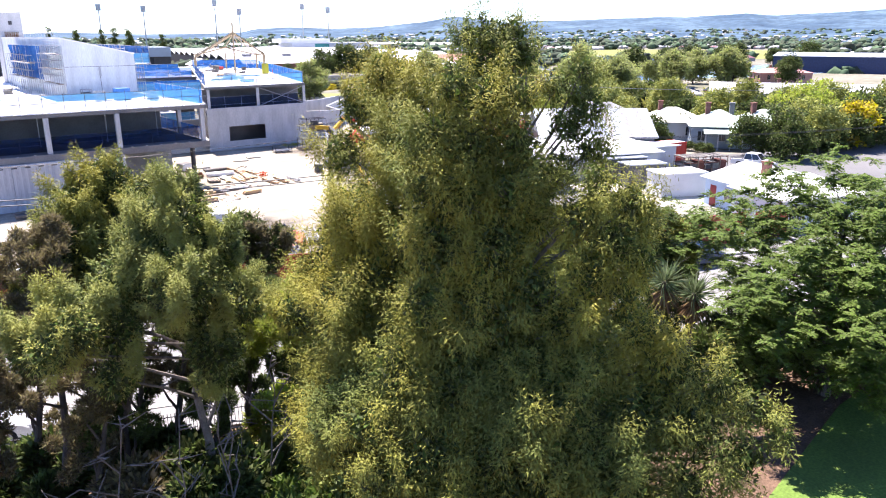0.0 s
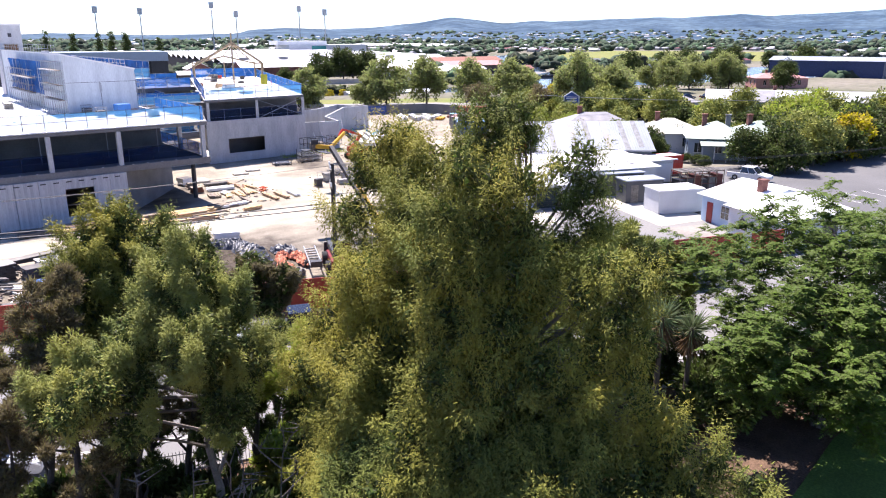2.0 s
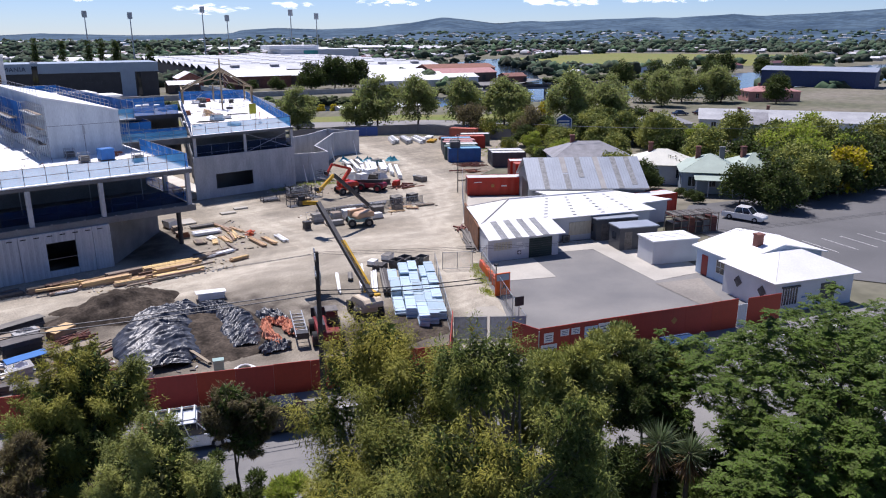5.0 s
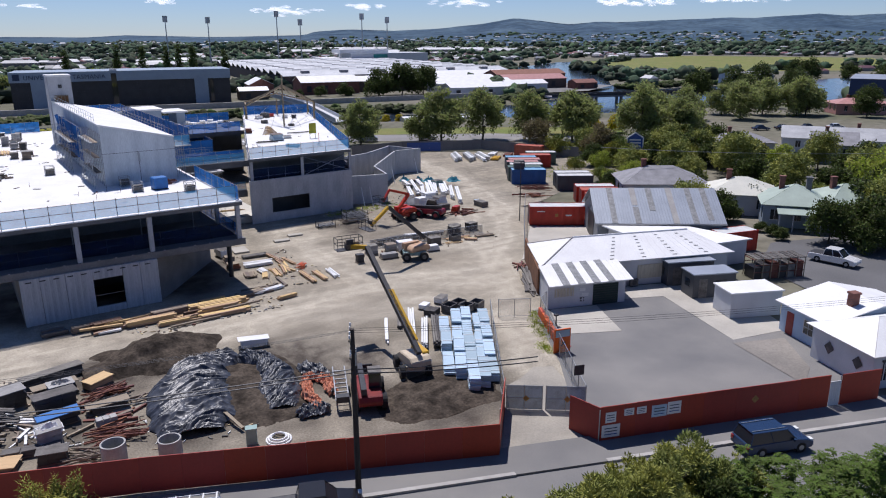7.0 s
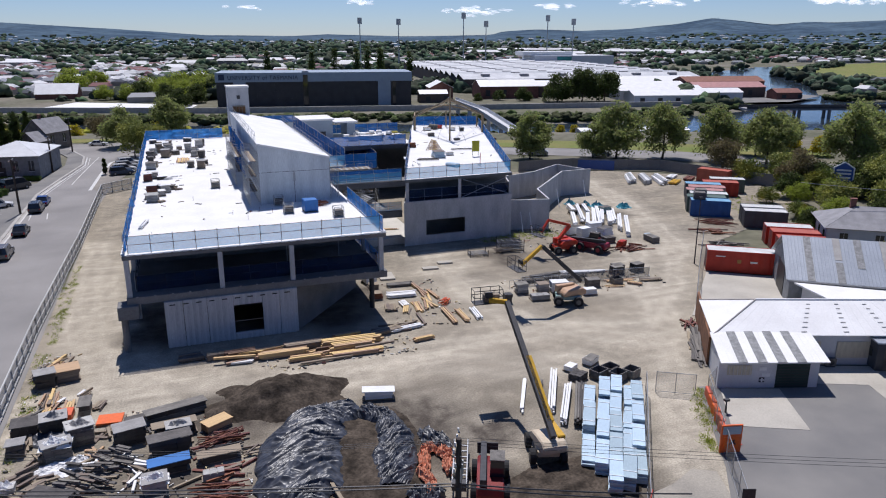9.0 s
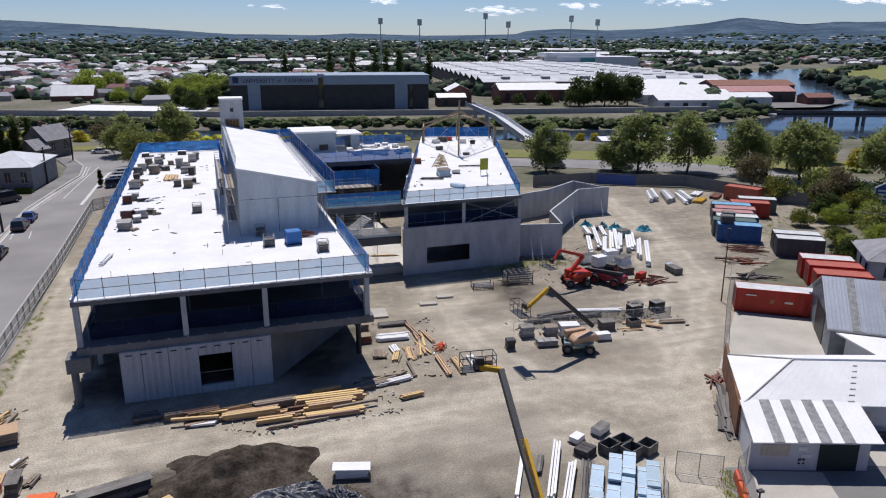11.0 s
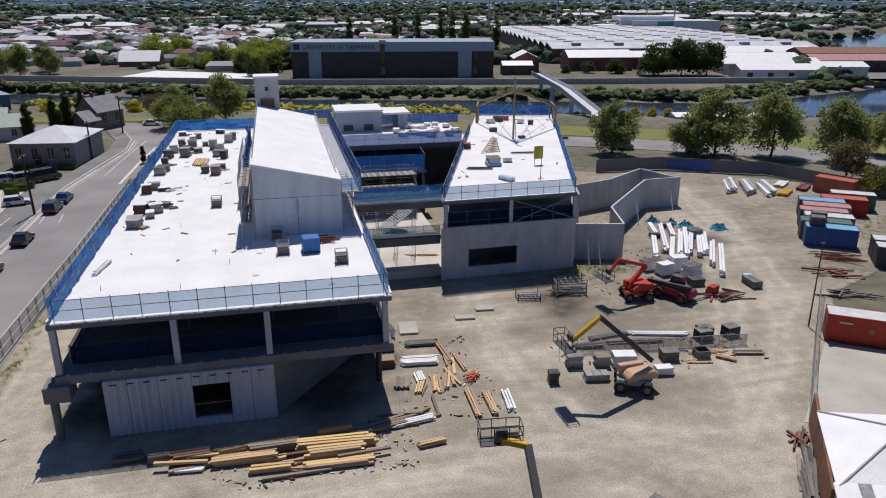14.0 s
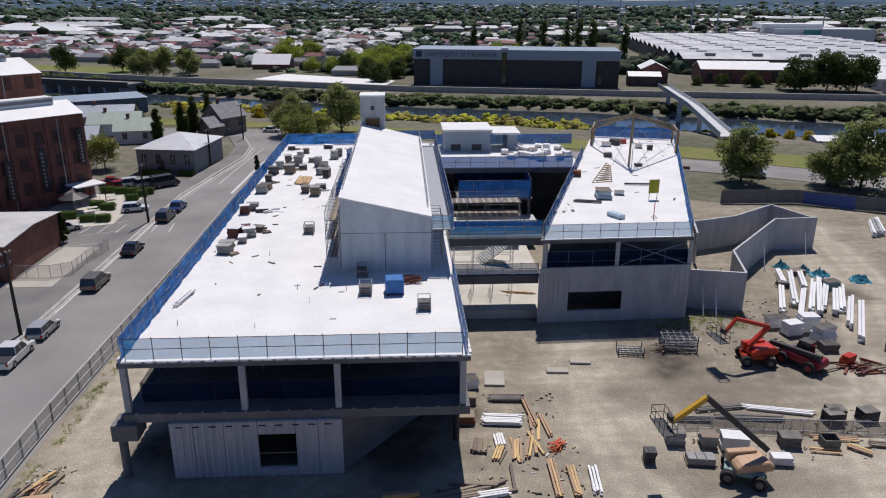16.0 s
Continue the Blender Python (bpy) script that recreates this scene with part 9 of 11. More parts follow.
for s in (10.2, 15.8, 16.9):
    p = Vector(P0) + (Vector(P1) - Vector(P0)).normalized() * s + fn * 0.5
    ac = thing("air_conditioner", p.x, p.y, 0.05, fa, "grey outdoor air-conditioning unit by the shed wall", "air conditioner", "outdoor units")
    box_part("case", ac, GREYPACK, -0.45, -0.18, 0.1, 0.45, 0.18, 0.8, bevel=0.02)
    tube_part("fan_grille", ac, DARK_STEEL, (0, -0.2, 0.45), (0, -0.18, 0.45), 0.27, n=14)
    box_part("feet", ac, DARK_STEEL, -0.4, -0.15, 0, 0.4, 0.15, 0.1)
wall_prism("side_cladding", [sh(53.5, -9.7), sh(46.8, -19.6), sh(46.95, -19.7), sh(53.7, -9.8)], 0, 2.7, material("rusty_cladding", (0.26, 0.12, 0.06), 0.8, var=0.3, scale=1, fine=8), SH, "rust-brown side fence boards")
wall_prism("rear_annex", [sh(65, -12.0), sh(72.5, -18.2), sh(73.8, -25.2), sh(69, -24), sh(64, -17)], 0, 2.8, WHITE_WALL, SH)
wall_prism("annex_roof", [sh(64.4, -11.4), sh(72.8, -17.9), sh(74.2, -25.6), sh(68.6, -24.4), sh(63.6, -17)], 2.8, 2.95, WHITE_ROOF, SH, "flat white annex roof")

BN = thing("zinc_barn", 64.6, -10.6, 0, -36.3, "grey corrugated barn with patched skylight strips", "barn")
BW, BD, BE, BRG = 15.3, 11.3, 3.2, 6.3
bm = bmesh.new()
outline(bm, [(0, 0), (BD, 0), (BD, BE), (BD / 2, BRG - 0.1), (0, BE)], Matrix.Translation((BW / 2, 0, 0)) @ Matrix.Rotation(radians(90), 4, "Z"), BW)
part("wall", bm, material("grey_sheet_wall", (0.26, 0.28, 0.30), 0.6, 0.2), BN, "grey sheet walls and gable")
BA, BB, BC, BDD = (-0.4, -0.4, BE - 0.15), (BW + 0.4, -0.4, BE - 0.15), (BW + 0.4, BD / 2, BRG), (-0.4, BD / 2, BRG)
roof_face("roof_plane", [BA, BB, BC, BDD], GREY_ROOF, BN, "blue-grey zinc sheets")
roof_face("roof_plane", [(-0.4, BD + 0.4, BE - 0.15), (BW + 0.4, BD + 0.4, BE - 0.15), BC, BDD], GREY_ROOF, BN)
ribs(BN, BA, BB, BC, BDD, 46, GREY_ROOF, 0.03)
for k, (t, s0, s1) in enumerate(((0.13, 0, 1), (0.31, 0, 0.45), (0.31, 0.5, 1), (0.44, 0.35, 1), (0.60, 0, 1), (0.75, 0, 1), (0.87, 0.1, 1))):
    strip(BN, BA, BB, BC, BDD, t, t + 0.045, SKYLIGHT if k not in (2, 4) else KERB, s0, s1)
box_part("barn_door", BN, DARKCLAD, -0.06, 3.2, 0, -0.01, 7.6, 3.4, "dark open doorway")
box_part("gutter", BN, STEEL, -0.4, -0.55, BE - 0.25, BW + 0.4, -0.42, BE - 0.1)


def container(x, y, z, rz, l, mat, label, top=None, h=2.55):
    """A ribbed steel shipping container; x, y is its near left corner, it runs along local x."""
    c = thing("shipping_container", x, y, z, rz, label, "container", "shipping containers")
    w = 2.44
    n = int(l / 0.28)
    for side in (0, w):
        bm = bmesh.new()
        pts = []
        for i in range(n + 1):
            xx = 0.12 + (l - 0.24) * i / n
            pts.append((xx, 0.0 if i % 4 in (0, 1) else 0.05))
        for (xa, da), (xb, db) in zip(pts, pts[1:]):
            ya, yb = (da, db) if side == 0 else (w - da, w - db)
            bm.faces.new([bm.verts.new(v) for v in ((xa, ya, 0.15), (xb, yb, 0.15), (xb, yb, h - 0.12), (xa, ya, h - 0.12))])
        bmesh.ops.remove_doubles(bm, verts=bm.verts[:], dist=0.001)
        part("side_sheet", bm, mat, c, "corrugated steel side")
    box_part("end_wall", c, mat, 0.0, 0.08, 0.1, 0.06, w - 0.08, h - 0.05)
    box_part("end_wall", c, mat, l - 0.06, 0.08, 0.1, l, w - 0.08, h - 0.05)
    box_part("roof_sheet", c, top or mat, 0.05, 0.05, h - 0.08, l - 0.05, w - 0.05, h - 0.03, "faded roof sheet")
    for xx in (0, l - 0.14):
        for yy in (0, w - 0.14):
            box_part("corner_post", c, mat, xx, yy, 0, xx + 0.14, yy + 0.14, h)
    for yy in (0, w - 0.1):
        for zz in (0.0, h - 0.14):
            box_part("rail", c, mat, 0.14, yy, zz + 0.02, l - 0.14, yy + 0.1, zz + 0.14)
    for q in (0.55, 1.0, 1.45, 1.9):
        rod("lock_bar", c, STEEL, (-0.03, q, 0.15), (-0.03, q, h - 0.1), 0.025)
    return c


def paint(name, col):
    return material(name + "_container_paint", col, 0.5, var=0.15, scale=0.8, fine=10, bump=0.06)


CR, CB, CD, CG, CW, CP = paint("red", (0.50, 0.036, 0.018)), paint("blue", (0.02, 0.10, 0.30)), paint("dark", (0.075, 0.08, 0.09)), paint("green", (0.10, 0.15, 0.12)), paint("white", (0.66, 0.66, 0.63)), paint("pink", (0.50, 0.25, 0.22))
LB_, RT = paint("light_blue", (0.20, 0.42, 0.60)), paint("faded_red", (0.48, 0.12, 0.07))
c2 = container(64.6, 2.3, 0.05, -34.5, 8.0, CR, "long red container store with small white lettering marks", CW, 2.65)
for xx, w in ((1.0, 1.1), (5.0, 0.8)):
    box_part("mark_bar", c2, PANELSIGN, xx, -0.03, 1.9 if xx < 2 else 1.3, xx + w, -0.012, 2.02 if xx < 2 else 1.5)
box_part("diamond", c2, bpy.data.materials["dull_gold"], 3.5, -0.03, 1.2, 3.95, -0.012, 1.65)
long_a = -33
ux, uy = Vector((math.cos(radians(long_a)), math.sin(radians(long_a)))), Vector((-math.sin(radians(long_a)), math.cos(radians(long_a))))
p = Vector((81.4, 26.7))
for k, (m1, m2, lb) in enumerate(((CB, LB_, "blue shipping container with pale blue roof"), (CG, CG, "green shipping container with pale roof"), (CG, CW, "grey-green shipping container with white roof"), (CD, CP, "dark shipping container with pink-white roof"), (CP, CP, "faded pink shipping container"), (CD, LB_, "dark shipping container with pale blue roof"))):
    q = p + uy * (2.5 * k) - ux * (0.5 * (k % 2)) + Vector((0.9, 0.5)) * (0.35 * k)
    container(q.x, q.y, 0, long_a, 6.06, m1, lb, m2)
for k in range(2):
    q = p + uy * (0.5 + 2.4 * k) + ux * (0.4 + 0.4 * k)
    b = thing("site_tank", q.x, q.y, 2.55, long_a, "dark square unit standing on the blue containers", "tank", "units on containers")
    box_part("case", b, CD, 0, 0, 0, 1.8, 1.6, 1.1, bevel=0.04)
    box_part("lid", b, GREYPACK, 0.1, 0.1, 1.1, 1.7, 1.5, 1.16)
for x, y, rz, m1, m2, lb in ((93.4, 38.6, -33, CR, RT, "red shipping container beside the fence"), (96.6, 40.6, -33, CG, CW, "dark green shipping container with white roof"), (84.2, 17.8, -33, CD, CW, "dark grey shipping container with streaked roof"), (85.8, 20.2, -33, CD, CW, "dark grey shipping container with pale roof"),
                             (79.0, 6.8, -33, CR, RT, "red shipping container with faded roof"), (80.4, 9.4, -33, CR, CW, "red shipping container with patched roof"), (77.2, 3.8, -33, CR, RT, "red shipping container beside the barn"), (101.5, 50.5, -60, RT, RT, "faded red container by the boundary")):
    container(x, y, 0, rz, 6.06, m1, lb, m2)
container(74.6, -21.6, 0, -14, 5.2, CR, "red container behind the shed", CW)
for x, y, w, l, h, wm, lb in ((59.6, -25.6, 2.6, 5.2, 2.5, CD, "dark site cabin with flat grey roof"), (58.6, -29.6, 2.4, 4.6, 2.45, CD, "dark site cabin with pale flat roof"), (57.0, -35.0, 3.0, 5.2, 2.4, WHITE_WALL, "pale grey site cabin with white flat roof")):
    cb = thing("site_cabin", x, y, 0.06, -24, lb, "cabin", "site cabins")
    box_part("body", cb, wm, 0, 0, 0, l, w, h, bevel=0.03)
    box_part("flat_roof", cb, WHITE_ROOF if wm is WHITE_WALL else GREY_ROOF, -0.12, -0.12, h, l + 0.12, w + 0.12, h + 0.12)
    if wm is WHITE_WALL:
        continue
    box_part("door", cb, GREYPACK, 0.6, -0.03, 0, 1.5, 0.0, 2.0)
    box_part("cabin_window", cb, GLASS, 2.4, -0.03, 1.0, 3.6, 0.0, 1.8)
    box_part("end_window", cb, GLASS, -0.03, 0.8, 1.0, 0.0, 1.7, 1.8)
st = thing("pallet_rack", 69.0, -29.5, 0, -24, "rusty rack of timber posts beside the cabins", "rack")
for k in range(7):
    rod("post", st, OLD_WOOD, (k * 1.0, 0, 0), (k * 1.0, 0, 2.4), 0.06)
    rod("post", st, OLD_WOOD, (k * 1.0, 2, 0), (k * 1.0, 2, 2.4), 0.06)
    rod("rail", st, RUST, (k * 1.0, 0, 2.2), (k * 1.0, 2, 2.2), 0.05)
for z in (0.8, 1.6, 2.3):
    for y in (0, 2):
        rod("rail", st, RUST, (0, y, z), (6, y, z), 0.05)
for k in range(6):
    box_part("load", st, (DARKCLAD, GREYPACK, RUST)[k % 3], k + 0.08, 0.1, 0.02, k + 0.92, 1.9, 1.3 + 0.25 * (k % 3))
    for q in range(4):
        rod("pipe", st, GREYPACK, (k + 0.2 + 0.2 * q, -0.25, 2.34), (k + 0.2 + 0.2 * q, 2.2, 2.34), 0.07)


def cottage(name, x, y, rz, l, w, eave, ridge_h, wall, roof, label, hip=True, chimneys=1, windows=3, over=0.4, group="", cat="house", detail=True):
    """A house with its near left corner at x, y, running along local x."""
    h = thing(name, x, y, 0, rz, label, cat, group)
    if hip:
        bm = bmesh.new()
        slab(bm, 0, 0, 0, l, w, eave)
        part("wall", bm, wall, h)
        a, b, c, d = (-over, -over, eave), (l + over, -over, eave), (l + over, w + over, eave), (-over, w + over, eave)
        r0, r1 = (w / 2, w / 2, ridge_h), (l - w / 2, w / 2, ridge_h)
        if l <= w:
            r0 = r1 = (l / 2, w / 2, ridge_h)
            for p, q in ((a, b), (b, c), (c, d), (d, a)):
                roof_face("roof", [p, q, r0], roof, h)
        else:
            roof_face("roof", [a, b, r1, r0], roof, h)
            roof_face("roof", [c, d, r0, r1], roof, h)
            roof_face("roof", [d, a, r0], roof, h)
            roof_face("roof", [b, c, r1], roof, h)
    else:
        bm = bmesh.new()
        outline(bm, [(0, 0), (w, 0), (w, eave), (w / 2, ridge_h - 0.08), (0, eave)], Matrix.Translation((l / 2, 0, 0)) @ Matrix.Rotation(radians(90), 4, "Z"), l)
        part("wall", bm, wall, h)
        k = over * (ridge_h - eave) / (w / 2)
        roof_face("roof", [(-over, -over, eave - k), (l + over, -over, eave - k), (l + over, w / 2, ridge_h), (-over, w / 2, ridge_h)], roof, h)
        roof_face("roof", [(-over, w + over, eave - k), (l + over, w + over, eave - k), (l + over, w / 2, ridge_h), (-over, w / 2, ridge_h)], roof, h)
    for k in range(windows):
        xx = l * (k + 0.5) / windows
        wi = box_part("window", h, GLASS, xx - 0.5, -0.03, eave * 0.35, xx + 0.5, 0.0, eave * 0.8)
        if detail:
            box_part("sill", wi, WHITE_WALL, xx - 0.58, -0.08, eave * 0.35 - 0.08, xx + 0.58, 0.0, eave * 0.35)
            box_part("mullion", wi, WHITE_WALL, xx - 0.03, -0.05, eave * 0.35, xx + 0.03, -0.03, eave * 0.8)
        yy = w * (k + 0.5) / windows
        box_part("window", h, GLASS, -0.03, yy - 0.45, eave * 0.35, 0.0, yy + 0.45, eave * 0.8)
    for k in range(chimneys):
        bm = bmesh.new()
        quadbox(bm, Matrix.Translation((l * (0.3 + 0.4 * k), w * 0.55, eave)), 0.7, 0.6, ridge_h - eave + 0.9)
        quadbox(bm, Matrix.Translation((l * (0.3 + 0.4 * k), w * 0.55, ridge_h + 0.9)), 0.85, 0.75, 0.15)
        part("chimney", bm, BRICK if k == 0 else CONC_D, h)
    return h


# pale blue cottage behind the hoarding
CT = cottage("cottage", 53.2, -49.6, -20, 8.6, 6.2, 2.8, 4.3, WHITE_WALL, WHITE_ROOF, "white cottage with white hipped roof at the street corner", True, 0, 0)
bw = box_part("barred_window", CT, GLASS, 0.9, -0.06, 0.7, 2.5, -0.012, 2.2)
for q in range(6):
    box_part("bar", bw, WHITE_WALL, 0.95 + q * 0.29, -0.1, 0.7, 1.01 + q * 0.29, -0.062, 2.2)
box_part("lintel", bw, GREYPACK, 0.75, -0.14, 2.2, 2.65, -0.012, 2.34)
box_part("name_bar", CT, BLUEBOX, 3.0, -0.05, 1.15, 4.0, -0.012, 1.25, "blue bar sign on the wall")
box_part("boarded_window", CT, GREYPACK, 5.0, -0.06, 0.7, 6.6, -0.012, 2.2)
for k, yy in enumerate((1.4, 4.3)):
    bm = bmesh.new()
    outline(bm, [(0, 0.55), (0.5, 0), (0, -0.55), (-0.5, 0)], Matrix.Translation((-0.045, yy, 1.6)) @ Matrix.Rotation(radians(90), 4, "Z"), 0.03)
    part("diamond_panel", bm, GREYPACK, CT, "grey diamond-shaped panel")
C2 = cottage("cottage", 66.03, -47.67, 70, 5.6, 10.0, 2.75, 3.9, BLUE_WALL, WHITE_ROOF, "pale blue cottage wing with white roof and red door", False, 0, 0)
box_part("door", C2, material("dull_red_door", (0.30, 0.03, 0.03), 0.5), 3.9, 10.01, 0.05, 4.75, 10.05, 2.1, "dull red front door")
sash = box_part("sash_window", C2, GLASS, 1.5, 10.01, 0.9, 2.6, 10.04, 2.1)
for x0, x1, z0, z1 in ((1.42, 1.5, 0.84, 2.16), (2.6, 2.68, 0.84, 2.16), (1.5, 2.6, 0.84, 0.9), (1.5, 2.6, 2.1, 2.16), (2.03, 2.07, 0.9, 2.1), (1.5, 2.6, 1.48, 1.52)):
    box_part("window_frame", sash, WHITE_WALL, x0, 10.01, z0, x1, 10.07, z1)
ch = thing("chimney", 60.2, -44.2, 2.9, -20, "red brick chimney on the cottage roof", "chimney")
box_part("stack", ch, BRICK, -0.35, -0.3, 0, 0.35, 0.3, 1.7)
box_part("cap", ch, BRICK, -0.42, -0.37, 1.7, 0.42, 0.37, 1.85)
sheet("cottage_garden", [(53.2, -45), (50, -46.5), (52.4, -38.6), (57, -40.5)], 0.07, DIRT, "bare brown garden patch beside the cottage", "garden")
AGED_ROOF = material("aged_sheet_roof", (0.46, 0.46, 0.45), 0.5, 0.1, var=0.2, scale=0.3, fine=3, bump=0.05, alt=(0.34, 0.34, 0.34))
# neighbouring houses
CREAM_ROOF = material("cream_sheet_roof", (0.66, 0.64, 0.54), 0.6, var=0.1, scale=0.4, fine=6, bump=0.05, alt=(0.56, 0.55, 0.47))
cottage("house", 86, 4.6, -36, 13, 9, 3.0, 5.2, WHITE_WALL, SLATE, "grey-roofed cottage among garden trees", True, 1, 3)
cottage("house", 91.0, -7.4, -50, 9.4, 8, 3.0, 5.0, WHITE_WALL, CREAM_ROOF, "cottage with pale cream roof", True, 1, 2)
gh = cottage("house", 90.6, -16.4, -52, 8.6, 9, 3.1, 5.3, GREYCLAD, GREEN_ROOF, "blue-grey cottage with faded green roof and a veranda", True, 2, 3)
roof_face("veranda_roof", [(1.6, -2.4, 2.35), (8.9, -2.4, 2.35), (8.9, -0.05, 2.85), (1.6, -0.05, 2.85)], GREEN_ROOF, gh, "faded green veranda roof")
for k in range(5):
    box_part("veranda_post", gh, WHITE_WALL, 1.8 + k * 1.7, -2.3, 0, 1.92 + k * 1.7, -2.18, 2.36)
cottage("house", 97.4, -22.0, -30, 9, 8, 3.1, 5.2, GREYCLAD, GREEN_ROOF, "small cottage with green-grey roof", True, 1, 2)
cottage("house", 155.5, 21, -58, 52, 15, 3.2, 5.0, WHITE_WALL, AGED_ROOF, "long low building with white sheet roof", False, 1, 8)
cottage("house", 146, 8.4, -58, 8, 9, 4.0, 6.0, GREYCLAD, SLATE, "dark gabled house by the long building", False, 1, 2)
cottage("house", 136, 24, -40, 12, 9, 3.2, 5.0, CONC, SLATE, "grey-roofed house beside the road", True, 1, 2)
cottage("house", 327, 96, -74, 46, 20, 7.0, 8.5, material("dark_blue_wall", (0.03, 0.05, 0.13), 0.6), GREY_ROOF, "blue warehouse with flat grey roof", False, 0, 0)
cottage("house", 243, 56, -40, 18, 10, 3.4, 5.0, CP, CP, "terracotta-roofed building by the road", True, 1, 3)
cottage("house", 128, -44, -30, 12, 8, 3.2, 5.0, WHITE_WALL, WHITE_ROOF, "white-roofed building by the car park", False, 0, 2)
cottage("house", 352, 168, -10, 26, 14, 4.5, 6.0, WHITE_WALL, SLATE, "grey shed beside the playing field", False, 0, 0)
ms = thing("road_sign", 115.4, 28.8, 0, -42, "tall blue and white house-shaped sign on posts", "sign")
for s in (-0.9, 0.9):
    rod("post", ms, DARK_STEEL, (s, 0, 0), (s, 0, 4.2), 0.12)
bm = bmesh.new()
outline(bm, [(-1.6, 3.0), (1.6, 3.0), (1.6, 5.4), (0, 6.4), (-1.6, 5.4)], Matrix.Identity(4), 0.3)
part("face", bm, SIGNBLUE, ms, "blue pentagonal face")
bm = bmesh.new()
for a, b in (((-1.6, 5.4), (0, 6.4)), ((0, 6.4), (1.6, 5.4)), ((-1.6, 3.0), (-1.6, 5.4)), ((1.6, 3.0), (1.6, 5.4))):
    tube(bm, (a[0], -0.18, a[1]), (b[0], -0.18, b[1]), 0.12)
for z in (3.5, 4.2, 4.8):
    quadbox(bm, Matrix.Translation((0, -0.17, z)), 2.3, 0.04, 0.3)
part("white_border", bm, PANELSIGN, ms)

# ---- brick mill and houses across the western street ----
GREY_SHED = material("pale_shed_roof", (0.56, 0.55, 0.53), 0.6, var=0.15, scale=0.3, fine=4, bump=0.05)
MILL_PANE = material("boarded_mill_window", (0.075, 0.042, 0.038), 0.7, var=0.2, scale=2, fine=10, bump=0.1)
ML = thing("brick_mill", -34.2, 79.5, 0, 49, "tall dark red brick mill with stepped white roofs", "mill")


def mill_block(x0, x1, y0, y1, h, rise, rows, cols, monitor=True):
    bm = bmesh.new()
    pts = [(y0, 0), (y1, 0), (y1, h), ((y0 + y1) / 2, h + rise), (y0, h)]
    outline(bm, pts, Matrix.Translation(((x0 + x1) / 2, 0, 0)) @ Matrix.Rotation(radians(90), 4, "Z"), x1 - x0)
    w = part("wall", bm, BRICK, ML, "dark red brick walls")
    ym = (y0 + y1) / 2
    k = 0.5 * rise / ((y1 - y0) / 2)
    roof_face("roof", [(x0 - 0.4, y0 - 0.5, h - k), (x1 + 0.4, y0 - 0.5, h - k), (x1 + 0.4, ym, h + rise), (x0 - 0.4, ym, h + rise)], WHITE_ROOF, ML, "white sheet roof")
    roof_face("roof", [(x0 - 0.4, y1 + 0.5, h - k), (x1 + 0.4, y1 + 0.5, h - k), (x1 + 0.4, ym, h + rise), (x0 - 0.4, ym, h + rise)], WHITE_ROOF, ML)
    if monitor:
        box_part("roof_monitor", ML, WHITE_ROOF, x0 + 2, ym - 1.3, h + rise - 0.6, x1 - 2.5, ym + 1.3, h + rise + 0.9, "raised white ridge vent")
        box_part("vent_louvre", ML, SLATE, x0 + 2.1, ym - 1.34, h + rise + 0.1, x1 - 2.6, ym - 1.3, h + rise + 0.6)
    for r in range(rows):
        for c in range(cols):
            xx, zz = x0 + (x1 - x0) * (c + 0.5) / cols, 2.4 + r * 3.9
            if zz + 2.0 > h - 0.4:
                continue
            wn_ = box_part("window", ML, MILL_PANE, xx - 0.7, y0 - 0.05, zz, xx + 0.7, y0 + 0.02, zz + 2.1)
            box_part("sill", wn_, BRICK, xx - 0.85, y0 - 0.14, zz - 0.2, xx + 0.85, y0 + 0.02, zz)
            box_part("lintel", wn_, BRICK, xx - 0.8, y0 - 0.07, zz + 2.1, xx + 0.8, y0 + 0.02, zz + 2.3)
    for c in range(cols + 1):
        xx = x0 + (x1 - x0) * c / cols
        box_part("pier", ML, BRICK, xx - 0.3, y0 - 0.18, 0, xx + 0.3, y0, h - 0.3)
    for c in (0.28, 0.76):
        xx = x0 + (x1 - x0) * c
        rod("downpipe", ML, STEEL, (xx, y0 - 0.25, 0), (xx, y0 - 0.25, h - 0.5), 0.09)
    for r in range(1, rows):
        box_part("band_course", ML, BRICK, x0, y0 - 0.1, 2.0 + r * 3.9 - 0.9, x1, y0, 2.0 + r * 3.9 - 0.65)


mill_block(-17, 0, 0, 9, 14.6, 1.6, 4, 6)
mill_block(-26, -1.5, 9.2, 22, 20.6, 2.0, 5, 7)
mill_block(-34, -17.2, -4, 9, 8.2, 1.4, 2, 4, False)
for s, z0, z1 in ((-12.6, 2.0, 8.4), (-7.4, 3.0, 9.8), (-0.9, 6.0, 11.8)):
    bn = box_part("hanging_banner", ML, DARK_STEEL, s - 0.5, -0.6, z0, s + 0.5, -0.5, z1, "tall black hanging banner")
    for k in range(9):
        zz = z0 + 0.5 + k * (z1 - z0 - 1) / 9
        box_part("letter_bar", bn, KERB, s - 0.13, -0.62, zz, s + 0.13, -0.601, zz + (z1 - z0) / 20)
box_part("chimney_stack", ML, BRICK, -30, 24, 0, -27.5, 26.5, 31, "tall brick chimney stack")
porch = box_part("porch_roof", ML, WHITE_ROOF, -4.5, -4.2, 3.0, 0.5, -0.3, 3.2, "flat white porch roof")
for s in (-4.2, 0.2):
    for y in (-4.0, -0.6):
        rod("porch_post", porch, DARK_STEEL, (s, y, 0), (s, y, 3.0), 0.08)
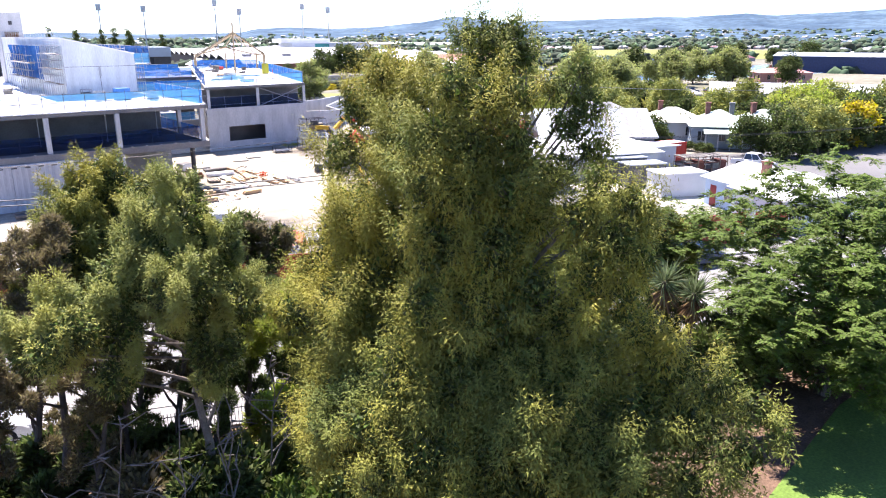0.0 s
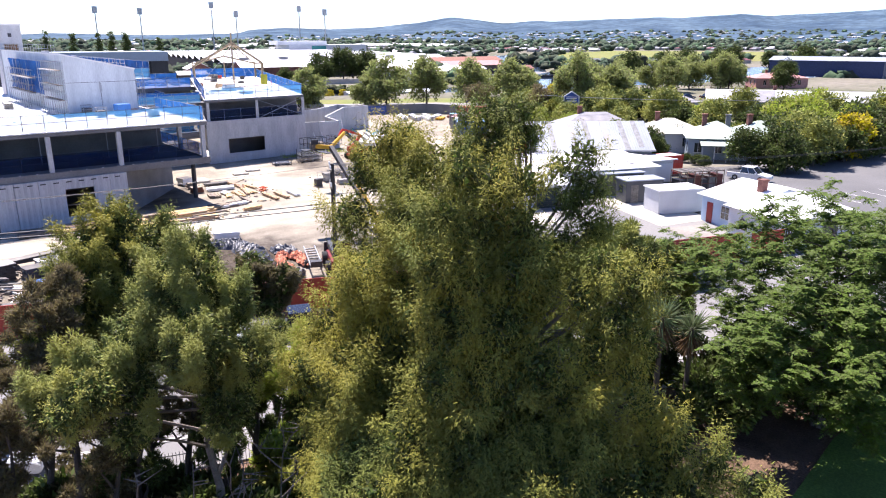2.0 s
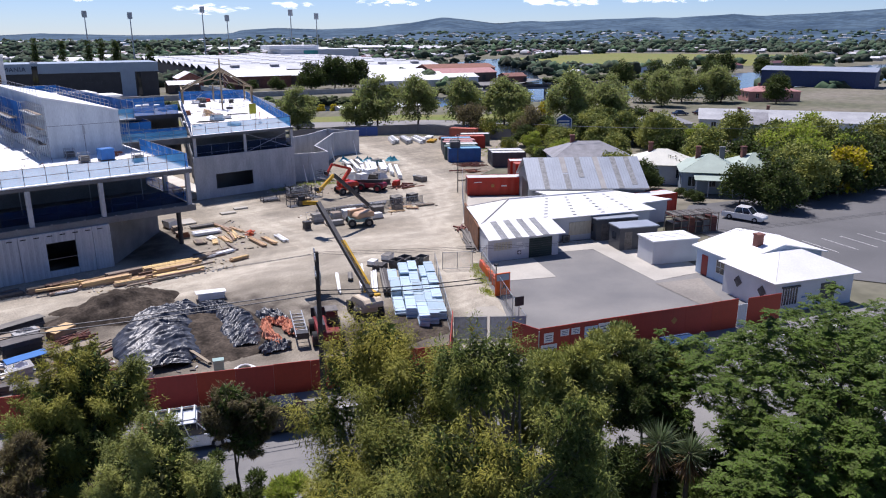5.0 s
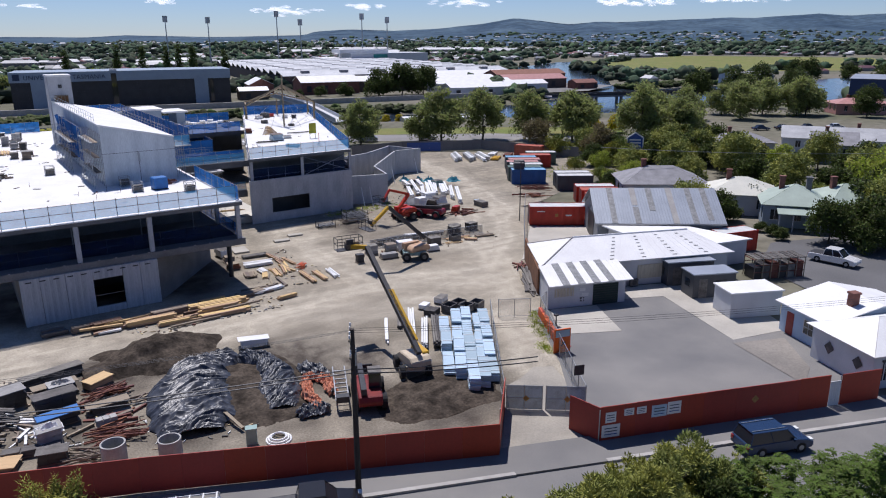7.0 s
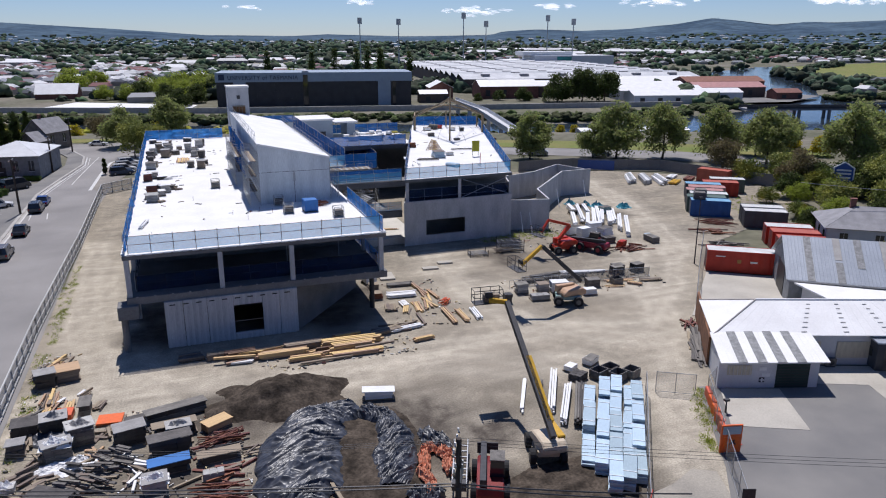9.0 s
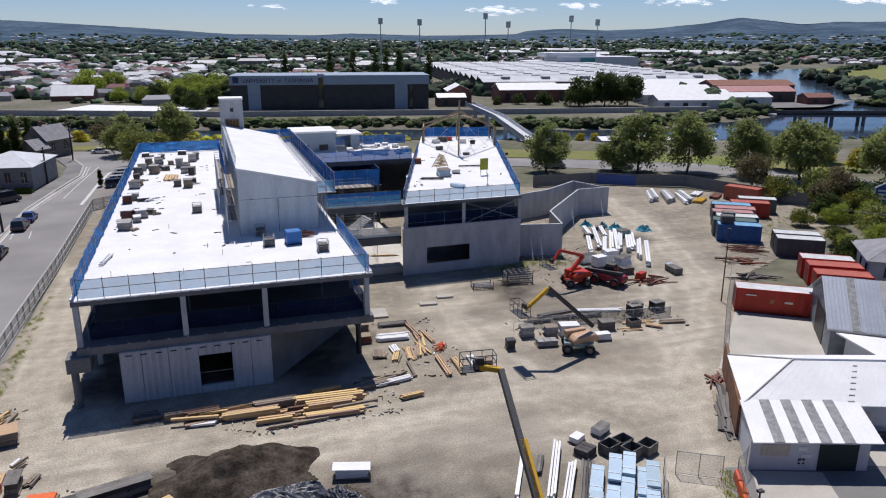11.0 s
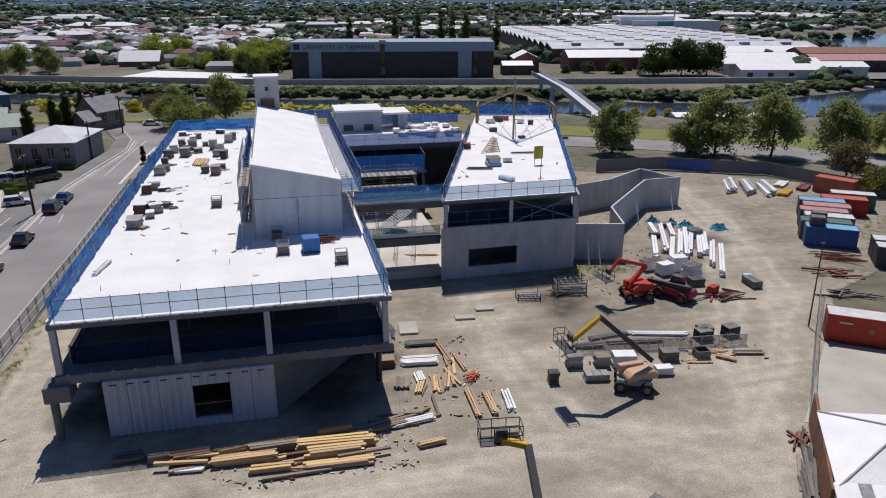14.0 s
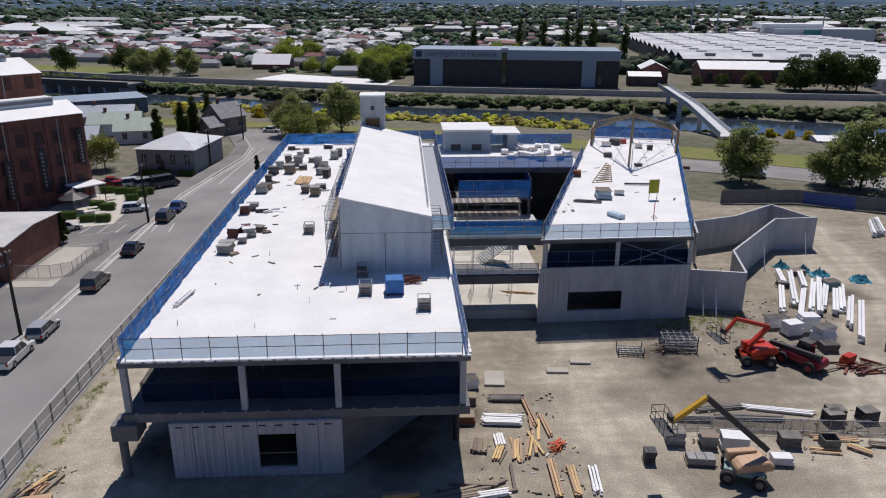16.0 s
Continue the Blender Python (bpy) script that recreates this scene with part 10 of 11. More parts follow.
um = thing("market_umbrella", -35.4, 74.4, 0, 0, "dark grey canvas market umbrella", "umbrella")
rod("pole", um, STEEL, (0, 0, 0), (0, 0, 3.0), 0.05)
bm = bmesh.new()
tip = bm.verts.new((0, 0, 3.3))
rim_ = [bm.verts.new((math.cos(k * math.tau / 8) * 2.3, math.sin(k * math.tau / 8) * 2.3, 2.4)) for k in range(8)]
for k in range(8):
    bm.faces.new((rim_[k], rim_[(k + 1) % 8], tip))
part("canopy", bm, DARKCLAD, um)
HEDGE = leaf_material("clipped_hedge_leaves", (0.10, 0.15, 0.035), 0.3, 0.3)


def hedge(x, y, rz, l, w, h, label="clipped green box hedge"):
    o = thing("hedge", x, y, 0, rz, label, "hedge", "clipped hedges")
    n = max(3, int(l / 0.5))
    me = leaf_mesh("foliage", HEDGE, [(-l / 2 + l * (i + 0.5) / n, 0, h * 0.52) for i in range(n)], [w * 0.5] * n, int(420 * n), 0.14, 0.09, 0.6, 0.1, h / w * 0.95, 0.6, seed=int(abs(x * 10)) + 3, tri=False)
    f = new("foliage", me)
    f.parent = o
    box_part("inner_growth", o, HEDGE, -l / 2, -w * 0.4, 0, l / 2, w * 0.4, h * 0.92, bevel=0.12)


for x, y, l in ((-32.8, 66.8, 2.6), (-29.3, 65.0, 2.6), (-26.9, 64.9, 2.4), (-28.7, 71.5, 2.6), (-30.8, 72.9, 2.6), (-26.8, 77.2, 2.4), (-26.2, 79.9, 2.4), (-32.9, 82.6, 2.6), (-30.2, 82.0, 2.6), (-27.9, 81.6, 2.4), (-25.6, 81.6, 2.2)):
    hedge(x, y, 8, l * 0.8, 1.2, 1.25, "square clipped hedge in a low dark planter")
um2 = copy_thing(um, pose(-33.4, 70.6, 0, 0, 0, 20))
tagged(um2, "dark grey canvas market umbrella", "umbrella")
for ax, ay, bx, by in ((-28.4, 41.0, -24.1, 40.8), (-24.1, 40.8, -21.9, 42.0), (-21.9, 42.0, -21.8, 46.0), (-21.8, 46.0, -20.9, 50.8)):
    mesh_fence([(ax, ay), (bx, by)], 1.7, "low wire fence round the brick shed forecourt", 1.6, MESH, "wire_fence", (0.05, 1.0), group="forecourt fences")
tables = material("pale_table_top", (0.70, 0.68, 0.62), 0.6)
for x, y in ((-30.4, 68.2), (-28.4, 67.6), (-30.6, 70.4), (-33.0, 77.4), (-30.4, 77.8)):
    tb = thing("cafe_table", x, y, 0.05, x * 31 % 90, "pale round-edged cafe table on the terrace", "table", "cafe tables")
    box_part("tabletop", tb, tables, -0.7, -0.45, 0.7, 0.7, 0.45, 0.76, bevel=0.02)
    for px, py in ((-0.6, -0.35), (0.6, -0.35), (-0.6, 0.35), (0.6, 0.35)):
        rod("leg", tb, DARK_STEEL, (px, py, 0), (px, py, 0.7), 0.03)
hedge(-29, 96.4, -8, 6, 1.0, 1.0)
hedge(-22.8, 95.4, -8, 3, 1.0, 1.0)
cottage("brick_shed", -41.5, 42.0, 0, 14, 14.4, 4.6, 5.1, BRICK, GREY_SHED, "low red brick shed with pale sheet roof", False, 0, 3).matrix_world = pose(-42.5, 39.7, 0, 0, 0, 0)
cottage("brick_shed", -60, 30.0, 0, 22, 10, 4.8, 6.4, BRICK, WHITE_ROOF, "brick outbuilding with white roof", False, 0, 3)
hall2 = cottage("hall", -32.9, 98.6, -8, 11.6, 14.6, 4.6, 6.8, material("grey_render", (0.25, 0.26, 0.275), 0.8), material("pale_sheet_roof", (0.60, 0.61, 0.62), 0.5, var=0.1, scale=0.4, fine=5, bump=0.05), "grey rendered hall with pale hipped roof", True, 0, 4)
box_part("doorway", hall2, DARKCLAD, 4.2, -0.06, 0, 5.4, -0.035, 2.5)
cottage("stone_house", -25.6, 138.0, 55, 8, 6.4, 4.6, 7.6, STONE, SLATE, "old stone house with steep slate roof", False, 1, 2)
cottage("stone_house", -27.4, 133.8, 55, 4, 4.6, 3.0, 5.0, STONE, SLATE, "small gabled stone annexe", False, 0, 1)
for x, y, l, w, r, wl, lb in ((-58, 138, 12, 8, GREEN_ROOF, WHITE_WALL, "white cottage with pale green roof"), (-48, 128, 9, 8, GREEN_ROOF, WHITE_WALL, "gabled cottage with pale green roof"), (-58, 116, 10, 9, GREY_ROOF, WHITE_WALL, "cottage with grey roof"), (-66, 150, 14, 9, GREY_ROOF, STONE, "long cottage with grey roof")):
    cottage("house", x, y, 10, l, w, 3.2, 5.4, wl, r, lb, False, 1, 2)
cottage("flat_building", -80, 168, 30, 26, 16, 4.2, 4.6, material("slate_blue_wall", (0.10, 0.14, 0.18), 0.6), GREYCLAD, "slate-blue flat-roofed building by the river", True, 0, 4)

# ---- campus across the river ----
UZ, UL, UH = -5.0, 90.5, 16.2
UN = thing("campus_building", 24.3, 291, UZ, -10, "long dark clad campus building with a grey-blue top band", "building")
box_part("body", UN, DARKCLAD, 0, 0, 0, UL, 26, UH - 0.4, "dark brown cladding")
box_part("top_band", UN, GREYCLAD, -0.3, -0.5, UH - 4.2, UL + 0.3, 26.3, UH, "grey-blue parapet band")
for x0, x1 in ((7.6, 13.2), (74.5, 80.5)):
    box_part("pilaster", UN, GREYCLAD, x0, -0.5, 0, x1, 0.05, UH - 4.2)
box_part("stair_slot", UN, GLASS, 39.4, -0.55, 1, 41.6, -0.02, UH - 1.0)
box_part("end_slot", UN, GLASS, 81.4, -0.5, 0, 83.0, -0.02, UH - 4.4)
for z in (4.2, 7.6):
    box_part("cladding_line", UN, DARK_STEEL, 0.2, -0.06, z, UL - 0.2, 0.0, z + 0.18)
for k in range(22):
    if not 38 < 2 + k * 4 < 42:
        box_part("cladding_joint", UN, DARK_STEEL, 2 + k * 4, -0.05, 0.2, 2.14 + k * 4, 0.0, UH - 4.3)
box_part("roof_box", UN, WHITE_WALL, 39.0, -0.4, UH, 42.0, 3, UH + 0.8)
txt = bpy.data.curves.new("lettering", "FONT")
txt.body, txt.size, txt.extrude = "UNIVERSITY of TASMANIA", 3.1, 0.06
txt.space_character = 1.12
ob = new("lettering", txt)
dg = bpy.context.evaluated_depsgraph_get()
me = bpy.data.meshes.new_from_object(ob.evaluated_get(dg))
bpy.data.objects.remove(ob)
me.materials.clear()
me.materials.append(LETTER)
le = new("lettering", me)
le.parent = UN
wid = max(v.co.x for v in me.vertices)
le.matrix_local = pose(5.2, -0.6, UH - 3.1, 90, 0, 0) @ Matrix.Diagonal((32.0 / wid, 0.85, 1, 1))
tagged(le, "dark capital letters")
box_part("crest", UN, LETTER, 1.2, -0.6, UH - 3.3, 3.8, -0.5, UH - 0.7, "small dark crest panel")


def gable_shed(x, y, rz, l, w, eave, rise, z, wall, roof, label):
    s = thing("industrial_shed", x, y, z, rz, label, "shed", "sheds across the river")
    bm = bmesh.new()
    outline(bm, [(0, 0), (w, 0), (w, eave), (w / 2, eave + rise), (0, eave)], Matrix.Translation((l / 2, 0, 0)) @ Matrix.Rotation(radians(90), 4, "Z"), l)
    part("wall", bm, wall, s)
    roof_face("roof", [(-.3, -.4, eave - 0.1), (l + .3, -.4, eave - 0.1), (l + .3, w / 2, eave + rise), (-.3, w / 2, eave + rise)], roof, s, thick=0.15)
    roof_face("roof", [(-.3, w + .4, eave - 0.1), (l + .3, w + .4, eave - 0.1), (l + .3, w / 2, eave + rise), (-.3, w / 2, eave + rise)], roof, s, thick=0.15)
    for k in range(max(2, int(l / 9))):
        box_part("window", s, DARKCLAD, 3 + k * 9, -0.06, eave * 0.3, 5.4 + k * 9, 0.0, eave * 0.75)


BROWNSHED = material("brown_shed_wall", (0.12, 0.09, 0.075), 0.8)
for x, y, rz, l, w, e_, r_, wl, rf, lb in ((120, 282, -10, 14, 9, 5, 1.6, BROWNSHED, WHITE_ROOF, "small brown shed with white roof"), (141, 291, 78, 18, 12, 7, 3.0, BRICK, WHITE_ROOF, "brick gabled shed with white roof"),
                                           (157, 293, -9, 32, 18, 7, 3.0, BRICK, WHITE_ROOF, "brick shed with white roof"), (192, 294, -9, 34, 18, 6.5, 2.4, BROWNSHED, WHITE_ROOF, "wide shed with white roof"),
                                           (240, 318, -12, 66, 20, 6.5, 2.6, BROWNSHED, WHITE_ROOF, "long shed with white roof"), (228, 284, -12, 46, 18, 6, 2.2, BROWNSHED, WHITE_ROOF, "long shed with white roof"),
                                           (222, 262, -12, 46, 15, 5.5, 2.0, CONC, WHITE_ROOF, "long low shed with white roof"), (216, 240, -14, 36, 15, 4.8, 2.0, WHITE_WALL, WHITE_ROOF, "pale shed with white roof"),
                                           (282, 286, -12, 48, 18, 7.5, 2.4, BRICK, TERRACOTTA, "dark red shed with rust-red roof"), (270, 262, -12, 40, 16, 6, 2.4, BROWNSHED, CP, "brown shed with pinkish roof"), (304, 240, -14, 14, 10, 4, 1.8, BRICK, TERRACOTTA, "small house with red roof by the levee"),
                                           (256, 243, -14, 24, 13, 5, 1.8, WHITE_WALL, WHITE_ROOF, "pale shed with white roof")):
    gable_shed(x, y, rz, l, w, e_, r_, UZ, wl, rf, lb)
PALE_ZINC = material("pale_zinc_sheet", (0.40, 0.415, 0.43), 0.5, 0.1, var=0.15, scale=0.2, fine=2, bump=0.05)
FACTORY_ROOF = material("factory_roof_sheet", (0.58, 0.585, 0.59), 0.6, var=0.2, scale=0.12, fine=1.5, bump=0.05, alt=(0.42, 0.43, 0.44))
SW = thing("sawtooth_factory", 165, 336, UZ, -9, "very large factory with rows of white sawtooth roofs", "factory")
box_part("body", SW, BROWNSHED, 0, 0, 0, 150, 250, 8.2, "brown factory walls")
for k in range(13):
    y = k * 19
    roof_face("roof", [(-0.5, y, 8.2), (150.5, y, 8.2), (150.5, y + 15, 10.8), (-0.5, y + 15, 10.8)], FACTORY_ROOF if k % 3 != 1 else PALE_ZINC, SW, thick=0.2)
    roof_face("roof", [(-0.5, y + 19, 8.2), (150.5, y + 19, 8.2), (150.5, y + 15, 10.8), (-0.5, y + 15, 10.8)], SLATE, SW, thick=0.2)
    for q in range(6):
        box_part("roof_vent", SW, SLATE, 12 + q * 24, y + 6, 9.1, 17 + q * 24, y + 9, 10.9)
GH = thing("grandstand", 322, 556, UZ, -9, "large pale grey arena with a teal glazed corner", "arena")
box_part("body", GH, WHITE_WALL, 0, 0, 0, 78, 40, 15, "pale grey walls")
box_part("lower_wing", GH, WHITE_ROOF, -26, 8, 0, 0, 38, 11)
box_part("glazing", GH, material("teal_glass", (0.05, 0.30, 0.28), 0.2), 22, -0.6, 2, 36, 0.0, 14, "teal glazing")
box_part("upper_roof", GH, WHITE_ROOF, -8, 8, 15, 40, 36, 18.5)


def levee(pts, z, h, label):
    bm = bmesh.new()
    for (ax, ay), (bx, by) in zip(pts, pts[1:]):
        dv = Vector((bx - ax, by - ay))
        m = Matrix.Translation(((ax + bx) / 2, (ay + by) / 2, z)) @ Matrix.Rotation(math.atan2(dv.y, dv.x), 4, "Z")
        quadbox(bm, m, dv.length + 0.3, 1.0, h)
    tagged(part("wall_levee", bm, KERB), label, "wall", kind="structure")


levee([(-300, 398), (-107, 312), (21, 264), (122, 243), (207, 228), (232, 224)], -5.0, 3.0, "long pale concrete flood wall on the far bank")
sheet("levee_path", [(-300, 402), (-107, 316), (21, 268), (122, 247), (207, 232), (232, 228), (236, 240), (212, 246), (122, 262), (21, 284), (-107, 332), (-300, 420)], -4.15, PALE_ASPHALT, "asphalt path behind the flood wall", "path")
sheet("campus_paving", [(-30, 292), (21, 276), (122, 256), (212, 240), (300, 226), (345, 250), (335, 345), (170, 345), (112, 305), (20, 330)], -4.4, PALE_ASPHALT, "grey paved yards between the campus and the factory sheds", "pavement")
sheet("skate_park", [(-52, 312), (12, 286), (16, 304), (-40, 338)], -4.0, DECK, "broad pale concrete plaza", "plaza")
FB = thing("footbridge", 98, 128, 0, 0, "white and grey ramped footbridge over the river", "bridge")
path_ = [Vector((0, 0, 0.6)), Vector((6.4, 38.8, 2.6)), Vector((20, 104, 1.0))]
for a, b in zip(path_, path_[1:]):
    dv = b - a
    bm = bmesh.new()
    quadbox(bm, Matrix.LocRotScale(a, dv.to_track_quat("Z", "Y"), None), 3.4, 0.5, dv.length)
    part("deck", bm, WHITE_WALL, FB, "pale ramp deck")
    side = Vector((dv.y, -dv.x, 0)).normalized() * 1.7
    for s in (-1, 1):
        bm = bmesh.new()
        quadbox(bm, Matrix.LocRotScale(a + side * s + Vector((0, 0, 0.7)), dv.to_track_quat("Z", "Y"), None), 0.15, 1.2, dv.length)
        part("parapet", bm, GREY_ROOF, FB)
for t in (0.35, 0.75):
    p = path_[1].lerp(path_[2], t)
    rod("pier", FB, CONC, (p.x, p.y, -8), (p.x, p.y, p.z), 0.8)
    p = path_[0].lerp(path_[1], t)
    rod("pier", FB, CONC, (p.x, p.y, -6), (p.x, p.y, p.z), 0.7)
RB = thing("road_bridge", 232, 184, 0, -18, "dark steel road bridge on stout piers", "bridge")
box_part("deck", RB, SLATE, 0, -4, -2.4, 110, 4, -1.6, "dark steel deck")
for s in (-4, 4):
    box_part("parapet", RB, DARK_STEEL, 0, s - 0.15, -1.6, 110, s + 0.15, -0.6)
for k in range(6):
    for q in (-2.6, 1.6):
        box_part("pier", RB, SLATE, 10 + k * 13, q, -9, 11 + k * 13, q + 1.0, -2.4)
WB = thing("road_bridge", -150, 292, 0, -22, "concrete road bridge over the river arm", "bridge")
box_part("deck", WB, PALE_ASPHALT, 0, -5, -2.0, 64, 5, -1.0)
for s in (-5, 5):
    box_part("parapet", WB, DARKCLAD, 0, s - 0.2, -2.6, 64, s + 0.2, -0.2)
for k in range(8):
    box_part("pier", WB, CONC, 3 + k * 8, -4.6, -9, 4 + k * 8, 4.6, -2.0)
wl = cottage("river_shed", 120, 126, -12, 34, 8, 2.2, 2.8, CONC, WHITE_ROOF, "low white-roofed shed by the river path", False, 0, 0)
wl.location.z = -2.2
for az, top in ((13.8, 45), (16.7, 44), (21.6, 50), (23.3, 42), (27.9, 47.5), (29.8, 44)):
    x, y = 5 + 770 * math.sin(radians(az)), -66 + 770 * math.cos(radians(az))
    lt = thing("floodlight_tower", x, y, UZ, -az, "tall stadium floodlight mast", "floodlight", "stadium floodlights")
    tube_part("mast", lt, STEEL, (0, 0, 0), (0, 0, top - UZ - 3), 0.75, 0.4)
    box_part("lamp_frame", lt, STEEL, -2.2, -0.3, top - UZ - 6.0, 2.2, 0.3, top - UZ, "rows of lamps")
sheet("playing_field", [(500, 380), (560, 300), (700, 230), (1000, 420), (900, 640), (620, 560)], -4.2, DRYGRASS, "open mown playing fields", "field")
sheet("far_field", [(-190, 330), (-120, 338), (-130, 380), (-210, 400)], -4.2, DRYGRASS, "dry mown park grass", "field")


# ---- street and garden trees ----
def round_lobes(h, w, seed, n=13, low=0.24):
    g = random.Random(seed)
    out = [(0, 0, h * 0.84, w * 0.2)]
    for k in range(n):
        a, t = k * 2.4 + g.uniform(-.3, .3), g.uniform(low, 0.82)
        r = w * 0.5 * math.sin(math.pi * min(1, (t - low + 0.16) / (1.06 - low))) ** 0.6 * g.uniform(0.5, 0.8)
        out.append((math.cos(a) * r, math.sin(a) * r, h * t, w * g.uniform(0.17, 0.24)))
    return out


PROTO = {}


def grove(kind, places):
    """Trees of one kind: the first one is built, the others are turned and scaled copies of it."""
    name, h, w, leaf, count, length, width, label, tri = kind
    for x, y, z, s in places:
        k = int(abs(x * 3 + y * 7)) % 2
        key = (name, label, k)
        if key not in PROTO:
            lobes = round_lobes(h, w, len(PROTO) * 5 + 3 + k)
            PROTO[key] = tree(name, (0, 0, 0), lobes, h * 0.022, leaf, 16.0 / max(1, (w / 6) ** 2), count, length, width, label, "tree", label, seed=len(PROTO) + 31, fork=0.22,
                              low=w * 0.06, high=w * 0.11, tri=tri, out=0.7, up=0.05, spread=0.18)
            PROTO[key].matrix_world = pose(x, y, z, 0, 0, (x * 37) % 360) @ Matrix.Diagonal((s, s, s * 1.0, 1))
        else:
            o = PROTO[key]
            keep = o.scale.copy()
            o.scale = (1, 1, 1)
            c = copy_thing(o, pose(x, y, z, 0, 0, (x * 37) % 360) @ Matrix.Diagonal((s, s, s * (0.92 + 0.16 * ((x * 13) % 1)), 1)))
            o.scale = keep
            tagged(c, label, "tree", label)


STREET = ("street_tree", 10.5, 8.5, LEAF_PLANE, 9500, 0.46, 0.3, "leafy green street tree by the river road", False)
GARDEN = ("garden_tree", 7.0, 7.0, LEAF_WATTLE, 5000, 0.42, 0.26, "rounded green garden tree among the cottages", False)
LIME = ("lime_tree", 7.5, 8.0, LEAF_LIME, 5000, 0.44, 0.28, "yellow-green leafy tree by the cottages", False)
GOLD = ("golden_tree", 6.5, 6.0, LEAF_GOLD, 3600, 0.5, 0.32, "bright golden-leaved garden tree among green ones", False)
BROWN = ("brown_tree", 7.0, 6.5, LEAF_DUSK, 5000, 0.36, 0.22, "brownish sparse tree by the boundary", False)
DARKT = ("dark_tree", 9.0, 9.0, LEAF_DARK, 5500, 0.55, 0.36, "dense dark green tree near the river", False)
GUM = ("gum_tree", 12.0, 9.0, LEAF_DARK, 5500, 0.6, 0.34, "tall dark gum tree beside the road", False)
grove(STREET, [(82.2, 85.5, 0, 1.0), (101, 78.4, 0, 1.32), (111.8, 75.6, 0, 1.2), (121.5, 68.5, 0, 1.15), (129, 61, 0, 1.25), (142, 50.5, 0, 1.45), (150, 44, 0, 1.1), (136, 72, 0, 0.95), (158, 60, 0, 1.15), (97, 82, 0, 0.8),
               (168, 70, 0, 1.2), (190, 75, -1, 1.2), (206, 66, -1, 1.3), (230, 62, -1, 1.35), (-8, 138.5, 0, 1.05), (3.5, 142, 0, 1.15), (150, 78, -0.5, 1.0)])
grove(BROWN, [(112, 55.2, 0, 1.05), (113.5, 37, 0, 1.05), (-14, 152, 0, 1.1)])
grove(GARDEN, [(-4.6, 119, 0, 1.15), (-1, 130, 0, 1.0), (118.5, 7.5, 0, 1.1), (124, 11, 0, 1.1), (131, 33, 0, 1.0), (139, 3, 0, 1.1), (98.5, -8.5, 0, 0.6), (99, -31.5, 0, 1.0), (103, -27, 0, 1.05), (110, -8, 0, 1.1), (105, 20, 0, 0.8),
               (121, 26, 0, 1.0), (128, 22, 0, 1.0), (112, 16, 0, 0.95), (127, -12, 0, 1.1), (134, -18, 0, 1.15), (142, -24, 0, 1.2), (117, 44, 0, 0.9), (-40.5, 101.6, 0, 0.95), (85.6, -8.2, 0, 0.75), (104, 6, 0, 0.8)])
grove(LIME, [(118, -19, 0, 1.1), (112, -24, 0, 1.0), (108, 32, 0, 0.55), (104.5, 27.5, 0, 0.5), (110, 26, 0, 0.6), (122, -26, 0, 1.0), (100, 15, 0, 0.55), (146, -10, 0, 1.1)])
grove(GOLD, [(108.6, -31.8, 0, 1.05), (0.6, 164.6, -2.2, 0.85), (114, 138, -2, 0.5), (118, 136, -2, 0.5), (122, 134, -2, 0.5), (155, 80, -1, 0.7), (-22.5, 170, -2.2, 0.75), (-47, 177, -2.0, 0.8), (-36, 172, -1.5, 0.7), (-12, 176, -3.2, 0.8), (2, 170, -3, 0.7), (150, 66, 0, 0.8)])
HEDGE = ("bushy_tree", 4.6, 5.6, LEAF_DARK, 4200, 0.4, 0.26, "dense dark green garden bush", False)
OLIVE = ("olive_bush", 4.4, 5.4, LEAF_SHEOAK, 4200, 0.38, 0.24, "dense olive green garden bush", False)
grove(HEDGE, [(107, 32, 0, 0.9), (116, 35, 0, 1.2), (119, 26.5, 0, 1.1), (125.7, 23.4, 0, 1.2), (128, 29, 0, 1.2), (137, 41, 0, 1.1), (125, 17, 0, 1.1), (144, 30, 0, 1.3), (108, 14, 0, 0.8), (90.8, 12, 0, 0.7), (122, 33, 0, 1.2), (133, 27, 0, 1.2), (139, 22, 0, 1.2), (146, -2, 0, 1.2), (131, -6, 0, 1.1), (117, -12, 0, 1.1)])
grove(OLIVE, [(112, 30.5, 0, 1.1), (121, 21, 0, 1.1), (131, 34, 0, 1.2), (146.5, 41, 0, 1.0), (155, 42, 0, 1.0), (114, 40, 0, 1.0), (110, 46, 0, 1.0), (96, 19.3, 0, 0.6), (136, 15, 0, 1.1), (120, 1, 0, 1.0), (104, -16, 0, 1.0), (138, -14, 0, 1.2), (100, 30, 0, 0.6)])
grove(HEDGE, [(101.5, -30, 0, 1.25), (105, -22, 0, 1.3), (109, -28, 0, 1.3), (113, -14, 0, 1.2), (106, -32.5, 0, 1.1), (113, -32, 0, 1.3), (117.5, -29, 0, 1.4), 
              (121, -34, 0, 1.4), (127, -36, 0, 1.4), (117, -3, 0, 1.2), (90, -11.5, 0, 0.6), (116, 2, 0, 1.1), (124, -14, 0, 1.3), (130, -24, 0, 1.5), (88.0, -17.9, 0, 0.3), (87.4, -20.0, 0, 0.32), (86.4, -22.0, 0, 0.35)])
grove(DARKT, [(89.4, -26.4, 0, 0.62), (92.5, -29.6, 0, 0.72), (90.2, -31.8, 0, 0.6), (87.6, -12.0, 0, 0.5), (115, -22, 0, 0.8), (126, -28, 0, 0.85), (97, -10.5, 0, 0.5), (124.5, 9, 0, 0.7)])
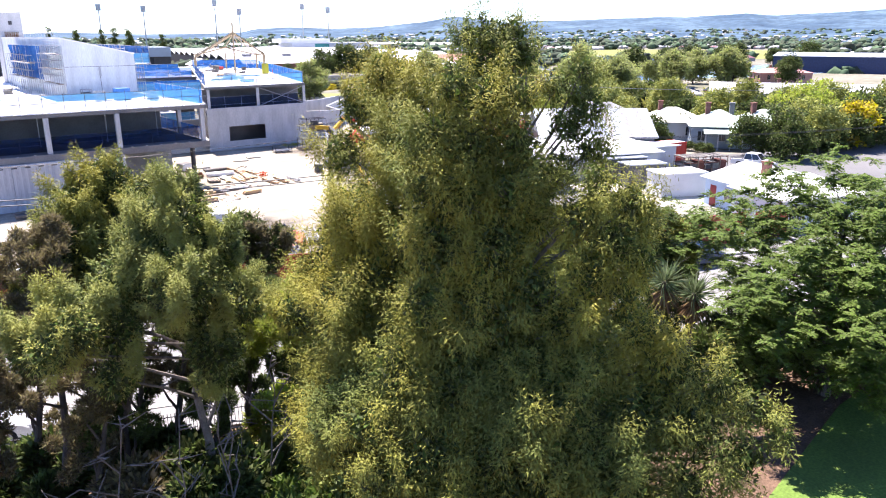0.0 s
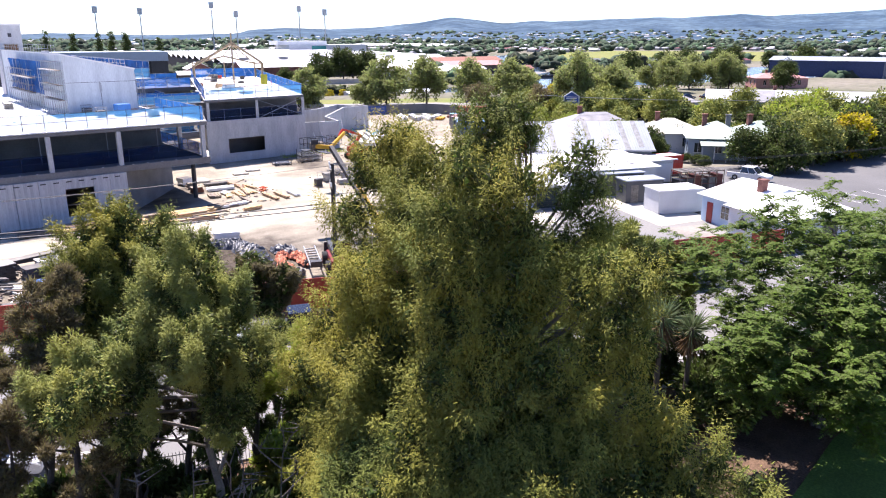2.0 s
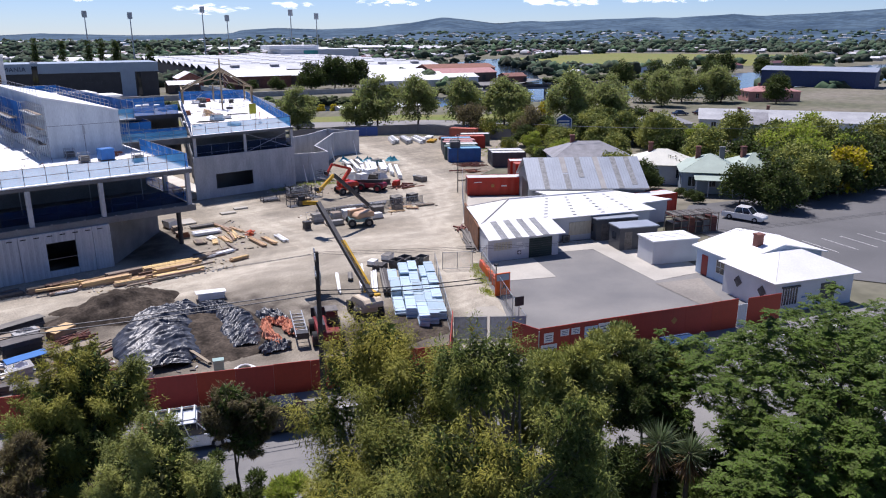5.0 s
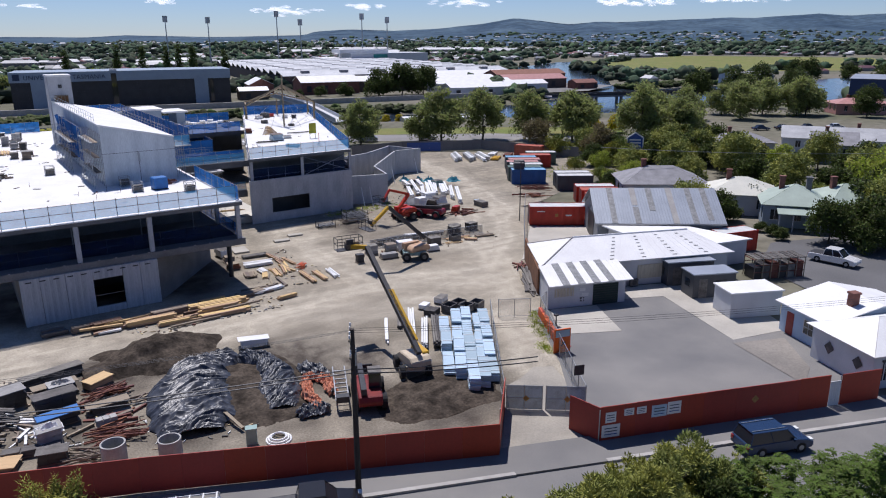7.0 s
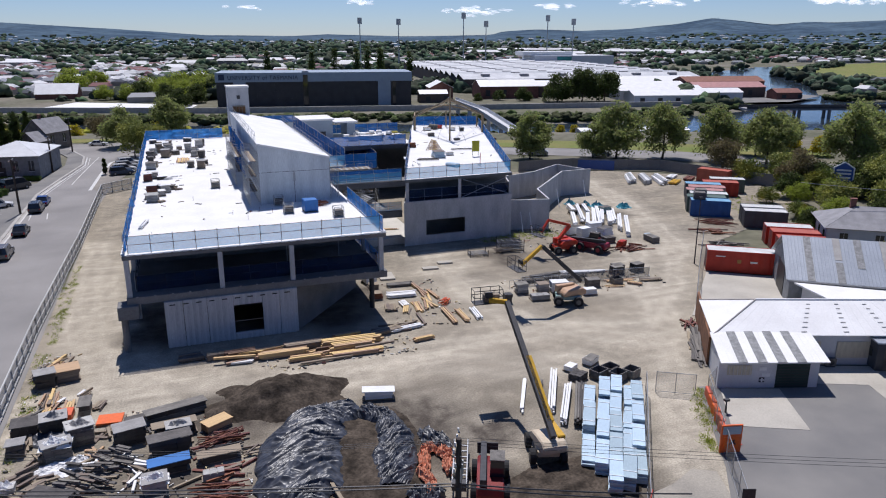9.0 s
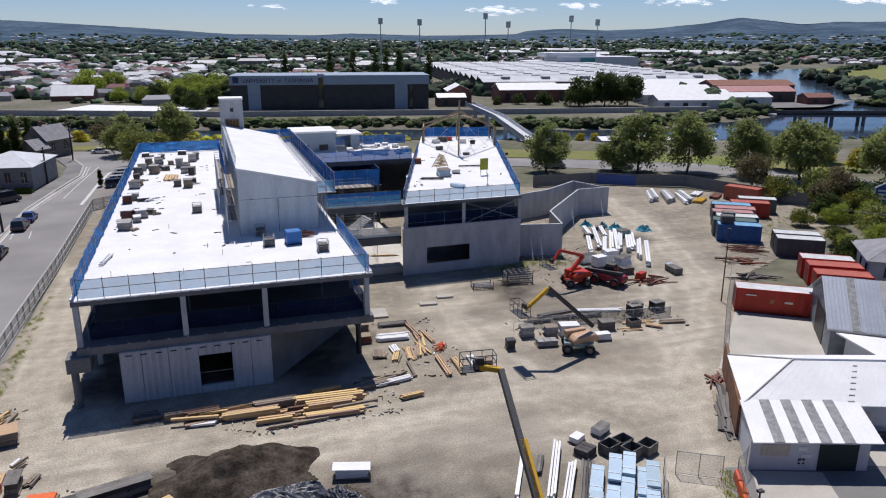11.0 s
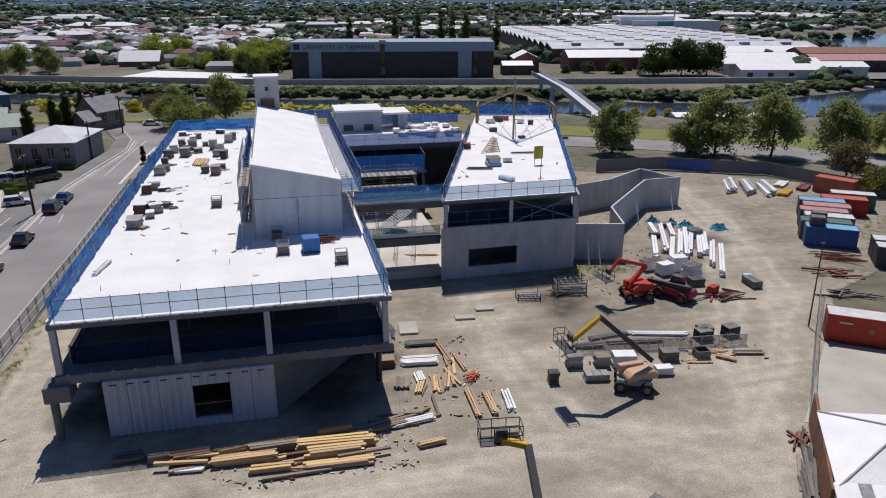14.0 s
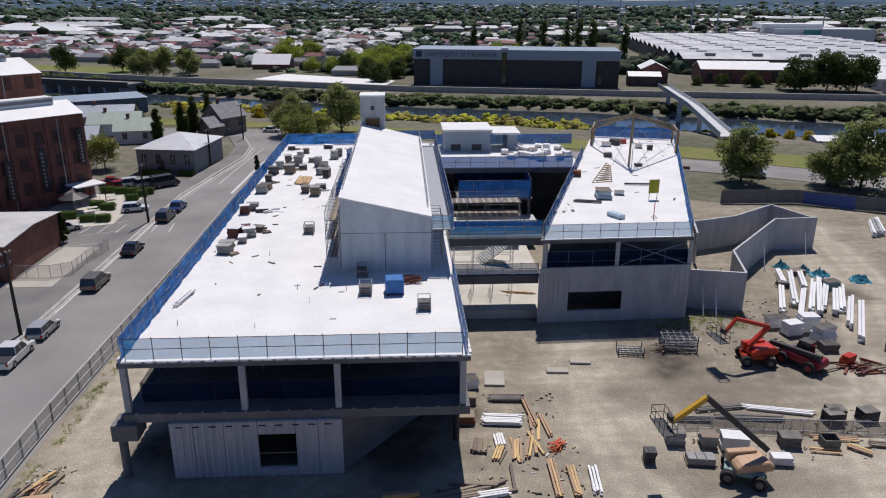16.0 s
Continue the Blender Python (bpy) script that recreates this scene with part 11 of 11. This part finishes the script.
grove(LIME, [(96.4, 9.3, 0, 0.45), (99, 12, 0, 0.45), (93, 14, 0, 0.45), (127, 12, 0, 0.6), (134, 8, 0, 0.7)])
grove(GUM, [(258, 122, -2, 1.2), (292, 128, -3, 1.3), (322, 118, -3, 1.3), (345, 150, -4, 1.3), (250, 95, -1, 1.1), (280, 92, -1, 1.15), (-110, 330, -4.5, 1.3), (-150, 340, -4.5, 1.4), (-126, 352, -4.5, 1.3), (-92, 348, -4.5, 1.2)])
grove(DARKT, [(186, 262, -5, 1.75), (198, 259, -5, 2.0), (210, 257, -5, 1.8), (163, 282, -5, 0.7), (174, 276, -5, 0.9), (152, 284, -5, 0.55), (8, 300, -5, 1.1), (16, 318, -5, 1.2), (2, 326, -5, 1.2), (-10, 345, -5, 1.2), (20, 340, -5, 1.3), (30, 350, -5, 1.2)])
for x, y, s in ((-31.0, 147, 1.0), (-33.6, 132.5, 1.0), (-32.0, 136.5, 1.1), (-38, 128, 0.9), (-28.6, 54.8, 0.5), (-9.6, 97.5, 0.35)):
    tree("cypress", (x, y, 0), [(x, y, 1.2 * s + k * 1.05 * s, (1.5 - abs(k - 2.2) * 0.24) * s) for k in range(8)], 0.15 * s + 0.05, LEAF_DARK, 10, 9000, 0.4 * s + 0.1, 0.14, "dense dark columnar cypress by the street", seed=int(abs(x)) + 2, fork=0.1, out=0.8, up=0.4, low=0.3 * s, high=0.5 * s)
# shrubs and undergrowth of the park
def shrub(name, x, y, z, r, h, leaf, count, length, width, label, seed, up=0.3):
    g = random.Random(seed)
    lobes = [(g.uniform(-r, r) * 0.7, g.uniform(-r, r) * 0.7, h * g.uniform(0.35, 0.75), r * g.uniform(0.35, 0.55)) for _ in range(7)]
    o = thing(name, x, y, z, 0, label, "shrub", "park shrubs")
    bm = bmesh.new()
    for a, b, c, _ in lobes:
        tube(bm, (0, 0, 0), (a, b, c), 0.05, 0.015, 5, False)
    part("branching_stem", bm, BARK, o)
    f = new("foliage", leaf_mesh("foliage", leaf, [l[:3] for l in lobes], [l[3] for l in lobes], count, length, width, 0.7, up, 0.9, 0.4, seed, False))
    f.parent = o


for k, (x, y, r, h, lf, lb) in enumerate(((3.2, -57.5, 1.5, 2.6, LEAF_FEATHER, "glossy green shrub with broad leaves"), (1.6, -56.2, 1.3, 2.2, LEAF_DARK, "dark green shrub under the trees"), (5.2, -53.0, 1.6, 2.3, LEAF_LIME, "pale green shrub by the railing"),
                                          (-1.6, -55.2, 1.2, 1.5, LEAF_DARK, "low dark shrub by the railing"), (-3.0, -59.8, 1.1, 1.2, LEAF_WATTLE, "low green shrub in the mulch"), (6.4, -56.2, 1.4, 3.2, LEAF_DARK, "dark shrub beside the she-oak"),
                                          (8.2, -57.6, 1.6, 4.0, LEAF_DARK, "dark tall shrub behind the she-oak"), (22.6, -57.4, 1.8, 2.6, LEAF_DARK, "dark shrub by the street"), (18.4, -58.2, 1.8, 2.8, LEAF_WATTLE, "green shrub by the street"),
                                          (30.5, -60.2, 2.0, 3.0, LEAF_DARK, "dark shrub under the feathery tree"), (25.0, -61.5, 2.0, 2.4, LEAF_DARK, "dark shrub under the feathery tree"), (0.6, -62.4, 1.0, 1.6, LEAF_FEATHER, "young green shrub in the mulch"),
                                          (13.0, -60.0, 2.0, 3.4, LEAF_DARK, "dark shrub behind the she-oak"), (28.6, -69.5, 1.8, 2.0, LEAF_DARK, "dark shrub at the lawn edge"), (-5.2, -52.2, 1.2, 1.6, LEAF_DUSK, "brownish shrub by the railing"),
                                          (0.9, -59.0, 1.5, 4.2, LEAF_DARK, "dark dense undergrowth below the wattles"), (1.7, -60.4, 1.4, 3.6, LEAF_FEATHER, "bright green shrub below the wattles"), (3.1, -60.6, 1.3, 3.6, LEAF_WATTLE, "green shrub beside the she-oak"),
                                          (-1.4, -60.0, 1.4, 4.6, LEAF_DARK, "dark dense undergrowth below the wattles"), (-0.6, -62.2, 1.1, 3.2, LEAF_DARK, "dark dense undergrowth below the wattles"), (0.2, -56.8, 1.5, 4.0, LEAF_DARK, "dark dense undergrowth by the railing"),
                                          (-1.6, -57.0, 1.4, 4.2, LEAF_DUSK, "brownish dense undergrowth by the railing"), (2.9, -63.4, 1.2, 3.6, LEAF_DARK, "dark shrub below the she-oak"), (-4.9, -62.0, 1.1, 3.0, LEAF_WATTLE, "green shrub in the mulch"), (-3.5, -57.6, 1.2, 3.2, LEAF_DARK, "dark shrub by the railing"),
                                          # the dark shrubs below the feathery tree are added to stand for its shade
                                          (24.7, -63.0, 2.2, 3.2, LEAF_DARK, "dark shrub added in place of shade under the feathery tree"), (28.0, -65.2, 2.6, 3.2, LEAF_DARK, "dark shrub added in place of shade under the feathery tree"), (32.0, -66.0, 2.8, 3.4, LEAF_DARK, "dark shrub added in place of shade under the feathery tree"),
                                          (22.0, -62.6, 2.0, 3.0, LEAF_DARK, "dark shrub behind the she-oak"), (35.0, -64.0, 3.0, 4.0, LEAF_DARK, "dark shrub added in place of shade under the feathery tree"),
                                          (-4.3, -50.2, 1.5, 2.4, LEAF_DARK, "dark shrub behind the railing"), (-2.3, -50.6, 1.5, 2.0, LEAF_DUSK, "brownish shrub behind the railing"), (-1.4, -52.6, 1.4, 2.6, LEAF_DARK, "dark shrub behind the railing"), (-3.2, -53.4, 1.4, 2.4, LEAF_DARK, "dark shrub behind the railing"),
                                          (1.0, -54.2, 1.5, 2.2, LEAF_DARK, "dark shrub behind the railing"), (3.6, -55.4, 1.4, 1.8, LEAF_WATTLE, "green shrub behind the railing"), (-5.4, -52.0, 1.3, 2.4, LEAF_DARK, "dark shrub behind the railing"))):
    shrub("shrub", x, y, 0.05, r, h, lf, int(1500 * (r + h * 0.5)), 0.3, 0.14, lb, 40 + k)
PALM = leaf_material("strap_leaves", (0.17, 0.22, 0.10), 0.3, 0.25)
DEADP = leaf_material("dry_strap_leaves", (0.24, 0.15, 0.075), 0.3, 0.2)
for x, y, h, s in ((20.3, -60.6, 5.6, 1.0), (21.5, -61.4, 5.0, 0.9)):
    o = thing("cabbage_palm", x, y, 0.05, 0, "cabbage palm with strap leaves and a dry brown skirt", "palm", "cabbage palms")
    tube_part("trunk", o, BARK, (0, 0, 0), (0.1, 0, h), 0.15, 0.1)
    f = new("fronds", leaf_mesh("fronds", PALM, [(0.1, 0, h)], [0.12], 260, 0.95 * s, 0.05, 1.2, 0.35, seed=3, tri=False))
    f.parent = o
    f = new("dry_skirt", leaf_mesh("dry_skirt", DEADP, [(0.1, 0, h - 0.45)], [0.2], 260, 0.9 * s, 0.05, 0.5, -1.5, seed=4, tri=False))
    f.parent = o
tree("wattle_tree", (20.5, -55.6, 0.05), [(19.5, -55.0, 7.4, 1.5), (21.2, -56.2, 7.0, 1.6), (18.2, -55.6, 6.0, 1.4), (22.4, -54.8, 6.4, 1.5), (20.2, -56.6, 5.4, 1.3), (24.2, -55.6, 7.2, 1.4)], 0.18, LEAF_WATTLE, 10, 46000, 0.26, 0.06,
     "airy green wattle between the park trees", seed=17, fork=0.35, tri=False)


# ---- far growth, town and woods, one sheet of stuff each ----
def scatter_blobs(name, places, mat, label, subdiv=1, squash=0.8):
    g = np.random.default_rng(7)
    bm = bmesh.new()
    bmesh.ops.create_icosphere(bm, subdivisions=subdiv, radius=1)
    tv = np.array([v.co[:] for v in bm.verts])
    tf = np.array([[v.index for v in f.verts] for f in bm.faces])
    bm.free()
    vs, fs = [], []
    for i, (x, y, z, r) in enumerate(places):
        for k in range(2):
            o = np.array((x, y, z)) + np.array((g.uniform(-.6, .6), g.uniform(-.6, .6), g.uniform(0.25, 0.8))) * r
            vs.append(o + tv * (r * g.uniform(0.6, 0.95)) * (1 + 0.3 * g.normal(size=(len(tv), 1))) * np.array((1, 1, squash)))
            fs.append(tf + len(tv) * (len(vs) - 1))
    v, f = np.concatenate(vs), np.concatenate(fs)
    me = bpy.data.meshes.new(name)
    me.vertices.add(len(v))
    me.vertices.foreach_set("co", v.ravel())
    me.loops.add(f.size)
    me.loops.foreach_set("vertex_index", f.ravel().astype(np.int32))
    me.polygons.add(len(f))
    me.polygons.foreach_set("loop_start", np.arange(0, f.size, 3, dtype=np.int32))
    me.update(calc_edges=True)
    me.materials.append(mat)
    return tagged(new(name, me), label, "trees", kind="stuff")


g = random.Random(77)


def polar(r0, r1, a0=-42, a1=80):
    a = radians(g.uniform(a0, a1))
    r = math.sqrt(g.uniform(r0 * r0, r1 * r1))
    return math.sin(a) * r, -60 + math.cos(a) * r, r


def is_free(x, y):
    """Whether a spot is town land: not the river, the campus, the fields or this side of the river."""
    if y < np.interp(x, FAR_X, FAR_Y) + (95 if x < 240 else 30):
        return False
    if to_arm(x, y) < 55:
        return False
    if 15 < x < 420 and y < 600 and x < 120 + (y - 230) * 0.62 + 170 and y > 225 and (y < 345 or x > 150):
        return False
    if 480 < x < 1000 and 250 < y < 620:
        return False
    return not (-60 < x < 30 and y < 330)


near_t, mid_t, far_t = [], [], []
while len(near_t) < 1000:
    x, y, r = polar(330, 800)
    if is_free(x, y):
        near_t.append((x, y, -5, g.uniform(1.8, 5.2)))
while len(mid_t) < 2800:
    x, y, r = polar(700, 1700)
    if is_free(x, y) and noise.noise(Vector((x * 0.006, y * 0.006, 1))) > g.uniform(-0.7, 0.5):
        mid_t.append((x, y, -5, g.uniform(3, 8)))
while len(far_t) < 3600:
    x, y, r = polar(1500, 3400)
    if noise.noise(Vector((x * 0.003, y * 0.003, 4))) > g.uniform(-0.7, 0.5):
        far_t.append((x, y, -6 + max(0, hill_height(math.degrees(math.atan2(x, y + 60)), r)) if r > 2300 else -5, g.uniform(5, 12)))
# the wooded belt beyond the campus, along the banks and beside the fields
for k in range(130):
    near_t.append((g.uniform(15, 190), g.uniform(345, 420) if k % 2 else g.uniform(330, 350), -5, g.uniform(3, 6)))
for k in range(240):
    t = g.random()
    a, b = ARM[int(t * 5)], ARM[int(t * 5) + 1]
    x, y = Vector(a).lerp(Vector(b), t * 5 % 1)
    near_t.append((x + g.choice((-1, 1)) * g.uniform(30, 60), y + g.uniform(-20, 20), -5, g.uniform(2, 6)))
near_t = [p for p in near_t if to_arm(p[0], p[1]) > 27 and not (p[1] < np.interp(p[0], FAR_X, FAR_Y) + 6)]
for k in range(60):
    near_t.append((g.uniform(420, 1000), g.uniform(230, 300) + 0.1 * k, -5, g.uniform(3, 7)))
    near_t.append((g.uniform(330, 620), g.uniform(60, 110), -3, g.uniform(3, 7)))
near_t = [p for k, p in enumerate(near_t) if not (p[0] < -20 and p[1] > 340 and k % 5 < 3)]
scatter_blobs("far_trees_near", near_t, LEAF_FAR, "clumps of dark green trees across the river", 2).name = "tree_belt"
scatter_blobs("tree_belt", mid_t, LEAF_FAR, "dark green trees scattered through the town", 1)
scatter_blobs("tree_belt", far_t, LEAF_FAR, "distant dark woods below the hills", 1)
bank = []
for k in range(1900):
    x = g.uniform(-260, 420)
    f = np.interp(x, FAR_X, FAR_Y)
    if to_arm(x, f) > 30:
        bank.append((x, f + g.uniform(3, 20), -5.0, g.uniform(0.9, 2.3)))
for k in range(500):
    x = g.uniform(-140, 330)
    bank.append((x, np.interp(x, NEAR_X, NEAR_Y) - g.uniform(2, 11), -5.2, g.uniform(0.5, 1.5)))
scatter_blobs("bank_scrub", bank, material("bank_scrub_leaves", (0.085, 0.105, 0.04), 0.9, var=0.3, scale=0.1, fine=1.2, bump=0.5, island=0.4, spec=0.1), "low green and brown scrub along the river banks", 2, 0.7)
bank = [(g.uniform(-60, 70), 0, 0, g.uniform(0.7, 1.7)) for _ in range(360)]
bank = [(x, np.interp(x, NEAR_X, NEAR_Y) - g.uniform(14, 32), -2.6, r) for x, _, _, r in bank]
scatter_blobs("flowering_scrub", bank, material("yellow_scrub", (0.36, 0.335, 0.06), 0.9, var=0.3, scale=0.2, fine=1.5, bump=0.5, island=0.4, spec=0.1), "yellow-flowering bushes along the near bank", 2, 0.75)


def town(name, places, roof_mat, wall_mat, label):
    vs, fr, fw = [], [], []
    for x, y, z, l, w, h, a in places:
        c, s = math.cos(a), math.sin(a)
        b = len(vs)
        for px, py, pz in ((-l, -w, 0), (l, -w, 0), (l, w, 0), (-l, w, 0), (-l, -w, h), (l, -w, h), (l, w, h), (-l, w, h), (-l * 0.75, 0, h * 1.55), (l * 0.75, 0, h * 1.55)):
            vs.append((x + px * c - py * s, y + px * s + py * c, z + pz))
        fw += [(b, b + 1, b + 5, b + 4), (b + 1, b + 2, b + 6, b + 5), (b + 2, b + 3, b + 7, b + 6), (b + 3, b, b + 4, b + 7)]
        fr += [(b + 4, b + 5, b + 9, b + 8), (b + 6, b + 7, b + 8, b + 9), (b + 5, b + 6, b + 9), (b + 7, b + 4, b + 8)]
    me = bpy.data.meshes.new(name)
    me.from_pydata(vs, [], fw + fr)
    me.materials.append(wall_mat)
    me.materials.append(roof_mat)
    me.polygons.foreach_set("material_index", [0] * len(fw) + [1] * len(fr))
    me.update()
    tagged(new(name, me), label, "houses", kind="stuff")


def homes(n, r0, r1, s):
    out = []
    while len(out) < n:
        x, y, r = polar(r0, r1)
        if r < 2300 and noise.noise(Vector((x * 0.008, y * 0.008, 6))) < g.uniform(-0.25, 0.35):
            continue
        if (r > 2300 and g.random() < 0.5) or is_free(x, y) or r > 1300:
            z = -5 if r < 2250 else hill_height(math.degrees(math.atan2(x, y + 60)), r) - 1
            k = s * g.uniform(0.8, 1.3)
            out.append((x, y, z, 7 * k, 4.5 * k, 3.4, g.uniform(-.25, .25) - 0.2 + (1.57 if g.random() < 0.4 else 0)))
    return out


def rows_of_homes(n, seed):
    """Streets of close-set houses on the far bank."""
    q = random.Random(seed)
    out = []
    while len(out) < n:
        x, y = q.uniform(-420, 0), 390 + 26 * q.randrange(16)
        y += -0.32 * x * 0.6 + q.uniform(-3, 3)
        if is_free(x, y):
            k = q.uniform(0.75, 1.25)
            out.append((x, y, -5, 6.5 * k, 4.4 * k, 3.6, q.uniform(-.15, .15) - 0.2 + (1.57 if q.random() < 0.4 else 0)))
    return out


FARWALL = material("far_house_walls", (0.36, 0.33, 0.30), 0.85, var=0.2, scale=0.02, fine=0.2, bump=0, island=0.3)
town("town_houses", homes(260, 330, 1300, 0.9) + rows_of_homes(150, 3), material("far_white_roofs", (0.56, 0.56, 0.56), 0.6, var=0.1, scale=0.02, bump=0, island=0.25), FARWALL, "pale-roofed houses of the town")
town("town_houses", homes(420, 330, 1300, 0.9) + rows_of_homes(120, 4), material("far_grey_roofs", (0.20, 0.21, 0.23), 0.6, var=0.2, scale=0.02, bump=0, island=0.3), FARWALL, "grey-roofed houses of the town")
town("town_houses", homes(260, 330, 1300, 0.9) + rows_of_homes(150, 5), material("far_red_roofs", (0.17, 0.055, 0.065), 0.7, var=0.2, scale=0.02, bump=0, island=0.3), FARWALL, "red-roofed houses of the town")
town("town_houses", homes(800, 1300, 3300, 1.2), material("distant_pale_roofs", (0.42, 0.42, 0.42), 0.6, var=0.1, scale=0.01, bump=0, island=0.3), FARWALL, "distant pale-roofed houses below the hills")
big = [(g.uniform(-700, -150), g.uniform(700, 1300), -5, g.uniform(25, 60), g.uniform(12, 22), 6, -0.2) for _ in range(16)] + [(g.uniform(-420, -110), g.uniform(480, 800), -5, g.uniform(9, 20), g.uniform(6, 10), 5, -0.35) for _ in range(12)] + [(g.uniform(-60, 240), g.uniform(620, 900), -5, g.uniform(8, 18), g.uniform(6, 9), 5, -0.2) for _ in range(10)] + [(g.uniform(500, 900), g.uniform(850, 1300), -5, g.uniform(20, 50), g.uniform(10, 18), 6, -0.2) for _ in range(12)]
town("warehouses", big, bpy.data.materials["far_white_roofs"], FARWALL, "large white-roofed warehouses beyond the town")
for x, y, h in ((92, 420, 19), (107.5, 424, 18), (121, 418, 17.5), (129, 421, 18.5), (137, 419, 18), (159, 422, 15), (141, 430, 17), (64, 426, 16)):
    tree("poplar", (x, y, -5), [(x + 0.3 * math.sin(q * 2.1), y, -3 + q * (h + 6) / 9, 2.5 - 0.2 * abs(q - 3)) for q in range(9)], 0.3, LEAF_DARK, 4, 2600, 0.8, 0.5, "tall dark columnar poplar beyond the campus", group="poplars", seed=int(x), fork=0.1, out=0.6, up=0.6, low=0.6, high=1.0, tri=False)
grove(LIME, [(63, 382, -5, 1.5), (73.6, 386, -5, 1.7), (84.6, 380, -5, 1.6), (96, 384, -5, 1.7), (107.8, 380, -5, 1.6), (20, 352, -5, 1.6), (28, 360, -5, 1.8), (38, 350, -5, 1.5), (-39, 436, -5, 1.7), (12, 381, -5, 1.6), (0, 382, -5, 1.5)])
grove(STREET, [(-106, 322, -4.6, 1.4), (-98, 328, -4.6, 1.5), (-87, 334, -4.6, 1.3), (25, 340, -5, 1.3), (48, 345, -5, 1.4)])
grove(GUM, [(374, 188, -4, 1.1), (425, 180, -3, 1.3), (432, 174, -3, 1.4), (447, 159, -3, 1.1), (351, 92, -2, 1.4), (243, 46, 0, 0.9), (252, 52, 0, 0.8)])
grove(STREET, [(271, 109, -2, 1.2), (224, 70, -1, 1.3), (234, 61, -1, 1.3), (213, 78, -1, 1.1), (246, 84, -1, 1.1)])
grove(LIME, [(2, 340, -5, 1.5), (10, 334, -5, 1.6), (18, 338, -5, 1.5), (-6, 352, -5, 1.7), (-16, 344, -5, 1.3), (8, 356, -5, 2.0), (-28, 352, -5, 1.2), (-48, 398, -5, 2.2), (22, 366, -5, 2.0)])
church = cottage("chapel", -62, 366, -5, 20, 13, 3.2, 8.0, BRICK, WHITE_ROOF, "long white-roofed hall across the river", False, 0, 0, detail=False)
church.location.z = -4.6
# grass tufts and weeds at the edges of the yard
weeds = []
for k in range(160):
    t = g.random()
    p = Vector((5, -31.4)).lerp(Vector((24, -40)), t) if k % 2 else Vector((43.0, -24.2)).lerp(Vector((38.0, -31.6)), t)
    weeds.append((p.x + g.uniform(-.6, .6), p.y + g.uniform(-.2, 1.2), 0.02))
for k in range(120):
    weeds.append((g.uniform(44, 56), 26.6 - g.random() * 3.5 - 0.1 * k / 20, 0.02))
    weeds.append((-8.2 + g.uniform(-.5, .8), g.uniform(-22, 30), 0.02))
    weeds.append((g.uniform(88, 104), g.uniform(22, 38), 0.02))
ob = new("weeds", leaf_mesh("weeds", LEAF_LIME, weeds, [0.35] * len(weeds), 14000, 0.2, 0.04, 0.4, 0.9, 0.35, 0.1, 5))
tagged(ob, "tufts of weeds at the edges of the yard", "weeds", kind="stuff")
# clouds low in the sky, given a glow of their own in place of sunlight
CLOUD = material("glowing_cloud_white", (0.85, 0.86, 0.88), 1.0, var=0.05, bump=0, clear=0.8)
CLOUD.node_tree.nodes["Principled BSDF"].inputs["Emission Color"].default_value = (0.95, 0.97, 1.0, 1)
CLOUD.node_tree.nodes["Principled BSDF"].inputs["Emission Strength"].default_value = 0.75
puffs = []
for az, el, w, n in ((22.3, 1.95, 2.2, 26), (28.4, 2.25, 1.2, 14), (36, 2.5, 2.6, 22), (48, 2.4, 4, 40), (56, 2.55, 4, 40), (14, 2.5, 1.4, 10), (64, 2.7, 4, 30), (42, 3.1, 5, 40), (6, 2.2, 1.0, 8)):
    for k in range(n):
        a, e_ = radians(az + g.gauss(0, w * 0.4)), radians(el + g.gauss(0, 0.09))
        puffs.append((math.sin(a) * 4300, -60 + math.cos(a) * 4300, 4300 * math.tan(e_), g.uniform(14, 34)))
scatter_blobs("cloud", puffs, CLOUD, "small soft white clouds low over the hills", 2, 0.2)
